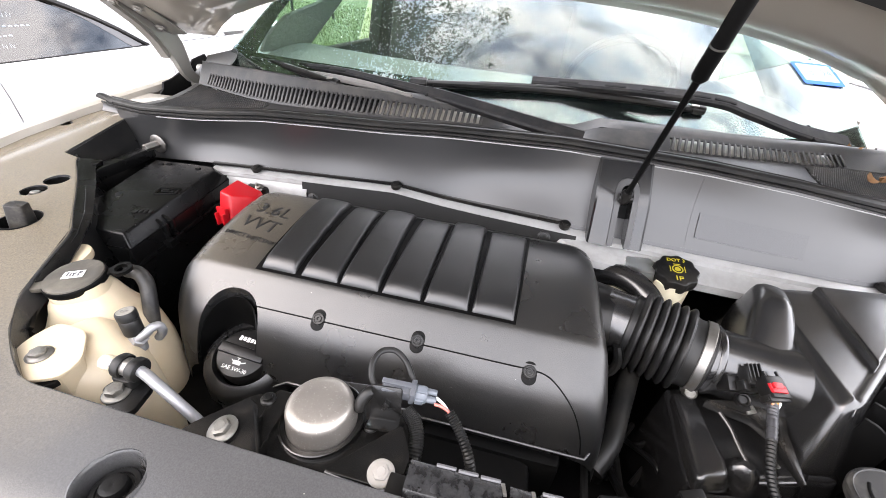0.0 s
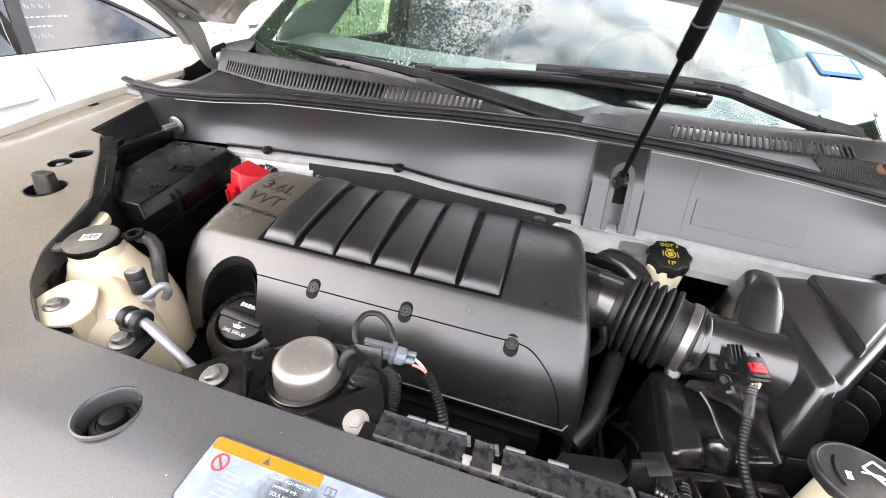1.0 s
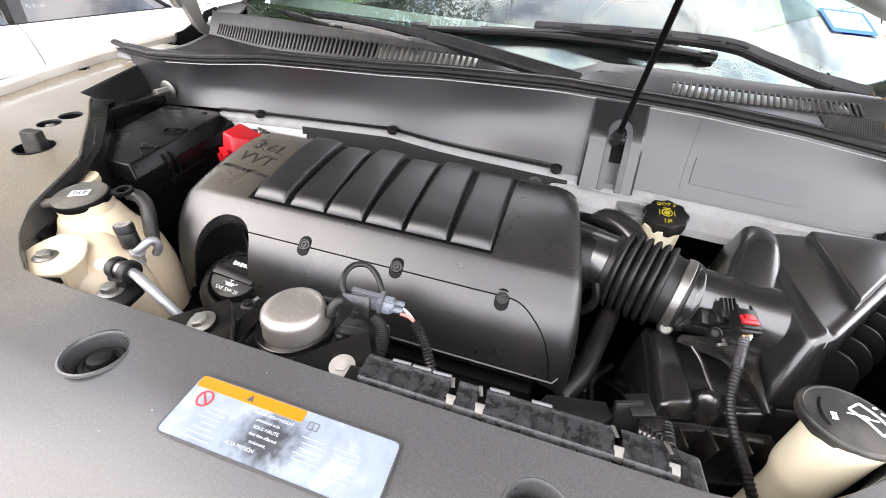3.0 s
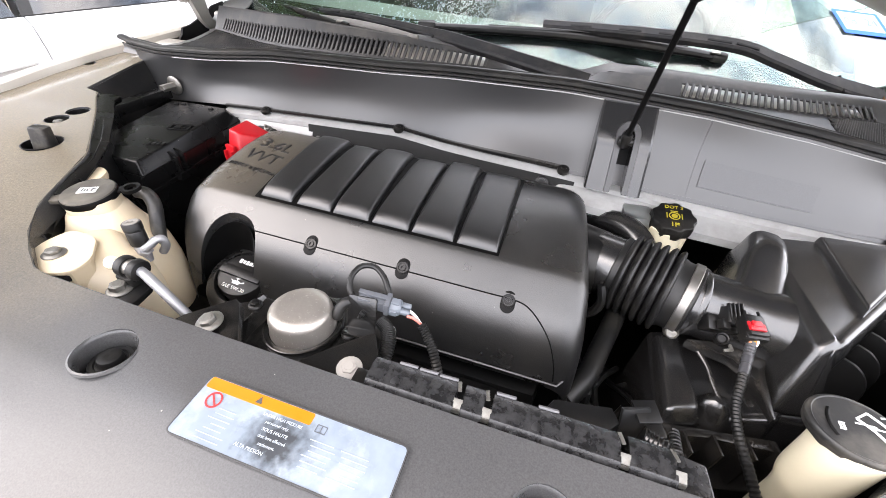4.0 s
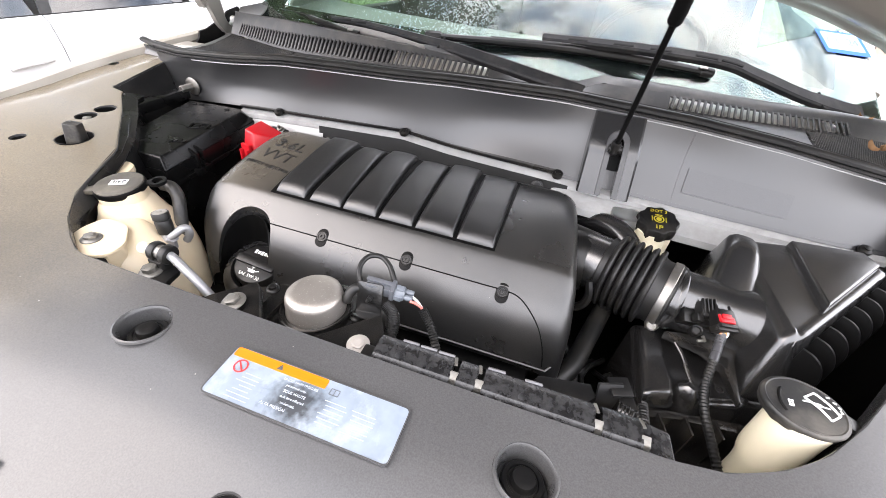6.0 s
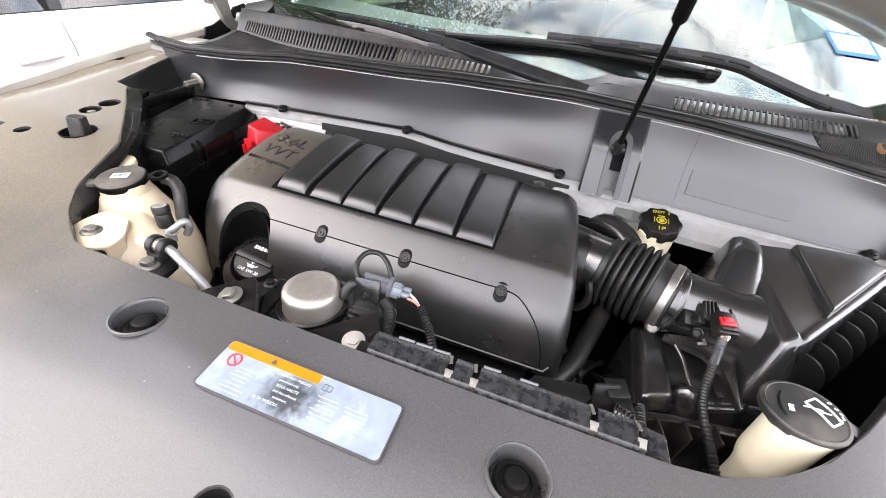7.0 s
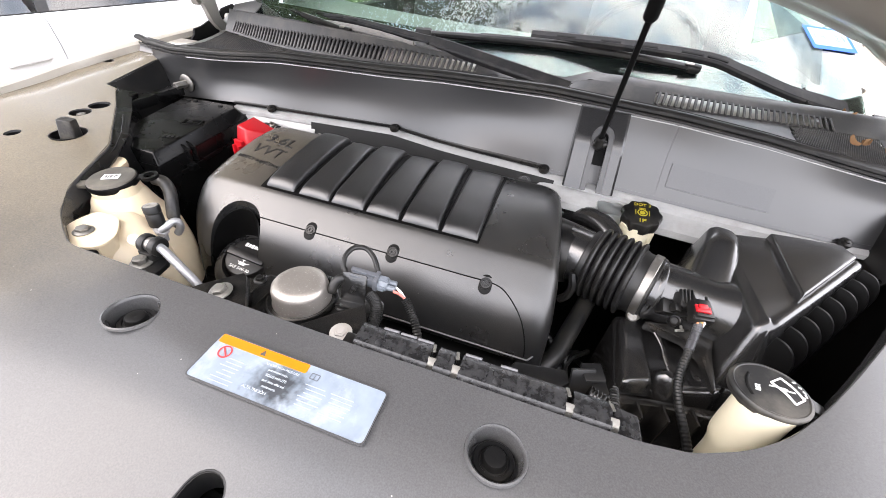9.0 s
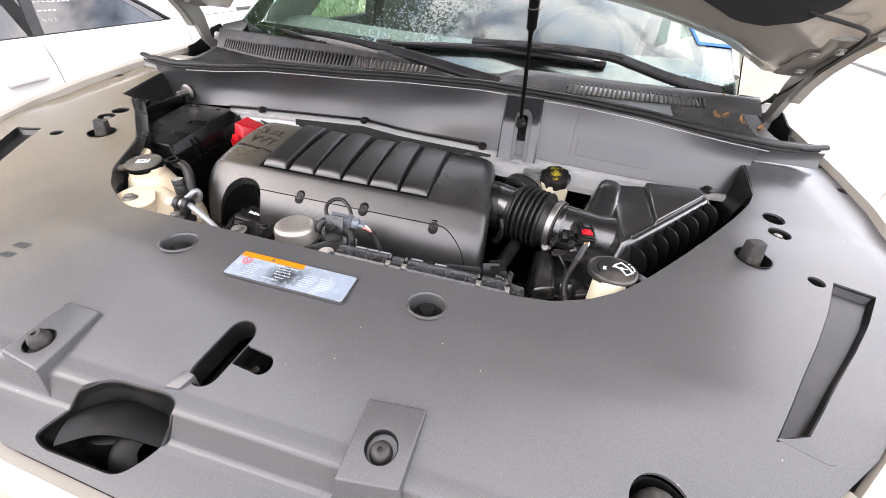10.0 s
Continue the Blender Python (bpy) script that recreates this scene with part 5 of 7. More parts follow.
cover = thing("engine_cover", (-.1, .58, .9), "satin black plastic engine cover with six raised ribs", "engine cover")
shell, shell_z = engine_shell()
arch = loft([oval(-.294, .428, z, .048, r, 40, 2.3) for z, r in ((.80, .054), (1.0, .056), (1.02, .058), (1.2, .062))])
shell = cut(shell, [arch])
part("shell", shell, M_ENGINE, cover, smooth=40)
# jet-black lining added inside the arch to darken it like deep shade
part("filler_shade_lining", sheet(lambda a, v: (-.294 + .0466 * math.cos(a), .428 + .0545 * math.sin(a), .87 + (min(shell_z(.428 + .0545 * math.sin(a)), shell_z(.482)) - .010 - .87) * v), np.linspace(.12, math.pi - .02, 26), (0, .5, 1), .0015), M_JET, cover, "added black lining for the shade round the oil filler")


def on_cover(x, y, h=0.0):
    return Vector((x, y, shell_z(y) + h))


# raised ribs; a black sheet on the cover stands in for their shaded recess
part("rib_shade_sheet", sheet(lambda u, v: on_cover(lerp(v, [0, 1], [-.283, -.270]) + u * lerp(v, [0, 1], [.385, .378]), .512 + .181 * v, .0012), np.linspace(0, 1, 24), np.linspace(0, 1, 16), .001), M_JET, cover, "black sheet for the shade round the ribs")
RIBS = [((-.275, -.221), (-.266, -.208)), ((-.212, -.155), (-.196, -.150)), ((-.151, -.093), (-.141, -.088)), ((-.088, -.031), (-.075, -.024)), ((-.026, .036), (-.019, .035)), ((.041, .099), (.043, .103))]
for k, ((a0, a1), (b0, b1)) in enumerate(RIBS):
    tall = .010 if k % 2 == 0 else .0085
    y0, y1 = (.516, .692 if k % 2 == 0 else .682)
    def rib(u, v):
        x0, x1 = lerp(v, [0, 1], [a0, b0]), lerp(v, [0, 1], [a1, b1])
        e = min(u, 1 - u) * (x1 - x0)
        edge = min(1, e / .0045)
        front = min(1, v * (y1 - y0) / .018)
        rear = min(1, (1 - v) * (y1 - y0) / .008)
        r = lambda t: math.sqrt(max(0, 1 - (1 - t) ** 2))
        h = tall * r(edge) * r(front) * r(rear) + (.002 * math.sin(math.pi * u) if 0 < u < 1 else 0) * r(front)
        return on_cover(x0 + (x1 - x0) * u, y0 + (y1 - y0) * v, h)
    us = [0, .015, .035, .06, .085, .15, .3, .5, .7, .85, .915, .94, .965, .985, 1]
    vs = [0, .006, .015, .03, .045, .06, .08, .1, .13, .2, .3, .4, .5, .6, .7, .8, .9, .95, .975, .99, 1]
    part("rib", sheet(rib, us, vs), M_RIB, cover, "raised rib with a fine carbon-weave texture")
# seam of the lower front panel, with three screws
seam_line = [on_cover(x, .4705, .0004) for x in np.linspace(-.258, .135, 24)] + [on_cover(.155, .467, .0004), on_cover(.175, .456, .0006), on_cover(.192, .444, .0012), on_cover(.204, .432, .002), on_cover(.209, .424, .002)]
part("seam", tube(seam_line[:22:3] + seam_line[23:], .0010, 6, 8), M_JET, cover, "dark seam line")
part("bottom_edge", tube([(x, .419, .936 - .018 * (x < -.2)) for x in np.linspace(-.24, .214, 20)] + [(.222, .43, .937), (.238, .468, .945)], .0018, 6, 0), M_ENGINE, cover)
for x, y in ((-.164, .473), (-.021, .474), (.129, .469)):
    q = on_cover(x, y, -.001)
    m = along(q, q + Vector((0, -.62, .78)))
    # black oval on the surface, painted as the shade of a recess
    part("screw_slot", moved(prism(capsule((0, .004), (0, -.007), .0096, 12), -.003, .0009, .0004), m), M_JET, cover, "black oval for the shade of a screw recess")
    part("cover_screw", lathe([(.0088, -.001), (.0088, .0016), (.0078, .0026), (.0064, .0026), (.0060, .0016), (.0046, .0016), (.0042, .0030), (.0022, .0030), (.0018, .0012), (0, .0012)], m, 28, False), M_BLACK, cover)


def cover_z(x, y):
    dl, dr = x - x_left(y), x_right(y) - x
    return shell_z(y) - .022 * max(0, 1 - dl / .05) ** 2.4 - .020 * max(0, 1 - dr / .045) ** 2.5


def moulded(text, x, y, size):
    """Raised letters that follow the cover."""
    bm = lettering(text, size, pose(x, y, 0, 0, 0, -6), .001, 1.05)
    for v in bm.verts:
        v.co.z = cover_z(v.co.x, v.co.y) + (.0011 if v.co.z > 0 else -.002)
    return part("lettering", bm, M_RIB, cover)


moulded("3.6L", -.325, .634, .036)
moulded("VVT", -.328, .597, .036)
moulded("DIRECT INJECTION", -.326, .566, .0108)

# ---- oil filler cap ----
oil = thing("oil_filler_cap", (-.285, .432, .93), "black oil filler cap with white symbols, set in a collar", "filler cap")
OM = pose(-.270, .438, .945, 20, 6, 0) @ Matrix.Diagonal((.92, .92, .92, 1))
part("collar", lathe([(.075, -.05), (.066, -.012), (.060, -.004), (.049, .0), (.046, -.006), (.045, -.03)], OM, 40, False), M_ENGINE, oil)
part("cap", joined(lathe([(.041, -.02), (.041, .006), (.038, .011), (.030, .013), (0, .013)], OM, 40, False), moved(box((0, 0, .014), (.074, .017, .009), .003), OM)), M_BLACK, oil)
part("words", lettering("SAE 5W-30", .0085, OM @ pose(.002, -.027, .0136), .0003), M_PRINT_WHITE, oil)
part("oil_can_symbol", moved(joined(box((0, 0, 0), (.012, .006, .0006), .0005), box((.009, .0015, 0), (.009, .0014, .0006), 0, (0, 0, 25)), box((-.008, .002, 0), (.004, .001, .0006), 0, (0, 0, -30)), box((0, .005, 0), (.001, .004, .0006), 0), box((0, .0072, 0), (.006, .001, .0006), 0)), OM @ pose(.001, -.017, .0138)), M_PRINT_WHITE, oil)
part("emblem_bar", moved(joined(*[box((-.014 + .0062 * k, .0205, .0138), (.0046, .0075 if k in (0, 2) else .006, .0006), .0004) for k in range(5)]), OM), M_PRINT_WHITE, oil)

# engine block parts below, dark
block = thing("engine_block", (-.1, .5, .75), "dark greasy engine below its cover", "engine")
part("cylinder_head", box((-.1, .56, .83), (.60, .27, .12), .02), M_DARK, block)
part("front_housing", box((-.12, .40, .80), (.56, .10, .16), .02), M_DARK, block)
part("throttle_body", lathe([(.05, 0), (.052, .01), (.052, .05), (.048, .06)], along((.20, .632, 1.0), (.28, .605, 1.0)), 32), M_BLACK, block)
part("clip_lever", tube([(.252, .560, 1.005), (.258, .552, .985), (.255, .550, .965), (.246, .553, .95)], .007, 8), M_BLACK, block)
part("coolant_hose", tube([(.30, .60, .95), (.288, .56, .935), (.272, .51, .925), (.256, .462, .915), (.235, .43, .90)], .0150, 14, 14, ring=.0008), M_RUBBER, block)
rng = random.Random(8)
for k in range(9):
    x0, y0 = rng.uniform(.25, .36), rng.uniform(.40, .52)
    part("cable", tube([(x0, y0, .80), (x0 + rng.uniform(-.03, .03), y0 + rng.uniform(-.05, .05), .87), (x0 + rng.uniform(-.05, .05), y0 + rng.uniform(.02, .12), .84)], rng.uniform(.004, .008), 8), M_RUBBER if k % 3 else M_BLACK, block)
part("rear_hose", tube([(.235, .735, 1.0), (.262, .715, 1.022), (.29, .690, 1.028), (.312, .662, 1.018), (.32, .64, .99), (.32, .63, .95)], .021, 14), M_AIRBOX, block, "glossy black breather elbow")
part("vacuum_cap", lathe([(.013, -.012), (.014, 0), (.012, .008), (0, .012)], along((.277, .752, 1.03), (.277, .70, 1.06)), 18, False), M_RUBBER, block)

# ---- intake hose ----
hose = thing("intake_hose", (.30, .6, 1.0), "corrugated black rubber air intake hose with a steel clamp", "air hose")
H0, H1 = Vector((.255, .613, 1.005)), Vector((.360, .572, 1.008))
L = (H1 - H0).length
prof = [(.049, .018), (.051, .020), (.051, .024)]
for k in range(6):
    c = .030 + k * .0116
    prof += [(.051, c - .0025), (.057, c - .001), (.0605, c + .0018), (.0615, c + .004), (.060, c + .0065), (.0525, c + .008)]
prof += [(.050, L - .010), (.050, L + .012), (.046, L + .014)]
part("bellows", lathe(prof, along(H0, H1), 48), M_RUBBER, hose)
part("clamp_band", lathe([(.0515, L - .003), (.0525, L - .002), (.0525, L + .008), (.0515, L + .009)], along(H0, H1), 48, False), M_STEEL, hose, "bright steel clamp band")
part("clamp_screw", joined(lathe([(.0068, -.012), (.0068, .004), (.0082, .0045), (.0082, .010), (.0072, .011), (.0062, .009), (0, .009)], along((.352, .533, .975), (.351, .525, .981)), 20, False), moved(box((0, 0, .0095), (.0125, .0022, .002), .0004), along((.352, .533, .975), (.351, .525, .981)))), M_ZINC, hose, "slotted clamp screw")
part("screw_housing", box((.355, .538, .972), (.018, .013, .012), .003, (30, 0, 10)), M_STEEL, hose)
part("outlet", lathe([(.046, -.02), (.0475, -.018), (.0475, .026), (.046, .027)], along(H0, H1), 44), M_AIRBOX, hose, "smooth glossy outlet")
part("left_band", lathe([(.0515, .019), (.0522, .021), (.0515, .025)], along(H0, H1), 40, False), M_RUBBER, hose)

# ---- air filter housing ----
airbox = thing("air_filter_housing", (.53, .58, .9), "large black moulded air filter housing with finned front", "air filter housing")
low = [(.425, .70), (.665, .74), (.672, .66), (.505, .462), (.455, .452)]
top = [(.460, .690, 1.070), (.650, .722, 1.076), (.658, .668, 1.081), (.502, .499, 1.058), (.478, .488, 1.052)]
part("lid", prism(low, .955, 1.08, .017, 6, top=top), M_AIRBOX, airbox)
hump = [(.97, .458, .622, .034, .075), (1.0, .455, .618, .037, .080), (1.03, .453, .616, .037, .078), (1.055, .456, .634, .029, .052), (1.070, .4575, .646, .0245, .036), (1.078, .458, .651, .021, .028), (1.083, .458, .654, .015, .020), (1.0845, .458, .655, .006, .008)]
part("lid_hump", loft([oval(cx, cy, z, rx, ry, 40, 3.2, radians(-12)) for z, cx, cy, rx, ry in hump]), M_AIRBOX, airbox, "rounded hump on the lid")
part("lid_step", prism([(.530, .700), (.646, .717), (.652, .674), (.531, .540)], 1.045, 1.08, .004, 3, top=[(.537, .698, 1.082), (.643, .713, 1.081), (.648, .678, 1.084), (.538, .553, 1.071)]), M_AIRBOX, airbox, "raised panel on the lid")
part("lower_body", prism([(.40, .69), (.665, .735), (.675, .655), (.52, .43), (.41, .42)], .80, .955, .012, 3, top=[(.42, .70), (.66, .735), (.668, .66), (.51, .46), (.435, .455)]), M_AIRBOX, airbox)
C, E = Vector((.500, .470, 0)), Vector((.668, .658, 0))
d = (E - C).normalized()
out = Vector((d.y, -d.x, 0))
ang = math.degrees(math.atan2(d.y, d.x))
for k in range(8):
    q = C.lerp(E, (k + .4) / 8)
    zt = lerp(k, [0, 7], [1.042, 1.076])
    arc = [(.004 - .026 * math.sin(a), -.034 + .036 * math.cos(a)) for a in np.linspace(.05, math.pi / 2, 9)]
    fin = moved(prism([(.012, .002), *arc, (-.022, -.16), (.012, -.16)][::-1], -.0022, .0022, .0008), Matrix(((0, 0, 1, 0), (1, 0, 0, 0), (0, 1, 0, 0), (0, 0, 0, 1))))
    part("fin", moved(fin, pose(q.x, q.y, zt, 0, 0, ang)), M_JET, airbox)
part("inlet_tray", prism([(.332, .56), (.46, .60), (.50, .47), (.475, .432), (.39, .424), (.334, .408)], .78, .95, .010, 3, top=[(.336, .555, .950), (.46, .59, .955), (.49, .48, .965), (.468, .446, .958), (.392, .438, .938), (.338, .424, .936)]), M_AIRBOX, airbox, "glossy lower tray")
part("tray_panel", prism([(.337, .545), (.377, .552), (.388, .448), (.386, .424), (.338, .412)], .93, .965, .009, 4, top=[(.341, .540, .962), (.369, .545, .964), (.379, .452, .960), (.378, .432, .957), (.342, .420, .955)]), M_AIRBOX, airbox, "raised moulded panel with a rounded front ridge")
part("tray_corner", loft([oval(.402, .449, z, rx, ry, 28, 2.4, radians(-30)) for z, rx, ry in ((.92, .022, .018), (.945, .019, .015), (.958, .014, .010), (.963, .007, .005))]), M_AIRBOX, airbox, "rounded moulded corner")
part("lip_strip", prism([(.366, .516), (.468, .537), (.452, .490), (.449, .430), (.445, .430), (.437, .480), (.418, .503)], .970, .980, .0015, top=[(.366, .516, .986), (.467, .536, .990), (.452, .490, .986), (.449, .431, .978), (.445, .431, .978), (.437, .480, .984), (.418, .503, .985)]), M_TRAY, airbox, "dusty lip under the intake tube")
part("lip_wall", tube([(.382, .507, .978), (.392, .490, .972), (.398, .470, .965), (.404, .452, .960)], .003, 10), M_TRAY, airbox)
part("tray_front", prism([(.335, .398), (.39, .414), (.476, .424), (.478, .440), (.335, .416)], .76, .932, .003, 2), M_TRAY, airbox, "dusty lower front of the tray")
part("tray_ledge", prism([(.338, .374), (.475, .402), (.476, .428), (.336, .402)], .76, .868, .003, 2), M_TRAY, airbox, "dusty step low on the tray")
for x in (.368, .402, .440, .472):
    part("tray_web", box((x, .398 + .22 * (x - .368), .855), (.0035, .026, .165), .001, (0, 0, 10)), M_TRAY, airbox)
maf = thing("mass_air_flow_tube", (.42, .56, 1.0), "glossy black intake tube carrying an air flow sensor", "intake tube")
T0, T1 = Vector((.358, .573, 1.008)), Vector((.50, .557, 1.0))
part("pipe", lathe([(.0465, 0), (.0485, .004), (.0485, .016), (.0462, .018), (.0462, .085), (.050, .10), (.054, .14)], along(T0, T1), 44), M_AIRBOX, maf)
part("pipe_flange", lathe([(.0495, .010), (.0505, .012), (.0505, .016), (.0495, .018)], along(T0, T1), 44, False), M_AIRBOX, maf)
part("sensor_base", joined(box((.393, .527, 1.014), (.040, .020, .022), .003, (35, 5, 12)), lathe([(.0095, -.02), (.0095, .004), (.008, .006)], along((.390, .537, 1.014), (.389, .532, 1.022)), 20)), M_BLACK, maf)
part("sensor_body", box((.402, .527, 1.032), (.024, .022, .016), .002, (30, 10, 15)), M_BLACK, maf)
for k in range(4):
    part("sensor_rib", box((.394 + .0048 * k, .5245 + .001 * k, 1.041 + .0004 * k), (.0020, .021, .005), .0004, (30, 10, 15)), M_BLACK, maf)
part("sensor_step", box((.391, .514, 1.027), (.010, .012, .012), .002, (30, 10, 15)), M_BLACK, maf)
part("sensor_eye", lathe([(.0075, -.010), (.0078, 0), (.0068, .0015), (.0055, .001), (.0045, -.002), (0, -.002)], along((.395, .505, 1.012), (.394, .500, 1.019)), 24, False), M_BLACK, maf)
part("white_clip", joined(box((.400, .491, 1.008), (.013, .004, .003), .001, (35, 0, 25)), box((.404, .496, 1.008), (.004, .009, .003), .001, (35, 0, 35))), M_ZINC, maf, "small bright clip")
part("connector", joined(box((.417, .510, 1.036), (.026, .026, .018), .002, (20, 8, 18)), box((.419, .499, 1.030), (.030, .008, .014), .001, (20, 8, 18)), *[box((.408 + .018 * k, .5115 + .006 * k, 1.0455 - .002 * k), (.003, .024, .003), .0008, (20, 8, 18)) for k in (0, 1)], box((.4195, .4965, 1.0335), (.031, .003, .003), .0006, (20, 8, 18))), M_BLACK, maf)
part("lock_tab", joined(box((.416, .505, 1.0475), (.013, .007, .003), .001, (20, 8, 18)), box((.416, .4995, 1.045), (.021, .005, .004), .001, (20, 8, 18)), box((.4075, .502, 1.0462), (.003, .009, .003), .0008, (20, 8, 18)), box((.4245, .5035, 1.0445), (.003, .009, .003), .0008, (20, 8, 18))), M_RED, maf, "red connector lock tab")
hex_head(maf, (.389, .533, 1.0215), .0062, .006, (-.1, -.6, .8), 1.3, material=M_ZINC)
har = thing("wiring_harness", (.40, .45, .98), "taped corrugated wiring loom running down to the tray", "wiring loom")
HP = [(.421, .500, 1.024), (.414, .480, 1.018), (.404, .452, 1.012), (.391, .415, 1.005), (.386, .380, 1.0), (.392, .345, .99), (.399, .315, .975), (.404, .29, .95)]
part("loom", tube(HP, .0055, 12, 16, ring=.0012), M_RUBBER, har)
part("tape_wrap", tube(HP[:3], .0060, 12, 10, ring=.0009), mat("grey_loom_tape", (.055, .055, .06), .35, vary=.7, vary_scale=60, grain=.8, grain_scale=200), har, "worn silvery tape wrap")
for k, (dx, mt) in enumerate(((-.004, M_COPPER), (0, M_YELLOW), (.004, M_PRINT_WHITE), (.002, M_ORANGE))):
    part("wire", tube([(.419 + dx, .501, 1.031), (.420 + dx, .495, 1.027), (.420 + dx * .5, .492, 1.020)], .0016, 6), mt, har)

# ---- brake fluid reservoir ----
brake = thing("brake_fluid_reservoir", (.345, .71, 1.0), "cream brake fluid reservoir with a scalloped black cap", "fluid reservoir")
BM = pose(.350, .710, 1.046, 14, -4, 0)
part("neck", lathe([(.030, -.10), (.029, -.02), (.026, -.015), (.026, .002)], BM @ pose(-.006, -.006, 0), 28), M_CREAM_NEW, brake)
part("tank", box((.318, .735, .985), (.13, .07, .09), .012, (0, 0, 8), 3), M_CREAM_NEW, brake)
lobes = []
for z, k in ((-.006, .97), (.002, 1), (.010, 1), (.0145, .95), (.016, .88)):
    lobes.append([(k * (.0332 + .0017 * math.cos(9 * a)) * math.cos(a), k * (.0332 + .0017 * math.cos(9 * a)) * math.sin(a), z) for a in np.linspace(0, 2 * math.pi, 64, endpoint=False)])
part("cap", moved(loft(lobes), BM), M_BLACK, brake)
part("words", lettering("DOT 3", .0095, BM @ pose(0, .0195, .0164), .0003), M_YELLOW, brake)
part("brake_symbol", moved(joined(lathe([(.0085, 0), (.0085, .0006), (.0068, .0006), (.0068, 0)], pose(0, 0, .016), 20, False), lathe([(.0045, 0), (.0045, .0006)], pose(0, 0, .016), 16), box((-.011, 0, .0163), (.0012, .012, .0006), 0), box((.011, 0, .0163), (.0012, .012, .0006), 0), box((0, .0105, .0163), (.011, .0015, .0006), 0)), BM), M_YELLOW, brake)
part("fill_mark", moved(joined(box((-.004, -.019, .0163), (.0015, .009, .0006), 0), box((.003, -.019, .0163), (.006, .0015, .0006), 0), box((.003, -.016, .0163), (.006, .0015, .0006), 0), box((.0005, -.0195, .0163), (.0015, .008, .0006), 0)), BM), M_YELLOW, brake)
part("side_tank", box((.300, .722, 1.025), (.05, .05, .05), .006, (0, 0, 8)), glass("cloudy_plastic", (.75, .78, .78), .35), brake)

# ---- washer fluid bottle ----
washer = thing("washer_bottle", (.45, .37, .9), "cream washer fluid filler neck with a large black flip cap", "washer bottle")
WM = pose(.4425, .3690, 1.0655, 3, -2, -12)
rings = []
for z, r in ((-.30, .0190), (-.105, .0195), (-.091, .0210), (-.083, .0238), (-.076, .0252), (-.066, .0258), (-.02, .0263), (-.006, .0270), (-.003, .0270)):
    rings.append(oval(.4455, .3635 + z * .06, 1.066 + z, r, r, 44, 2.1))
part("neck", loft(rings), M_CREAM_NEW, washer)
rings = []
for z, k in ((-.016, .78), (-.013, .86), (-.010, .90), (-.004, .92)):
    rings.append([tuple(WM @ Vector(p)) for p in oval(.004, 0, z, .0365 * k, .0318 * k, 44, 2.1)])
part("cap_collar", loft(rings), M_JET, washer)
rings = []
for z, k in ((-.008, .93), (-.007, .98), (-.004, .985), (-.002, 1.02), (.001, 1.04), (.0035, 1.03), (.005, .99), (.0054, .94), (.0046, .91), (.0046, .5), (.0047, .02)):
    ring = []
    for q in oval(0, 0, z, .0365 * k, .0310 * k, 52, 2.1):
        # egg shape: narrower towards the thumb end
        ring.append(tuple(WM @ Vector((q[0] * (.97 if q[0] < 0 else 1), q[1] * (1 + 3.2 * min(0, q[0] + .008)), q[2]))))
    rings.append(ring)
part("flip_cap", loft(rings), M_CAP, washer, "black flip cap with white wash symbols")
WM = WM @ pose(0, 0, -.0068)
part("thumb_recess", moved(tube([(-.016, -.016, .0112), (-.020, -.008, .0115), (-.021, .002, .0115), (-.019, .011, .0112)], .0016, 8), WM), M_DARK, washer)
part("cap_tab", moved(box((.043, .008, .002), (.018, .016, .005), .002, (0, 20, 0)), WM), M_BLACK, washer)
scr = [(.001, .010), (.010, .0205), (.029, .003), (.021, -.007)]
edge = []
for i in range(4):
    a, b = Vector((*scr[i], .0118)), Vector((*scr[(i + 1) % 4], .0118))
    bow = Vector((.0016, .0012, 0)) if i % 2 else Vector((0, 0, 0))
    edge.append(tube([a, (a + b) / 2 + bow, b], .0013 if i % 2 else .0010, 6, 5, flat=.5))
jet = tube([(-.001, .0045, .0118), (.008, .007, .0118), (.016, .0065, .0118), (.0215, .0075, .0118)], .0008, 6, 4, flat=.5)
part("screen_symbol", moved(joined(*edge, jet, box((.013, .0068, .0118), (.004, .0035, .0006), .0006)), WM), M_PRINT_WHITE, washer)
part("spray_symbol", moved(joined(*[box((.0215 + .0095 * math.sin(.55 * k), .0215 - .0042 * k, .0118), (.0034, .0018, .0006), .0005, (0, 0, 20 - 28 * k)) for k in range(5)]), WM), M_PRINT_WHITE, washer)
part("book_symbol", moved(joined(*[box((-.0125 + dx, -.004 + dy, .0116), (.0018, .0062, .0004), .0002, (0, 0, 12)) for dx, dy in ((0, 0), (.0026, .0005))], box((-.0112, -.0072, .0116), (.0048, .0008, .0004), .0002, (0, 0, 12)), box((-.0112, -.0004, .0116), (.0048, .0008, .0004), .0002, (0, 0, 12))), WM), M_PRINT_WHITE, washer)

# ---- fuse box ----
fuse = thing("fuse_box", (-.60, .67, .9), "matt black plastic fuse box with a chamfered lid", "fuse box")

SKIRT = [(-.598, .512), (-.512, .516), (-.553, .803), (-.592, .822), (-.738, .806), (-.694, .600)]
lid_top = [(-.583, .521, 1.0495), (-.527, .526, 1.0485), (-.570, .782, 1.050), (-.588, .798, 1.050), (-.718, .786, 1.050), (-.670, .610, 1.050)]


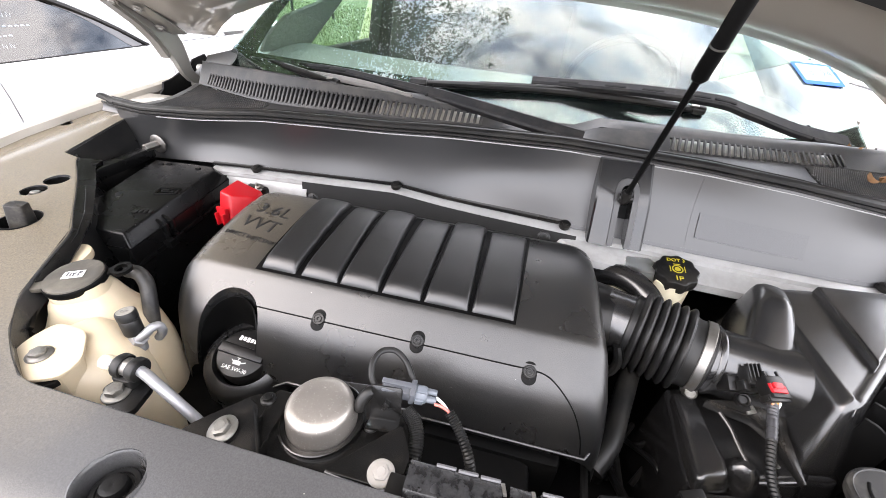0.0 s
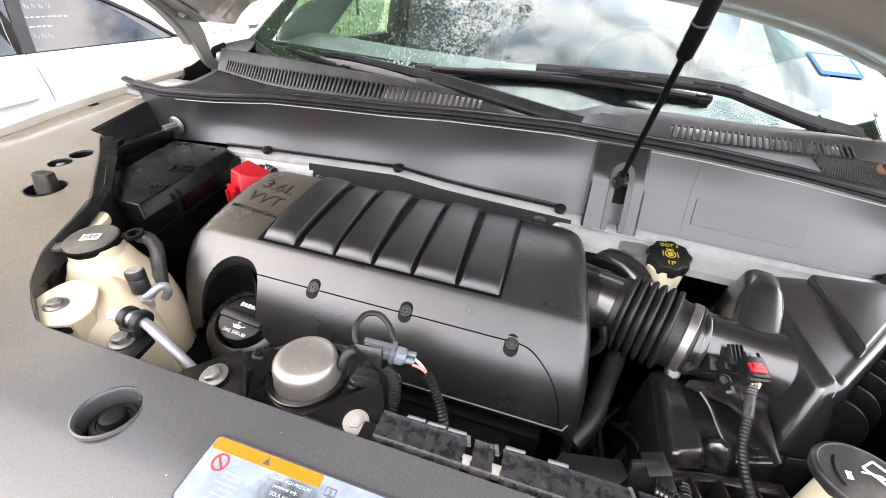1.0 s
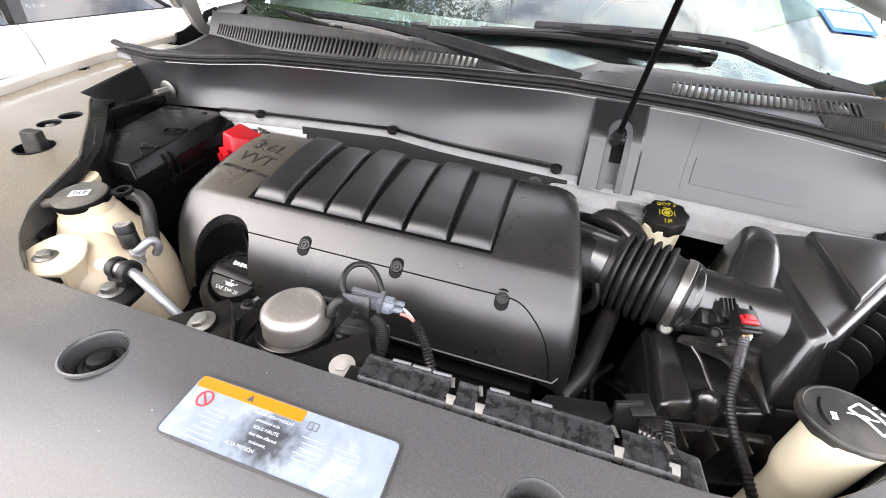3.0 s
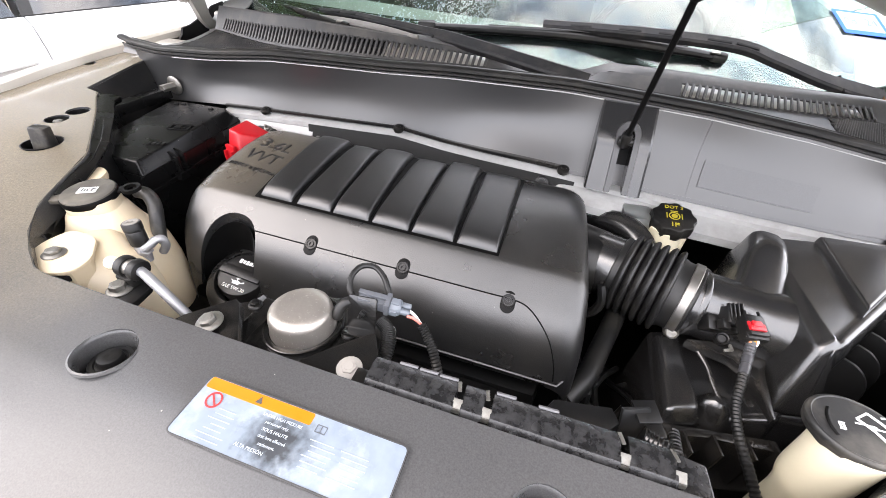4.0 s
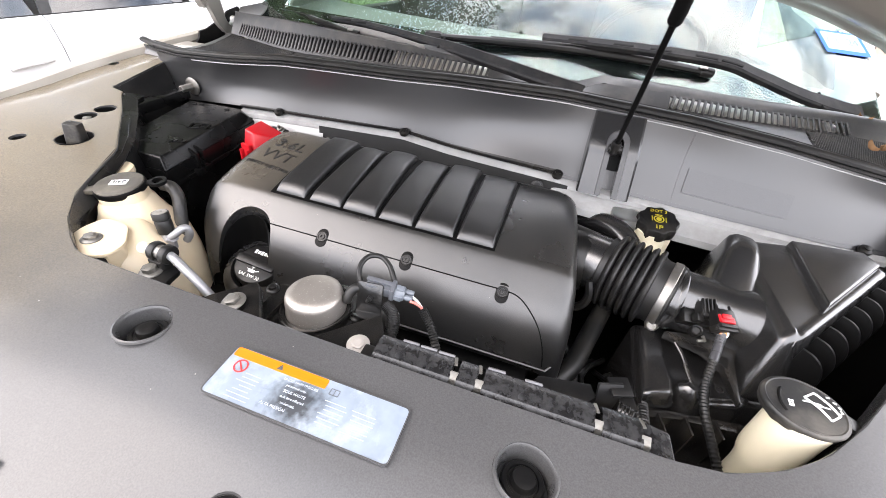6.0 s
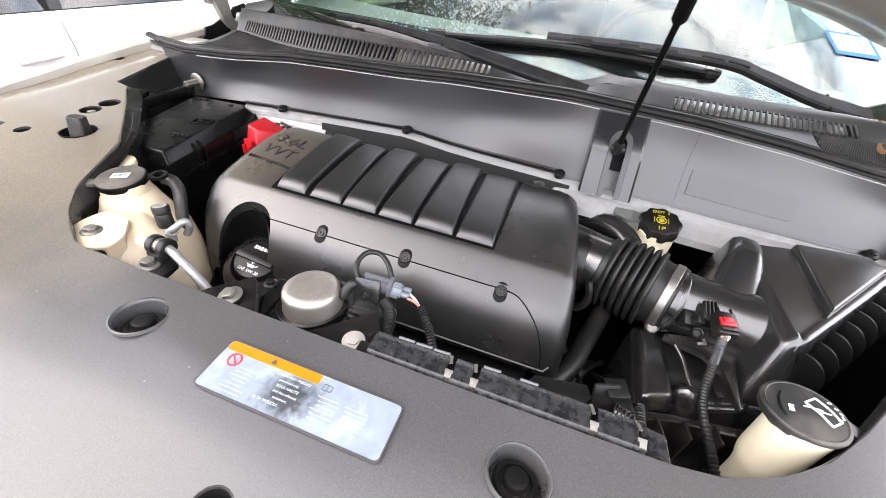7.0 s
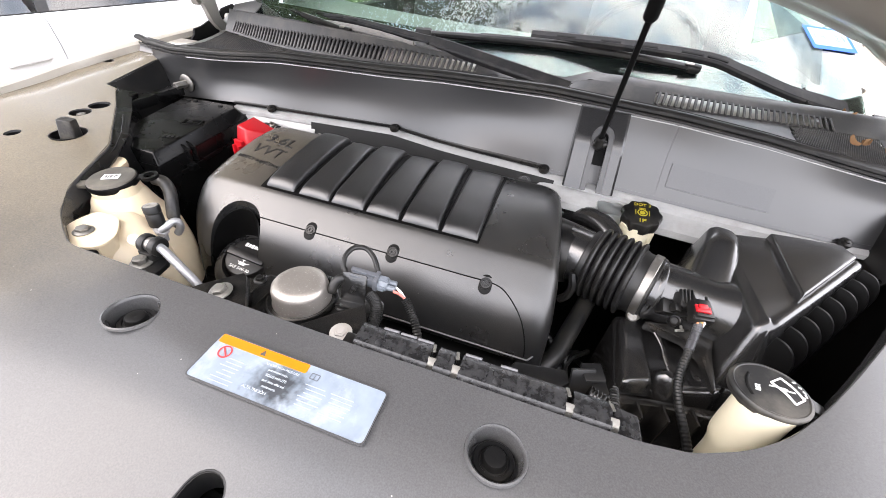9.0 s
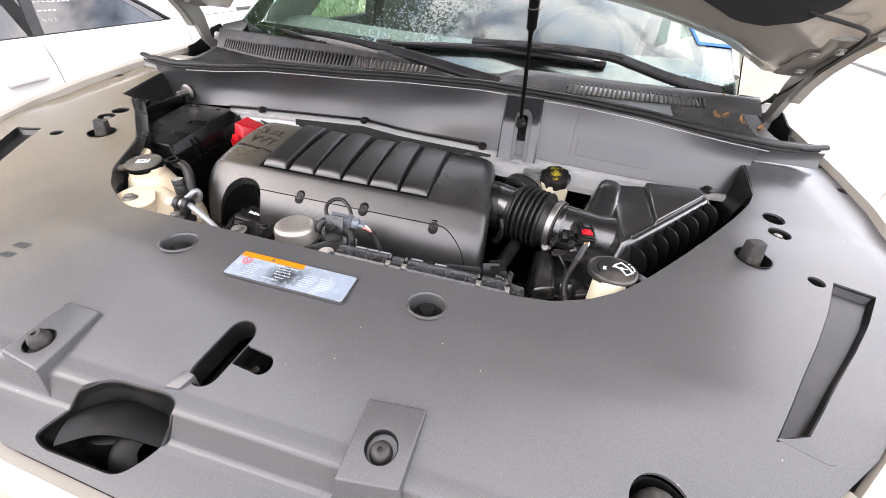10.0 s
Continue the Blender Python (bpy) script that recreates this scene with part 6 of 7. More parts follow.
part("lid", prism(SKIRT, 1.026, 1.05, .0035, 3, top=lid_top), M_FUSE, fuse, "flat lid with a sloping border")
part("lid_skirt", prism(SKIRT, .996, 1.026, .002, 2), M_FUSE, fuse)
part("lid_rim", prism(grown(SKIRT, .006), .989, .997, .002), M_FUSE, fuse)
part("body", prism(grown(SKIRT, -.004), .84, .990, .006), M_FUSE, fuse)
for f in (.26, .315):
    q = Vector(SKIRT[1]).lerp(Vector(SKIRT[2]), f)
    part("lid_latch", joined(box((q.x + .003, q.y, 1.010), (.010, .008, .044), .002, (0, 0, 8)), box((q.x - .006, q.y, 1.034), (.020, .007, .007), .002, (0, 28, 8))), M_FUSE, fuse)
q = Vector(SKIRT[1]).lerp(Vector(SKIRT[2]), .29)
part("latch_housing", box((q.x + .006, q.y, .996), (.014, .040, .014), .002, (0, 0, 8)), M_FUSE, fuse)
EM = pose(-.578, .668, 1.0508, 0, 0, 20)
part("embossed_symbol", moved(joined(box((0, .012, 0), (.036, .0028, .002), 0), box((0, -.012, 0), (.036, .0028, .002), 0), box((-.018, 0, 0), (.0028, .026, .002), 0), box((.018, 0, 0), (.0028, .026, .002), 0), box((-.004, .002, 0), (.012, .011, .0022), .0005), box((.008, -.003, 0), (.008, .003, .0022), 0)), EM), M_FUSEMARK, fuse)
part("embossed_symbol", moved(joined(*[box((-.012 + .008 * k, 0, 0), (.0055, .010, .002), .0004) for k in range(4)]), pose(-.553, .590, 1.0508, 0, 0, 20)), M_FUSEMARK, fuse)
for x, y in ((-.69, .770), (-.676, .776), (-.605, .778)):
    part("lid_tab", box((x, y, 1.0505), (.010, .006, .003), .001, (0, 0, 10)), M_FUSEMARK, fuse)
# black trim round the front of the box
trim = thing("fuse_box_surround", (-.62, .52, .98), "black plastic surround in front of the fuse box", "trim")
EDGE = [(-.525, .432), (-.552, .480), (-.598, .531), (-.684, .608), (-.744, .662), (-.775, .674), (-.80, .69)]
part("wall", sheet(lambda i, v: Vector((EDGE[int(i)][0] + .004 + .03 * v, EDGE[int(i)][1] + .02 * v, zc(EDGE[int(i)][1]) - .006 - .11 * v)), range(7), (0, .08, .5, 1), .004), M_FUSE, trim)

RIM_OUT = [(-.500, .384), (-.520, .416), (-.545, .452), (-.596, .510), (-.690, .5985), (-.755, .660), (-.768, .669)]
RIM_IN = [(-.489, .396), (-.505, .429), (-.530, .466), (-.578, .528), (-.668, .6140), (-.728, .668), (-.736, .690)]
part("top_rim", sheet(lambda i, v: Vector((*Vector(RIM_OUT[int(i)]).lerp(Vector(RIM_IN[int(i)]), v), zc(RIM_OUT[int(i)][1]) - .0035 - .006 * v * v)), range(7), (0, .35, .7, 1), .012), M_FUSE, trim, "broad black rim along the cover")
part("cross_bar", prism([(-.770, .672), (-.742, .668), (-.744, .74), (-.752, .82), (-.775, .82)], 1.040, 1.064, .004, 2), M_FUSE, trim, "black bar running behind the fuse box")

# ---- battery terminal cover ----
red = thing("terminal_cover", (-.49, .70, 1.0), "red plastic cover over the battery jump terminal", "terminal cover")
part("shell", prism([(-.500, .688), (-.462, .676), (-.418, .726), (-.432, .768), (-.498, .768)], .985, 1.045, .005, 3, top=[(-.493, .702, 1.052), (-.468, .697, 1.050), (-.436, .732, 1.033), (-.442, .758, 1.036), (-.492, .755, 1.055)]), M_RED, red)
part("front_clip", joined(box((-.479, .682, 1.012), (.026, .007, .030), .002, (0, 0, -14)), box((-.489, .677, 1.004), (.005, .007, .026), .0015, (0, 0, -14)), box((-.470, .673, 1.004), (.005, .008, .028), .0015, (0, 0, -14))), M_RED, red)
stud = thing("terminal_stud", (-.455, .80, 1.0), "small steel terminal stud on a black base", "terminal")
part("base", box((-.475, .80, 1.012), (.05, .035, .03), .004), M_BLACK, stud)
hex_head(stud, (-.468, .786, 1.026), .006, .01, (.2, -.6, .8))
part("thread", lathe([(.003, 0), (.003, .018)], along((-.468, .786, 1.026), (-.464, .77, 1.05)), 10), M_STEEL, stud)

# ---- stud on the firewall panel ----
peg = thing("fender_stud", (-.757, .827, 1.066), "zinc plated stud with a large washer on the wing wall", "stud")
PM = along((-.752, .834, 1.066), (-.758, .70, 1.066))
part("washer", lathe([(.021, 0), (.021, .002), (.0195, .003), (.010, .004)], PM, 30), M_STEEL, peg)
part("nut", lathe([(.0085, .002), (.0085, .034), (.007, .036), (0, .036)], PM, 6, False), M_STEEL, peg)
part("backing", lathe([(.012, -.02), (.012, .001)], PM, 18), M_STEEL, peg)

# ---- coolant reservoir ----
res = thing("coolant_reservoir", (-.45, .38, .85), "yellowed cream coolant reservoir with a black screw cap", "coolant reservoir")
rings = []
for z, cx, cy, rx, ry in ((.82, -.430, .390, .066, .052), (.90, -.434, .391, .070, .057), (.95, -.438, .392, .070, .058), (.985, -.442, .393, .065, .056), (1.005, -.447, .396, .056, .050), (1.018, -.452, .399, .047, .043), (1.030, -.457, .402, .040, .038), (1.040, -.461, .404, .036, .035), (1.046, -.464, .406, .0315, .031), (1.060, -.465, .406, .031, .0305)):
    rings.append(oval(cx, cy, z, rx, ry, 40, 2.6, radians(35)))
part("tank", loft(rings), M_CREAM, res)
lobe = []
for z, cx, cy, rx, ry in ((.85, -.365, .330, .060, .048), (.93, -.368, .330, .062, .050), (.975, -.374, .333, .060, .050), (1.005, -.381, .337, .055, .046), (1.025, -.388, .340, .047, .040), (1.037, -.394, .342, .037, .031), (1.043, -.398, .343, .024, .020)):
    lobe.append(oval(cx, cy, z, rx, ry, 32, 3.0, radians(-28)))
part("front_lobe", loft(lobe), M_CREAM, res)
part("moulding_ridge", tube([(-.452, .368, 1.022), (-.42, .345, 1.020), (-.39, .330, 1.012), (-.355, .312, .995), (-.33, .30, .97)], .0035, 8, flat=.7), M_CREAM, res)
TAB = rounded([(-.433, .314), (-.420, .287), (-.386, .272), (-.351, .288), (-.352, .314), (-.385, .347), (-.428, .348)], .013)
part("bolt_tab", prism(TAB, 1.0465, 1.051, .0015), M_CREAM, res)
part("tab_body", prism([(-.412, .302), (-.388, .277), (-.356, .291), (-.357, .314), (-.386, .343), (-.424, .345)], .98, 1.0468, .003), M_CREAM, res)
part("tab_web", prism([(-.40, .322), (-.365, .300), (-.352, .345), (-.40, .38)], 1.0, 1.045, .006, top=[(-.405, .322, 1.046), (-.366, .300, 1.046), (-.366, .318, 1.036), (-.405, .352, 1.034)]), M_CREAM, res)
part("rear_tab", prism(rounded([(-.556, .452), (-.528, .418), (-.500, .436), (-.515, .472), (-.542, .480)], .016), 1.046, 1.058, .003), M_CREAM, res)
RM = pose(-.467, .407, 1.058, 4, -4, 35) @ Matrix.Diagonal((.80, .80, 1, 1))
part("cap", lathe([(.038, -.003), (.0425, -.002), (.0432, 0), (.0432, .006), (.0425, .0075), (.040, .0078), (.039, .006)], RM, 48, False), M_JET, res)
part("cap_top", joined(lathe([(.0415, .0070), (.0405, .0092), (.036, .0100), (.030, .0094), (0, .0094)], RM, 48, False), moved(prism(rounded([(-.036, -.018), (-.036, .018), (-.055, .015), (-.064, .004), (-.062, -.010), (-.052, -.015)], .006), .002, .0085, .0015), RM)), M_DUSTCAP, res, "dust-coated top of the cap with a grip ear")
part("strap", joined(lathe([(.0155, 0), (.0155, .005), (.0098, .005), (.0098, 0)], RM @ pose(.062, .004, .0005), 28, False), moved(box((.046, .003, .003), (.012, .016, .004), .001), RM)), M_JET, res, "black retaining strap with a ring")
part("cap_label", moved(box((0, 0, .0099), (.030, .017, .0006), .0003), RM @ pose(0, .002, 0, 0, 0, -8)), M_PRINT_WHITE, res, "small white printed label")
part("label_symbol", moved(joined(box((-.0085, .001, .0104), (.0022, .010, .0004), 0), box((-.004, -.001, .0104), (.0022, .009, .0004), 0), box((.001, .002, .0104), (.0055, .003, .0004), 0), box((.0005, -.003, .0104), (.0025, .006, .0004), 0), box((.0075, .0, .0104), (.0022, .011, .0004), 0), box((.0105, .003, .0104), (.003, .004, .0004), 0)), RM @ pose(0, .002, 0, 0, 0, -8)), M_PRINT_DARK, res)
hex_head(res, (-.397, .305, 1.0512), .0082, .0065, material=M_ZINC)
hex_head(res, (-.530, .440, 1.0582), .0075, .0065, material=M_ZINC)
bracket_line = [(-.558, .470, 1.062), (-.546, .438, 1.050), (-.525, .398, 1.040), (-.497, .360, 1.034), (-.468, .335, 1.036)]
part("black_bracket", joined(tube(bracket_line, .0085, 8, flat=.45), sheet(lambda i, v: Vector(bracket_line[int(i)]) + Vector((.03 * v, .02 * v, -.12 * v)), range(5), (0, .5, 1), .004), prism([(x - .007, y - .006) for x, y in TAB], 1.034, 1.0425, .002)), M_BLACK, res, "black bracket behind and under the tank")
part("overflow_hose", tube([(-.436, .449, 1.052), (-.420, .450, 1.050), (-.407, .445, 1.040), (-.398, .434, 1.022), (-.392, .422, .995), (-.388, .41, .96)], .0096, 14), M_CAP, res, "dusty black overflow hose")

# ---- air-conditioning pipe ----
pipe = thing("refrigerant_pipe", (-.33, .36, 1.03), "aluminium air-conditioning pipe with a black service cap", "pipe")
part("elbow", tube([(-.352, .370, 1.022), (-.346, .367, 1.028), (-.338, .372, 1.034), (-.334, .379, 1.039), (-.331, .385, 1.038), (-.330, .387, 1.031), (-.334, .388, 1.022), (-.342, .388, 1.012)], .0054, 14), M_ALU, pipe, "bent aluminium elbow")
part("fitting", soften(lathe([(.0098, -.004), (.0098, .008)], along((-.3495, .3685, 1.024), (-.340, .370, 1.033)), 6), .001, 2, 20), M_ALU, pipe)
part("run", tube([(-.318, .315, 1.054), (-.30, .3155, 1.056), (-.278, .315, 1.055), (-.255, .310, 1.046), (-.230, .305, 1.030), (-.207, .302, 1.004), (-.195, .30, .96)], .0056, 14), M_ALU, pipe)
part("stub", lathe([(.0060, 0), (.0078, .002), (.0078, .012), (.005, .014)], along((-.312, .315, 1.0545), (-.345, .317, 1.052)), 16), M_CREAM_NEW, pipe, "cream plastic end stub")
for dx in (-.0088, .0085):
    part("clamp_loop", lathe([(.0068, -.0042), (.0118, -.0046), (.0128, -.003), (.0128, .003), (.0118, .0046), (.0068, .0042)], along((-.291 + dx, .3155, 1.0555), (-.26, .3145, 1.0535)), 28), M_RUBBER, pipe, "black rubber clamp loop")
part("clamp_band", lathe([(.0066, -.005), (.0096, -.0045), (.0096, .0045), (.0066, .005)], along((-.291, .3155, 1.0555), (-.26, .3145, 1.0535)), 24), M_STEEL, pipe, "bright metal band")
part("clamp_leg", prism(rounded([(-.304, .302), (-.282, .302), (-.280, .316), (-.306, .317)], .003), 1.038, 1.050, .002), M_RUBBER, pipe)
part("bracket", prism(rounded([(-.315, .296), (-.285, .276), (-.262, .280), (-.268, .315), (-.305, .318)], .008), 1.03, 1.038, .002), M_BLACK, pipe)
hex_head(pipe, (-.294, .295, 1.0382), .0088, .009, material=M_ZINC)
VM = along((-.353, .3715, 1.037), (-.356, .374, 1.064))
part("valve_stem", lathe([(.007, -.03), (.0085, -.01), (.0085, 0)], VM, 16), M_ALU, pipe)
part("service_cap", lathe([(.0100, -.004), (.0108, -.002), (.0108, .015), (.0100, .0165), (.0112, .018), (.0112, .0265), (.0104, .028), (0, .028)], VM, 28, False), M_RUBBER, pipe, "black screw cap with a grey top")
part("cap_top", joined(lathe([(.0092, .0279), (.0090, .0288), (.0042, .0288), (.0038, .0282)], VM, 24), moved(box((0, 0, .0287), (.006, .0018, .0008), 0), VM)), mat("worn_grey_cap_top", (.2, .19, .17), .6, vary=.3, vary_scale=200), pipe)

# ---- engine mount ----
mount = thing("engine_mount", (-.085, .33, 1.0), "black engine mount bracket under a cast aluminium dome", "engine mount")
part("base_plate", prism(rounded([(-.215, .25), (-.205, .296), (-.172, .345), (-.128, .352), (-.108, .385), (-.048, .392), (-.026, .372), (.012, .374), (.022, .345), (.022, .25)], .01), 1.008, 1.019, .002), M_OILY, mount)
part("raised_step", prism(rounded([(-.147, .255), (-.147, .352), (-.128, .352), (-.126, .262)], .004), 1.019, 1.027, .002), M_OILY, mount)
part("left_gusset", prism([(-.205, .262), (-.192, .285), (-.157, .325), (-.150, .322), (-.116, .276), (-.112, .258)], 1.036, 1.046, .0015, top=[(-.203, .264, 1.0475), (-.190, .284, 1.050), (-.157, .322, 1.050), (-.151, .319, 1.049), (-.118, .275, 1.0425), (-.114, .259, 1.041)]), M_OILY, mount, "triangular steel gusset")
part("gusset_foot", prism([(-.205, .256), (-.160, .316), (-.118, .268), (-.12, .252)], 1.018, 1.037, .003), M_DARK, mount)
GUS = rounded([(-.056, .279), (.000, .2785), (.017, .290), (.018, .312), (.0005, .341)], .006)
part("right_gusset", prism(GUS, 1.036, 1.0405, .001, 2), M_OILY, mount, "triangular steel gusset with a folded front edge")
part("gusset_hem", tube([(-.053, .2795, 1.038), (-.03, .277, 1.0385), (-.005, .2765, 1.0385), (.010, .281, 1.0385), (.0175, .292, 1.0385)], .0016, 8, 6), M_OILY, mount)
part("gusset_foot", prism(grown(GUS, -.008), 1.018, 1.0365, .003), M_DARK, mount)
DM = pose(-.087, .337, 1.0185, 0, -3, 0)
part("dome", lathe([(.037, .0), (.0375, .003), (.0362, .006), (.0352, .021), (.0338, .0265), (.030, .0298), (.023, .0308), (0, .031)], DM, 48, False), M_DOME, mount, "cast aluminium dome with speckled oxide")
part("dome_ring", lathe([(.045, .000), (.0455, .003), (.0448, .0052), (.0436, .0056), (.0426, .0040), (.0385, .0035), (.038, .0)], DM, 48, False), M_OILY, mount)
hex_head(mount, (-.159, .285, 1.049), .0088, .0075, (-.12, -.12, 1), 1.6, material=M_ZINC)
hex_head(mount, (-.003, .290, 1.0405), .0080, .0050, (0, -.1, 1), 1.6, material=mat("chalky_zinc", (.33, .31, .285), .6, metal=.2, vary=.12, vary_scale=90))
hex_head(mount, (-.150, .337, 1.027), .0055, .006, material=M_BLACK)
hex_head(mount, (-.034, .343, 1.019), .0055, .006, material=M_BLACK)
TM = pose(-.0225, .3565, 1.0445, -20, 0, 6)
part("upright_tab", moved(cut(prism(rounded([(-.0165, -.020), (.0165, -.020), (.0165, .020), (-.0165, .020)], .004), -.0012, .0012, .0007), [prism([(-.0035, -.003), (.004, -.003), (.0035, .0015), (0, .005), (-.003, .0015)], -.1, .1, 0)]), TM @ pose(0, 0, 0, 90, 0, 0)), M_OILY, mount, "upright black tab with a keyed hole")
part("tab_foot", moved(joined(box((0, -.008, -.0205), (.033, .018, .0024), .0008), box((0, -.001, -.0195), (.034, .002, .002), .0006)), TM), M_OILY, mount)
part("tab_hook", moved(joined(box((.001, -.003, .0005), (.006, .005, .005), .001, (0, 30, 0)), box((-.001, -.005, -.002), (.003, .006, .003), .0006)), TM), M_BLACK, mount)

# ---- electrical connector with its leads ----
con = thing("electrical_connector", (.0, .365, 1.05), "grey electrical connector clipped to a black tab", "connector")
M_PLUG = mat("light_grey_plug", (.12, .135, .155), .38, vary=.12)
CM = pose(-.006, .3705, 1.053, 8, 7, 8)
part("housing", moved(joined(box((-.008, 0, 0), (.034, .014, .015), .002), box((-.008, .002, .0095), (.036, .006, .003), .001), box((.008, 0, .001), (.006, .019, .019), .0015)), CM), M_GREYCON, con)
part("plug", moved(joined(lathe([(.0082, 0), (.0092, .002), (.0092, .012), (.0078, .014)], pose(.0095, 0, 0, 0, 90, 0), 20), box((.017, .0, .009), (.010, .008, .003), .001), box((.016, -.009, .0), (.009, .003, .008), .001)), CM), M_PLUG, con, "pale grey plug")
for dy in (-.0042, .0042):
    part("wire_seal", moved(lathe([(.0036, 0), (.0038, .002), (.0036, .010), (.003, .011)], pose(.023, dy, 0, 0, 90, 0), 14), CM), M_PLUG, con)
part("wire", tube([(.027, .3665, 1.0485), (.034, .3665, 1.048), (.041, .366, 1.045), (.046, .364, 1.041)], .0017, 6), M_PINKWIRE, con)
part("wire", tube([(.027, .3745, 1.0485), (.035, .371, 1.047), (.042, .367, 1.043), (.046, .365, 1.040)], .0017, 6), M_PRINT_WHITE, con)
part("corrugated_sleeve", tube([(.044, .366, 1.042), (.054, .358, 1.035), (.065, .347, 1.027), (.074, .336, 1.014), (.080, .33, .99)], .0058, 12, 11, ring=.0011), M_RUBBER, con)
part("lead_loop", tube([(-.038, .366, 1.056), (-.044, .371, 1.063), (-.047, .383, 1.070), (-.042, .397, 1.074), (-.028, .402, 1.074), (-.014, .396, 1.069), (-.004, .386, 1.061), (.002, .379, 1.052)], .0034, 10), M_RUBBER, con)
part("wire", tube([(-.031, .368, 1.054), (-.036, .366, 1.055), (-.041, .369, 1.060)], .0020, 6), M_PINKWIRE, con)
part("braided_sleeve", tube([(.000, .357, 1.040), (.011, .349, 1.037), (.018, .335, 1.031), (.018, .315, 1.02), (.008, .298, 1.0)], .0078, 14, 16, ring=.0009), M_RUBBER, con)
part("black_boot", tube([(-.036, .364, 1.052), (-.044, .358, 1.050), (-.049, .351, 1.042), (-.049, .346, 1.033)], lambda t: .0052 * (1 - (2 * t - 1) ** 6) ** .5 + .0012, 12), M_RUBBER, con)

# ---- radiator top shroud ----
shroud = thing("radiator_shroud", (.17, .285, 1.03), "dusty black radiator shroud edge held by metal clips", "radiator shroud")
M_SHROUD = mat("dusty_wet_black_plastic", (.009, .009, .0095), .26, spec=.55, dirt=(.036, .036, .037), dirt_amount=.85, dirt_scale=95, dirt_edge=(.42, .60), vary=.4, vary_scale=60, grain=.5)
for x0, x1 in ((.022, .1045), (.1115, .1305), (.1375, .2455), (.2525, .2885)):
    part("bead", loft([[(x, .2655, 1.03), (x, .268, 1.050), (x, .276, 1.058), (x, .292, 1.0595), (x, .302, 1.056), (x, .306, 1.045), (x, .306, 1.02), (x, .28, 1.01)] for x in np.linspace(x0, x1, 6)]), M_SHROUD, shroud)
part("core_edge", box((.155, .278, 1.02), (.30, .03, .05), .003), M_BLACK, shroud)
for x in (.108, .134, .249, .291):
    part("spring_clip", joined(box((x, .2800, 1.0575), (.0082, .0085, .0014), .0004, (24, 0, 0)), box((x, .2752, 1.0535), (.0082, .0014, .005), .0004, (-10, 0, 0)), box((x - .002, .297, 1.0575), (.0035, .012, .0016), .0005, (-14, 0, 12))), M_ZINC, shroud, "bright spring clip")
for x in (.054, .074, .094, .148, .186):
    part("rear_tab", box((x, .3035, 1.0562), (.018, .0035, .0022), .0008, (-30, 0, 2)), M_PALETAB, shroud)
part("end_plate", prism([(.290, .262), (.318, .262), (.316, .300), (.293, .303)], 1.03, 1.052, .002), M_SHROUD, shroud)
part("spring", tube([(.292 + .0035 * math.cos(a), .300 + .0005 * a, 1.056 + .0035 * math.sin(a)) for a in np.linspace(0, 40, 90)], .001, 5, 0), M_BLACK, shroud)
hold = thing("shroud_holder", (.23, .32, 1.03), "folded black steel holder behind the radiator shroud", "bracket")
part("plate", prism([(.180, .303), (.190, .322), (.245, .333), (.252, .318), (.240, .305)], 1.032, 1.045, .001, top=[(.182, .305, 1.047), (.191, .320, 1.049), (.244, .331, 1.047), (.250, .318, 1.047), (.240, .307, 1.047)]), M_BLACK, hold)
part("upright_clip", joined(box((.262, .322, 1.045), (.026, .004, .036), .001, (-20, 0, 20)), box((.270, .330, 1.058), (.022, .020, .003), .001, (10, 0, 20)), box((.28, .326, 1.04), (.018, .022, .014), .003, (0, 0, 15))), M_BLACK, hold)
part("cable_sleeve", tube([(.27, .318, 1.04), (.295, .312, 1.035), (.315, .300, 1.02), (.33, .285, .99), (.345, .268, .94)], .010, 12, 14, ring=.0013), M_OILY, hold)

# ---- neighbouring cars ----
NX, CW = -2.2, 1.78  # near flank and width of the white sedan


def sedan_side(y, v):
    """The near flank: v from the sill to the belt line."""
    z = lerp(v, [0, .15, .5, .8, .93, 1], [.22, .30, .62, .86, .955, lerp(y, [-1.9, -1, 3, 4.2], [.80, .96, 1.0, 1.02])])
    z = min(z, lerp(y, [-1.9, -1, 3, 4.2], [.80, .96, 1.0, 1.02]))
    bulge = lerp(v, [0, .15, .5, .8, .93, 1], [-.06, 0, .0, -.012, -.03, -.055])
    ends = .018 * max(0, y - 2.6) ** 2 + .16 * max(0, -.9 - y) ** 2
    return Vector((NX + bulge - ends, y, z))


ROOF = lambda y: lerp(y, [-.2, .35, .8, 1.4, 1.8, 2.2, 2.6, 3.0], [.98, 1.28, 1.44, 1.47, 1.43, 1.32, 1.14, 1.03])
GL = lambda y: lerp(y, [.1, .5, .9, 1.4, 1.75, 2.0, 2.08, 2.2, 2.28], [.99, 1.24, 1.37, 1.37, 1.29, 1.18, 1.14, 1.065, 1.0])


def sedan_glass(y, v):
    a = sedan_side(y, 1)
    zt = GL(y)
    return Vector((a.x - .02 - .62 * (zt - a.z) * v, y, a.z + .004 + (zt - a.z) * v))


def shell(y, z):
    """A point of the upper body above the belt line, leaning inwards."""
    a = sedan_side(y, 1)
    return Vector((a.x - .026 - .62 * max(0, z - a.z), y, z))


def across(y, u, crown=.05):
    """A point between the two edges of the upper body, u from the near side to the far one."""
    p = shell(y, max(ROOF(y), sedan_side(y, 1).z))
    q = 2 * NX - CW - p.x
    return Vector((p.x + (q - p.x) * u, y, p.z + crown * math.sin(math.pi * u)))


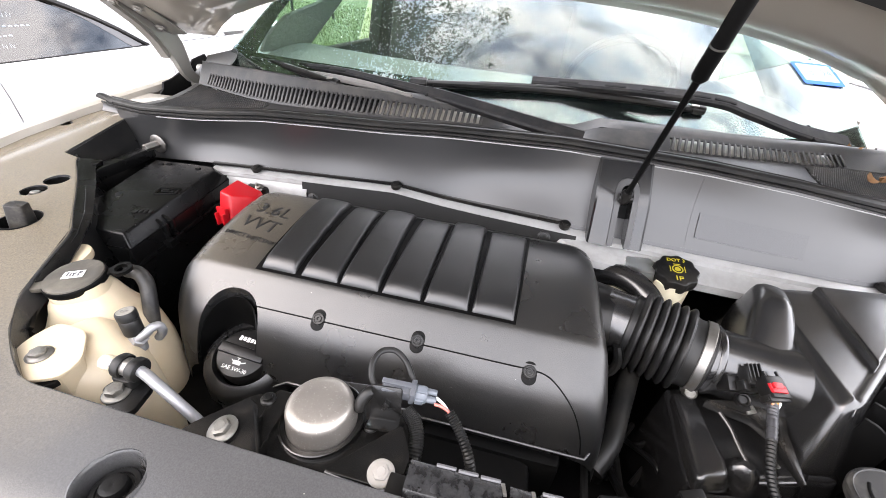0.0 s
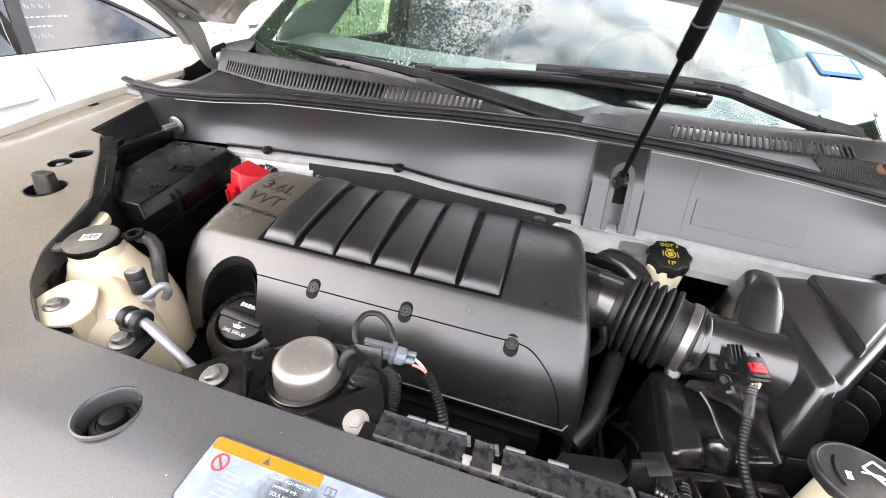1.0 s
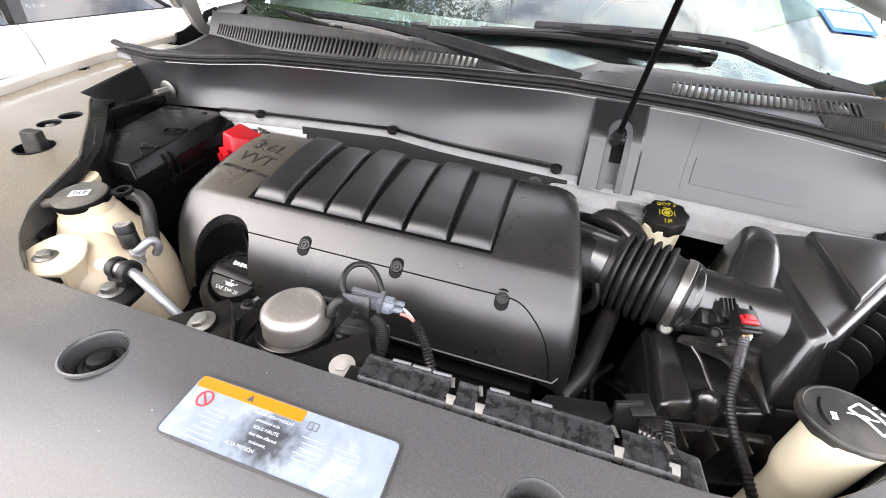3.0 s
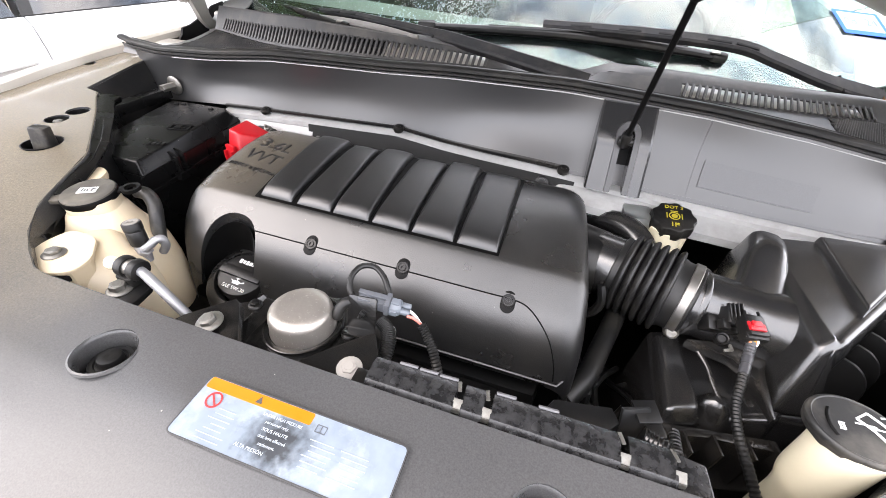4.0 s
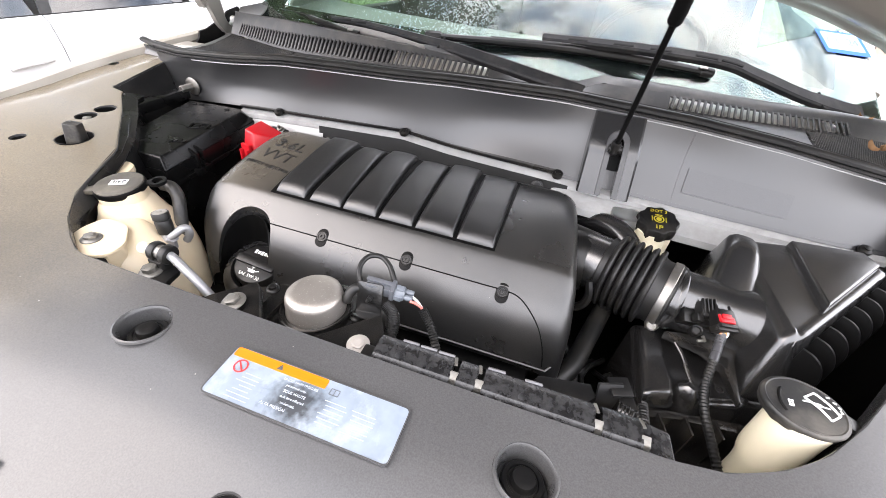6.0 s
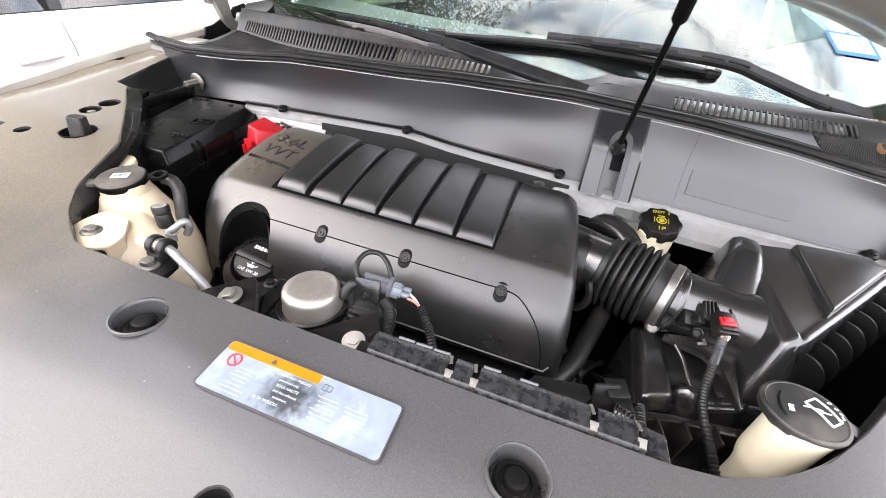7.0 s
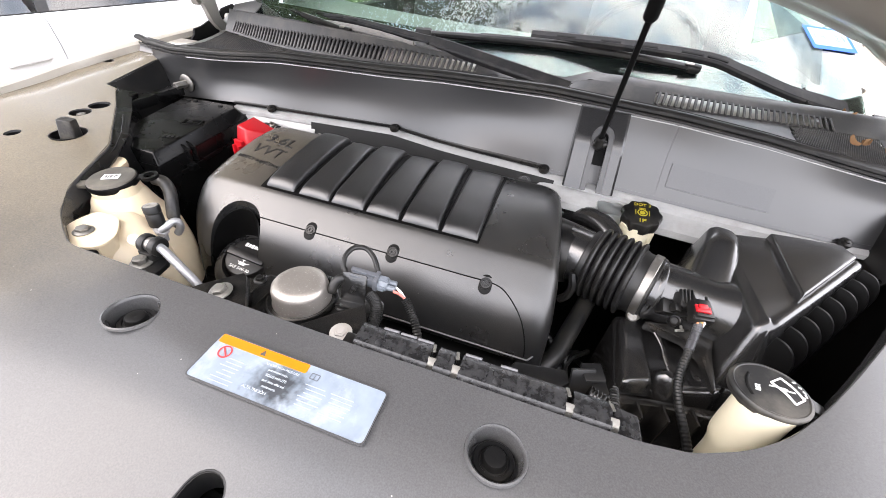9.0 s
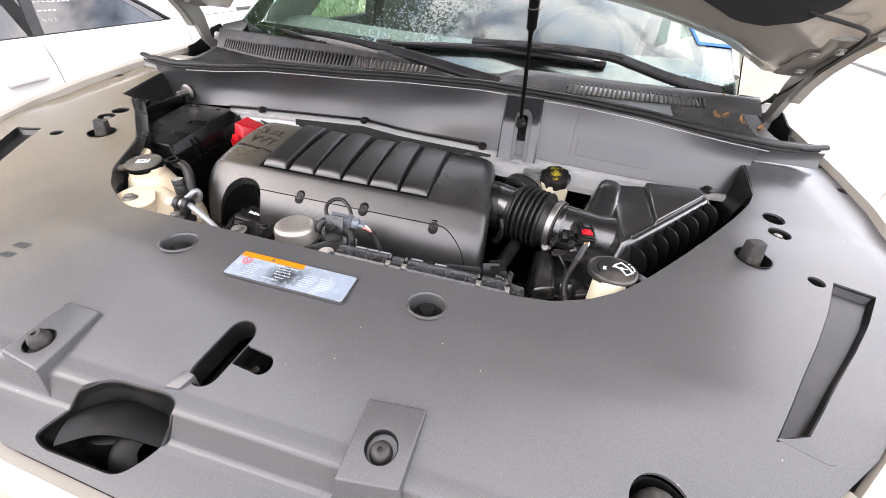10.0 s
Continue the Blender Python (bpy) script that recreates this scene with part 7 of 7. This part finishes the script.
M_TRIM = mat("grey_window_trim", (.10, .10, .105), .4)


def sedan_car(car, place, paint):
    """A whole saloon car; place: how it is set down."""
    def put(name, bm, material, parent=None, label=""):
        return part(name, moved(bm, place), material, parent or car, label)
    for far in (False, True):
        def side(bm):
            if far:
                for v in bm.verts:
                    v.co.x = 2 * NX - CW - v.co.x
            return bm
        for y0, y1, nm in ((-1.9, .02, "front_wing"), (.026, 1.455, "front_door"), (1.461, 2.38, "rear_door"), (2.386, 4.0, "rear_wing")):
            put(nm, side(sheet(sedan_side, np.linspace(y0, y1, 14), np.linspace(0, 1, 16), .01)), paint)
        put("belt_moulding", side(tube([sedan_side(y, 1) + Vector((-.004, 0, .003)) for y in np.linspace(.1, 2.3, 12)], .007, 6, 0)), M_BLACK)
        for y0, y1 in ((.12, 1.44), (1.51, 2.28)):
            put("side_window", side(sheet(sedan_glass, np.linspace(y0, y1, 14), np.linspace(0, 1, 6), .004)), M_TINT, None, "dark tinted side window")
        put("b_pillar", side(sheet(lambda y, v: sedan_glass(y + .17 * v, v) + Vector((.006, 0, 0)), np.linspace(1.458, 1.512, 3), np.linspace(0, 1, 5), .006)), M_BLACK)
        put("window_trim", side(tube([sedan_glass(y, 1) + Vector((.004, 0, .006)) for y in np.linspace(.12, 2.28, 24)] + [sedan_glass(2.29, 0) + Vector((.004, .015, 0))], .016, 8, 0)), M_BLACK)
        put("quarter_trim", side(sheet(lambda y, v: sedan_glass(y, 1) + Vector((.008, -.075 * v * lerp(y, [2.0, 2.25], [.1, 1]), -.01 * v)), np.linspace(1.95, 2.285, 12), (0, 1), .004)), M_TRIM)
        put("c_pillar", side(sheet(lambda y, v: shell(y, lerp(v, [0, 1], [max(GL(y) + .012 if y < 2.29 else .9, sedan_side(y, 1).z), max(ROOF(y), sedan_side(y, 1).z + .012)])), np.linspace(.4, 3.0, 40), np.linspace(0, 1, 5), .008)), paint)
        for y in (1.30, 2.22):
            put("door_handle", side(tube([(NX + .004, y - .09, .815), (NX + .014, y - .05, .822), (NX + .014, y + .05, .826), (NX + .004, y + .09, .826)], .009, 10, flat=1.5)), paint)
        for y in (-.75, 3.0):
            wh = put("wheel", side(lathe([(.20, -.10), (.31, -.10), (.33, -.06), (.33, .06), (.31, .10), (.20, .10)], along((NX - .14, y, .33), (NX + 1, y, .33)), 40)), M_RUBBER)
            put("rim", side(lathe([(.21, .06), (.20, .09), (.05, .05), (0, .05)], along((NX - .14, y, .33), (NX + 1, y, .33)), 24, False)), M_ALU, wh)
        put("headlamp", side(sheet(lambda u, v: sedan_side(-1.35 - .5 * u, .80 + .16 * v) + Vector((.004, 0, 0)), np.linspace(0, 1, 8), np.linspace(0, 1, 5), .004)), M_TINT)
        put("tail_lamp", side(sheet(lambda u, v: sedan_side(3.6 + .38 * u, .78 + .16 * v) + Vector((.004, 0, 0)), np.linspace(0, 1, 8), np.linspace(0, 1, 5), .004)), M_RED)
    put("roof", sheet(across, np.linspace(.72, 1.95, 14), np.linspace(0, 1, 12), .01), paint)
    put("windscreen", sheet(across, np.linspace(-.18, .715, 12), np.linspace(0, 1, 12), .006), M_TINT)
    put("rear_window", sheet(across, np.linspace(1.955, 2.72, 10), np.linspace(0, 1, 12), .006), M_TINT)
    put("boot_lid", sheet(across, np.linspace(2.725, 4.0, 10), np.linspace(0, 1, 12), .01), paint)
    put("bonnet", sheet(across, np.linspace(-1.9, -.185, 12), np.linspace(0, 1, 12), .01), paint)
    def end(y, out):
        def fn(v, u):
            p = sedan_side(y, v)
            q = 2 * NX - CW - p.x
            return Vector((p.x + (q - p.x) * u, y + out * math.sin(math.pi * u) * (1 - .4 * abs(v - .45)), p.z))
        return sheet(fn, np.linspace(0, 1, 10), np.linspace(0, 1, 13), .01)
    put("front_bumper", end(-1.9, -.28), paint)
    put("rear_bumper", end(4.0, .22), paint)
    put("underbody", box((NX - CW / 2, 1.05, .38), (1.45, 5.4, .28), .06, (0, 0, 0), 3), M_DARK)


sedan = thing("white_sedan", (-3.1, 1.1, 0), "white sedan parked alongside with dark tinted side windows", "car")
sedan_car(sedan, Matrix.Identity(4), M_WHITE)
# white marker writing on the rear door window
WX = lambda y, z: Vector((sedan_glass(y, (z - sedan_side(y, 1).z) / (GL(y) - sedan_side(y, 1).z)).x + .006, y, z))
tilt = math.degrees(math.atan(.62))


def written(y, z, widths):
    """Faded marker writing as plain short bars, one for each sign."""
    for w in widths:
        part("marker_bar", tube([WX(y, z), WX(y + w * .5, z + .003), WX(y + w, z)], .0035, 5, 2), M_PRINT_FADED, sedan)
        y += w + .010


for z, ya, n in ((1.157, 1.585, 5), (1.042, 1.56, 3)):
    for k in range(n):
        y = ya + .030 * k
        part("marker_stroke", tube([WX(y, z), WX(y + .006, z + .016), WX(y + .012, z - .002), WX(y + .019, z + .012)], .0013, 5, 3), M_PRINT_FADED, sedan)
written(1.575, 1.120, (.020, .012, .016, .014, .016, .016, .014, .012))
written(1.57, 1.084, (.022, .014, .012, .014))

# second parked car past the hinge on the other side
car2 = thing("pale_car", (3.4, 1.4, 0), "clean white sedan parked beyond the open hood", "car")
sedan_car(car2, Matrix(((-1, 0, 0, 2.5 + NX), (0, 1, 0, .3), (0, 0, 1, 0), (0, 0, 0, 1))), M_WHITE)

# wheels of the SUV, so that it stands on the ground
for s in (-1, 1):
    for y in (.25, 3.2):
        wh = part("wheel", lathe([(.22, -.11), (.36, -.11), (.38, -.07), (.38, .07), (.36, .11), (.22, .11)], along((s * .86, y, .38), (s * 2, y, .38)), 36), M_RUBBER, suv)
        part("rim", lathe([(.23, .07), (.22, .10), (.05, .06), (0, .06)], along((s * .86, y, .38), (s * 2, y, .38)), 24, False), M_ALU, wh)
    part("rear_flank", sheet(lambda y, v: (s * (.985 - .02 * v), y, .3 + .78 * v), np.linspace(2.5, 4.6, 8), np.linspace(0, 1, 6), .01), M_PAINT, suv)
part("underbody", box((0, 2.2, .45), (1.5, 4.4, .2), .03), M_DARK, suv)
part("tailgate_skin", sheet(lambda x, v: (x, 4.62 - .06 * v - .1 * (x / .95) ** 2, .35 + .85 * v), np.linspace(-.95, .95, 13), np.linspace(0, 1, 7), .012), M_PAINT, suv)
for s in (-1, 1):
    part("rear_roof_side", sheet(lambda y, v: (s * (.96 - .22 * v), y, 1.08 + .62 * v), np.linspace(3.75, 4.55, 6), np.linspace(0, 1, 6), .01), M_PAINT, suv)


# ---- overhanging tree, mirrored in the windscreen, and two unseen helper trees ----
def tree(at, height, spread, seed, lean=(0, 0)):
    rng = random.Random(seed)
    t = thing("tree", at, "leafy tree overhanging the parked cars", "tree")
    base = Vector(at)
    crown = base + Vector((lean[0], lean[1], height))
    trunk = [base, base + Vector((lean[0] * .1, lean[1] * .1, height * .25)), base + Vector((lean[0] * .35, lean[1] * .35, height * .5)), base + Vector((lean[0] * .6, lean[1] * .6, height * .75))]
    limbs = [tube(trunk, lambda u: .20 - .12 * u, 12)]
    tips = []
    for k in range(26):
        s = trunk[1].lerp(trunk[3], .35 + .65 * rng.random())
        a, e = rng.uniform(0, 6.28), rng.uniform(-.15, .9)
        ln = spread * rng.uniform(.55, 1.0)
        tip = s + Vector((math.cos(a) * math.cos(e), math.sin(a) * math.cos(e), math.sin(e))) * ln + Vector((lean[0] * .4, lean[1] * .4, 0))
        mid = s.lerp(tip, .5) + Vector((rng.uniform(-.3, .3), rng.uniform(-.3, .3), rng.uniform(.1, .5)))
        limbs.append(tube([s, mid, tip], lambda u: .03 - .022 * u, 6, 4))
        tips += [mid, tip, mid.lerp(tip, .5), s.lerp(mid, .6)]
    part("trunk", joined(*limbs), M_BARK, t)
    r2 = np.random.default_rng(seed)
    centres = np.repeat(np.array([tuple(p) for p in tips]), 10, axis=0)
    centres = centres + r2.normal(size=centres.shape) * (.5, .5, .38)
    q = np.repeat(centres, 60, axis=0)
    q = q + r2.normal(size=q.shape) * (.17, .17, .14)
    n = len(q)
    u = r2.normal(size=(n, 3))
    u /= np.linalg.norm(u, axis=1)[:, None]
    w = np.cross(u, r2.normal(size=(n, 3)))
    w /= np.linalg.norm(w, axis=1)[:, None]
    u *= r2.uniform(.035, .065, size=(n, 1))
    w *= r2.uniform(.016, .030, size=(n, 1))
    verts = np.stack([q - u, q + w, q + u, q - w], 1).reshape(-1, 3) - np.array(tuple(base))
    faces = np.arange(4 * n).reshape(-1, 4)
    me = bpy.data.meshes.new("crown")
    me.from_pydata(verts.tolist(), [], faces.tolist())
    me.materials.append(M_LEAF)
    ob = new("crown", me)
    ob.parent = t
    return t


tree((-6.6, 7.4, 0), 9.0, 3.6, 21, (2.4, -2.2))
# two unseen trees added to block bright left sky from the cover's reflections
tree((-9.6, 2.9, 0), 8.8, 4.4, 33, (.8, -.4))
tree((-12.5, 9.5, 0), 9.5, 3.8, 47, (1.0, -.6))


# ---- low pale building beyond the lot ----
shop = thing("building", (14, 24, 0), "low cream rendered building with a flat roof", "building")
M_RENDER = mat("cream_render", (0.62, 0.56, 0.42), 0.85, grain=0.5, grain_scale=50, vary=0.1, vary_scale=2, dirt=(0.35, 0.3, 0.22), dirt_amount=0.3, dirt_scale=1)
part("wall", box((15, 26, 1.9), (22, 7, 3.8), .02), M_RENDER, shop)
part("roof", box((15, 26, 3.95), (22.8, 7.8, .3), .04), mat("brown_roof_edge", (0.16, 0.11, 0.08), 0.7), shop)
for k in range(6):
    w = part("window", box((6.5 + 3.4 * k, 22.46, 1.9), (1.6, .1, 1.3), .02), M_TINT, shop)
    part("frame", cut(box((6.5 + 3.4 * k, 22.44, 1.9), (1.8, .14, 1.5), .01), [box((6.5 + 3.4 * k, 22.44, 1.9), (1.58, .5, 1.28), 0)]), M_WHITE, w)
for k in range(4):
    post = thing("fence_post", (-9.6 + 1.7 * k, 16, .18), "thin dark steel post standing on the lawn", "post", "posts on the lawn")
    part("shaft", lathe([(.05, -.4), (.05, 1.5), (.045, 1.52)], pose(-9.6 + 1.7 * k, 16, .18), 12), M_BLACK, post)
    part("cap", lathe([(.06, 0), (.06, .03), (.03, .06)], pose(-9.6 + 1.7 * k, 16, 1.69), 12), M_BLACK, post)
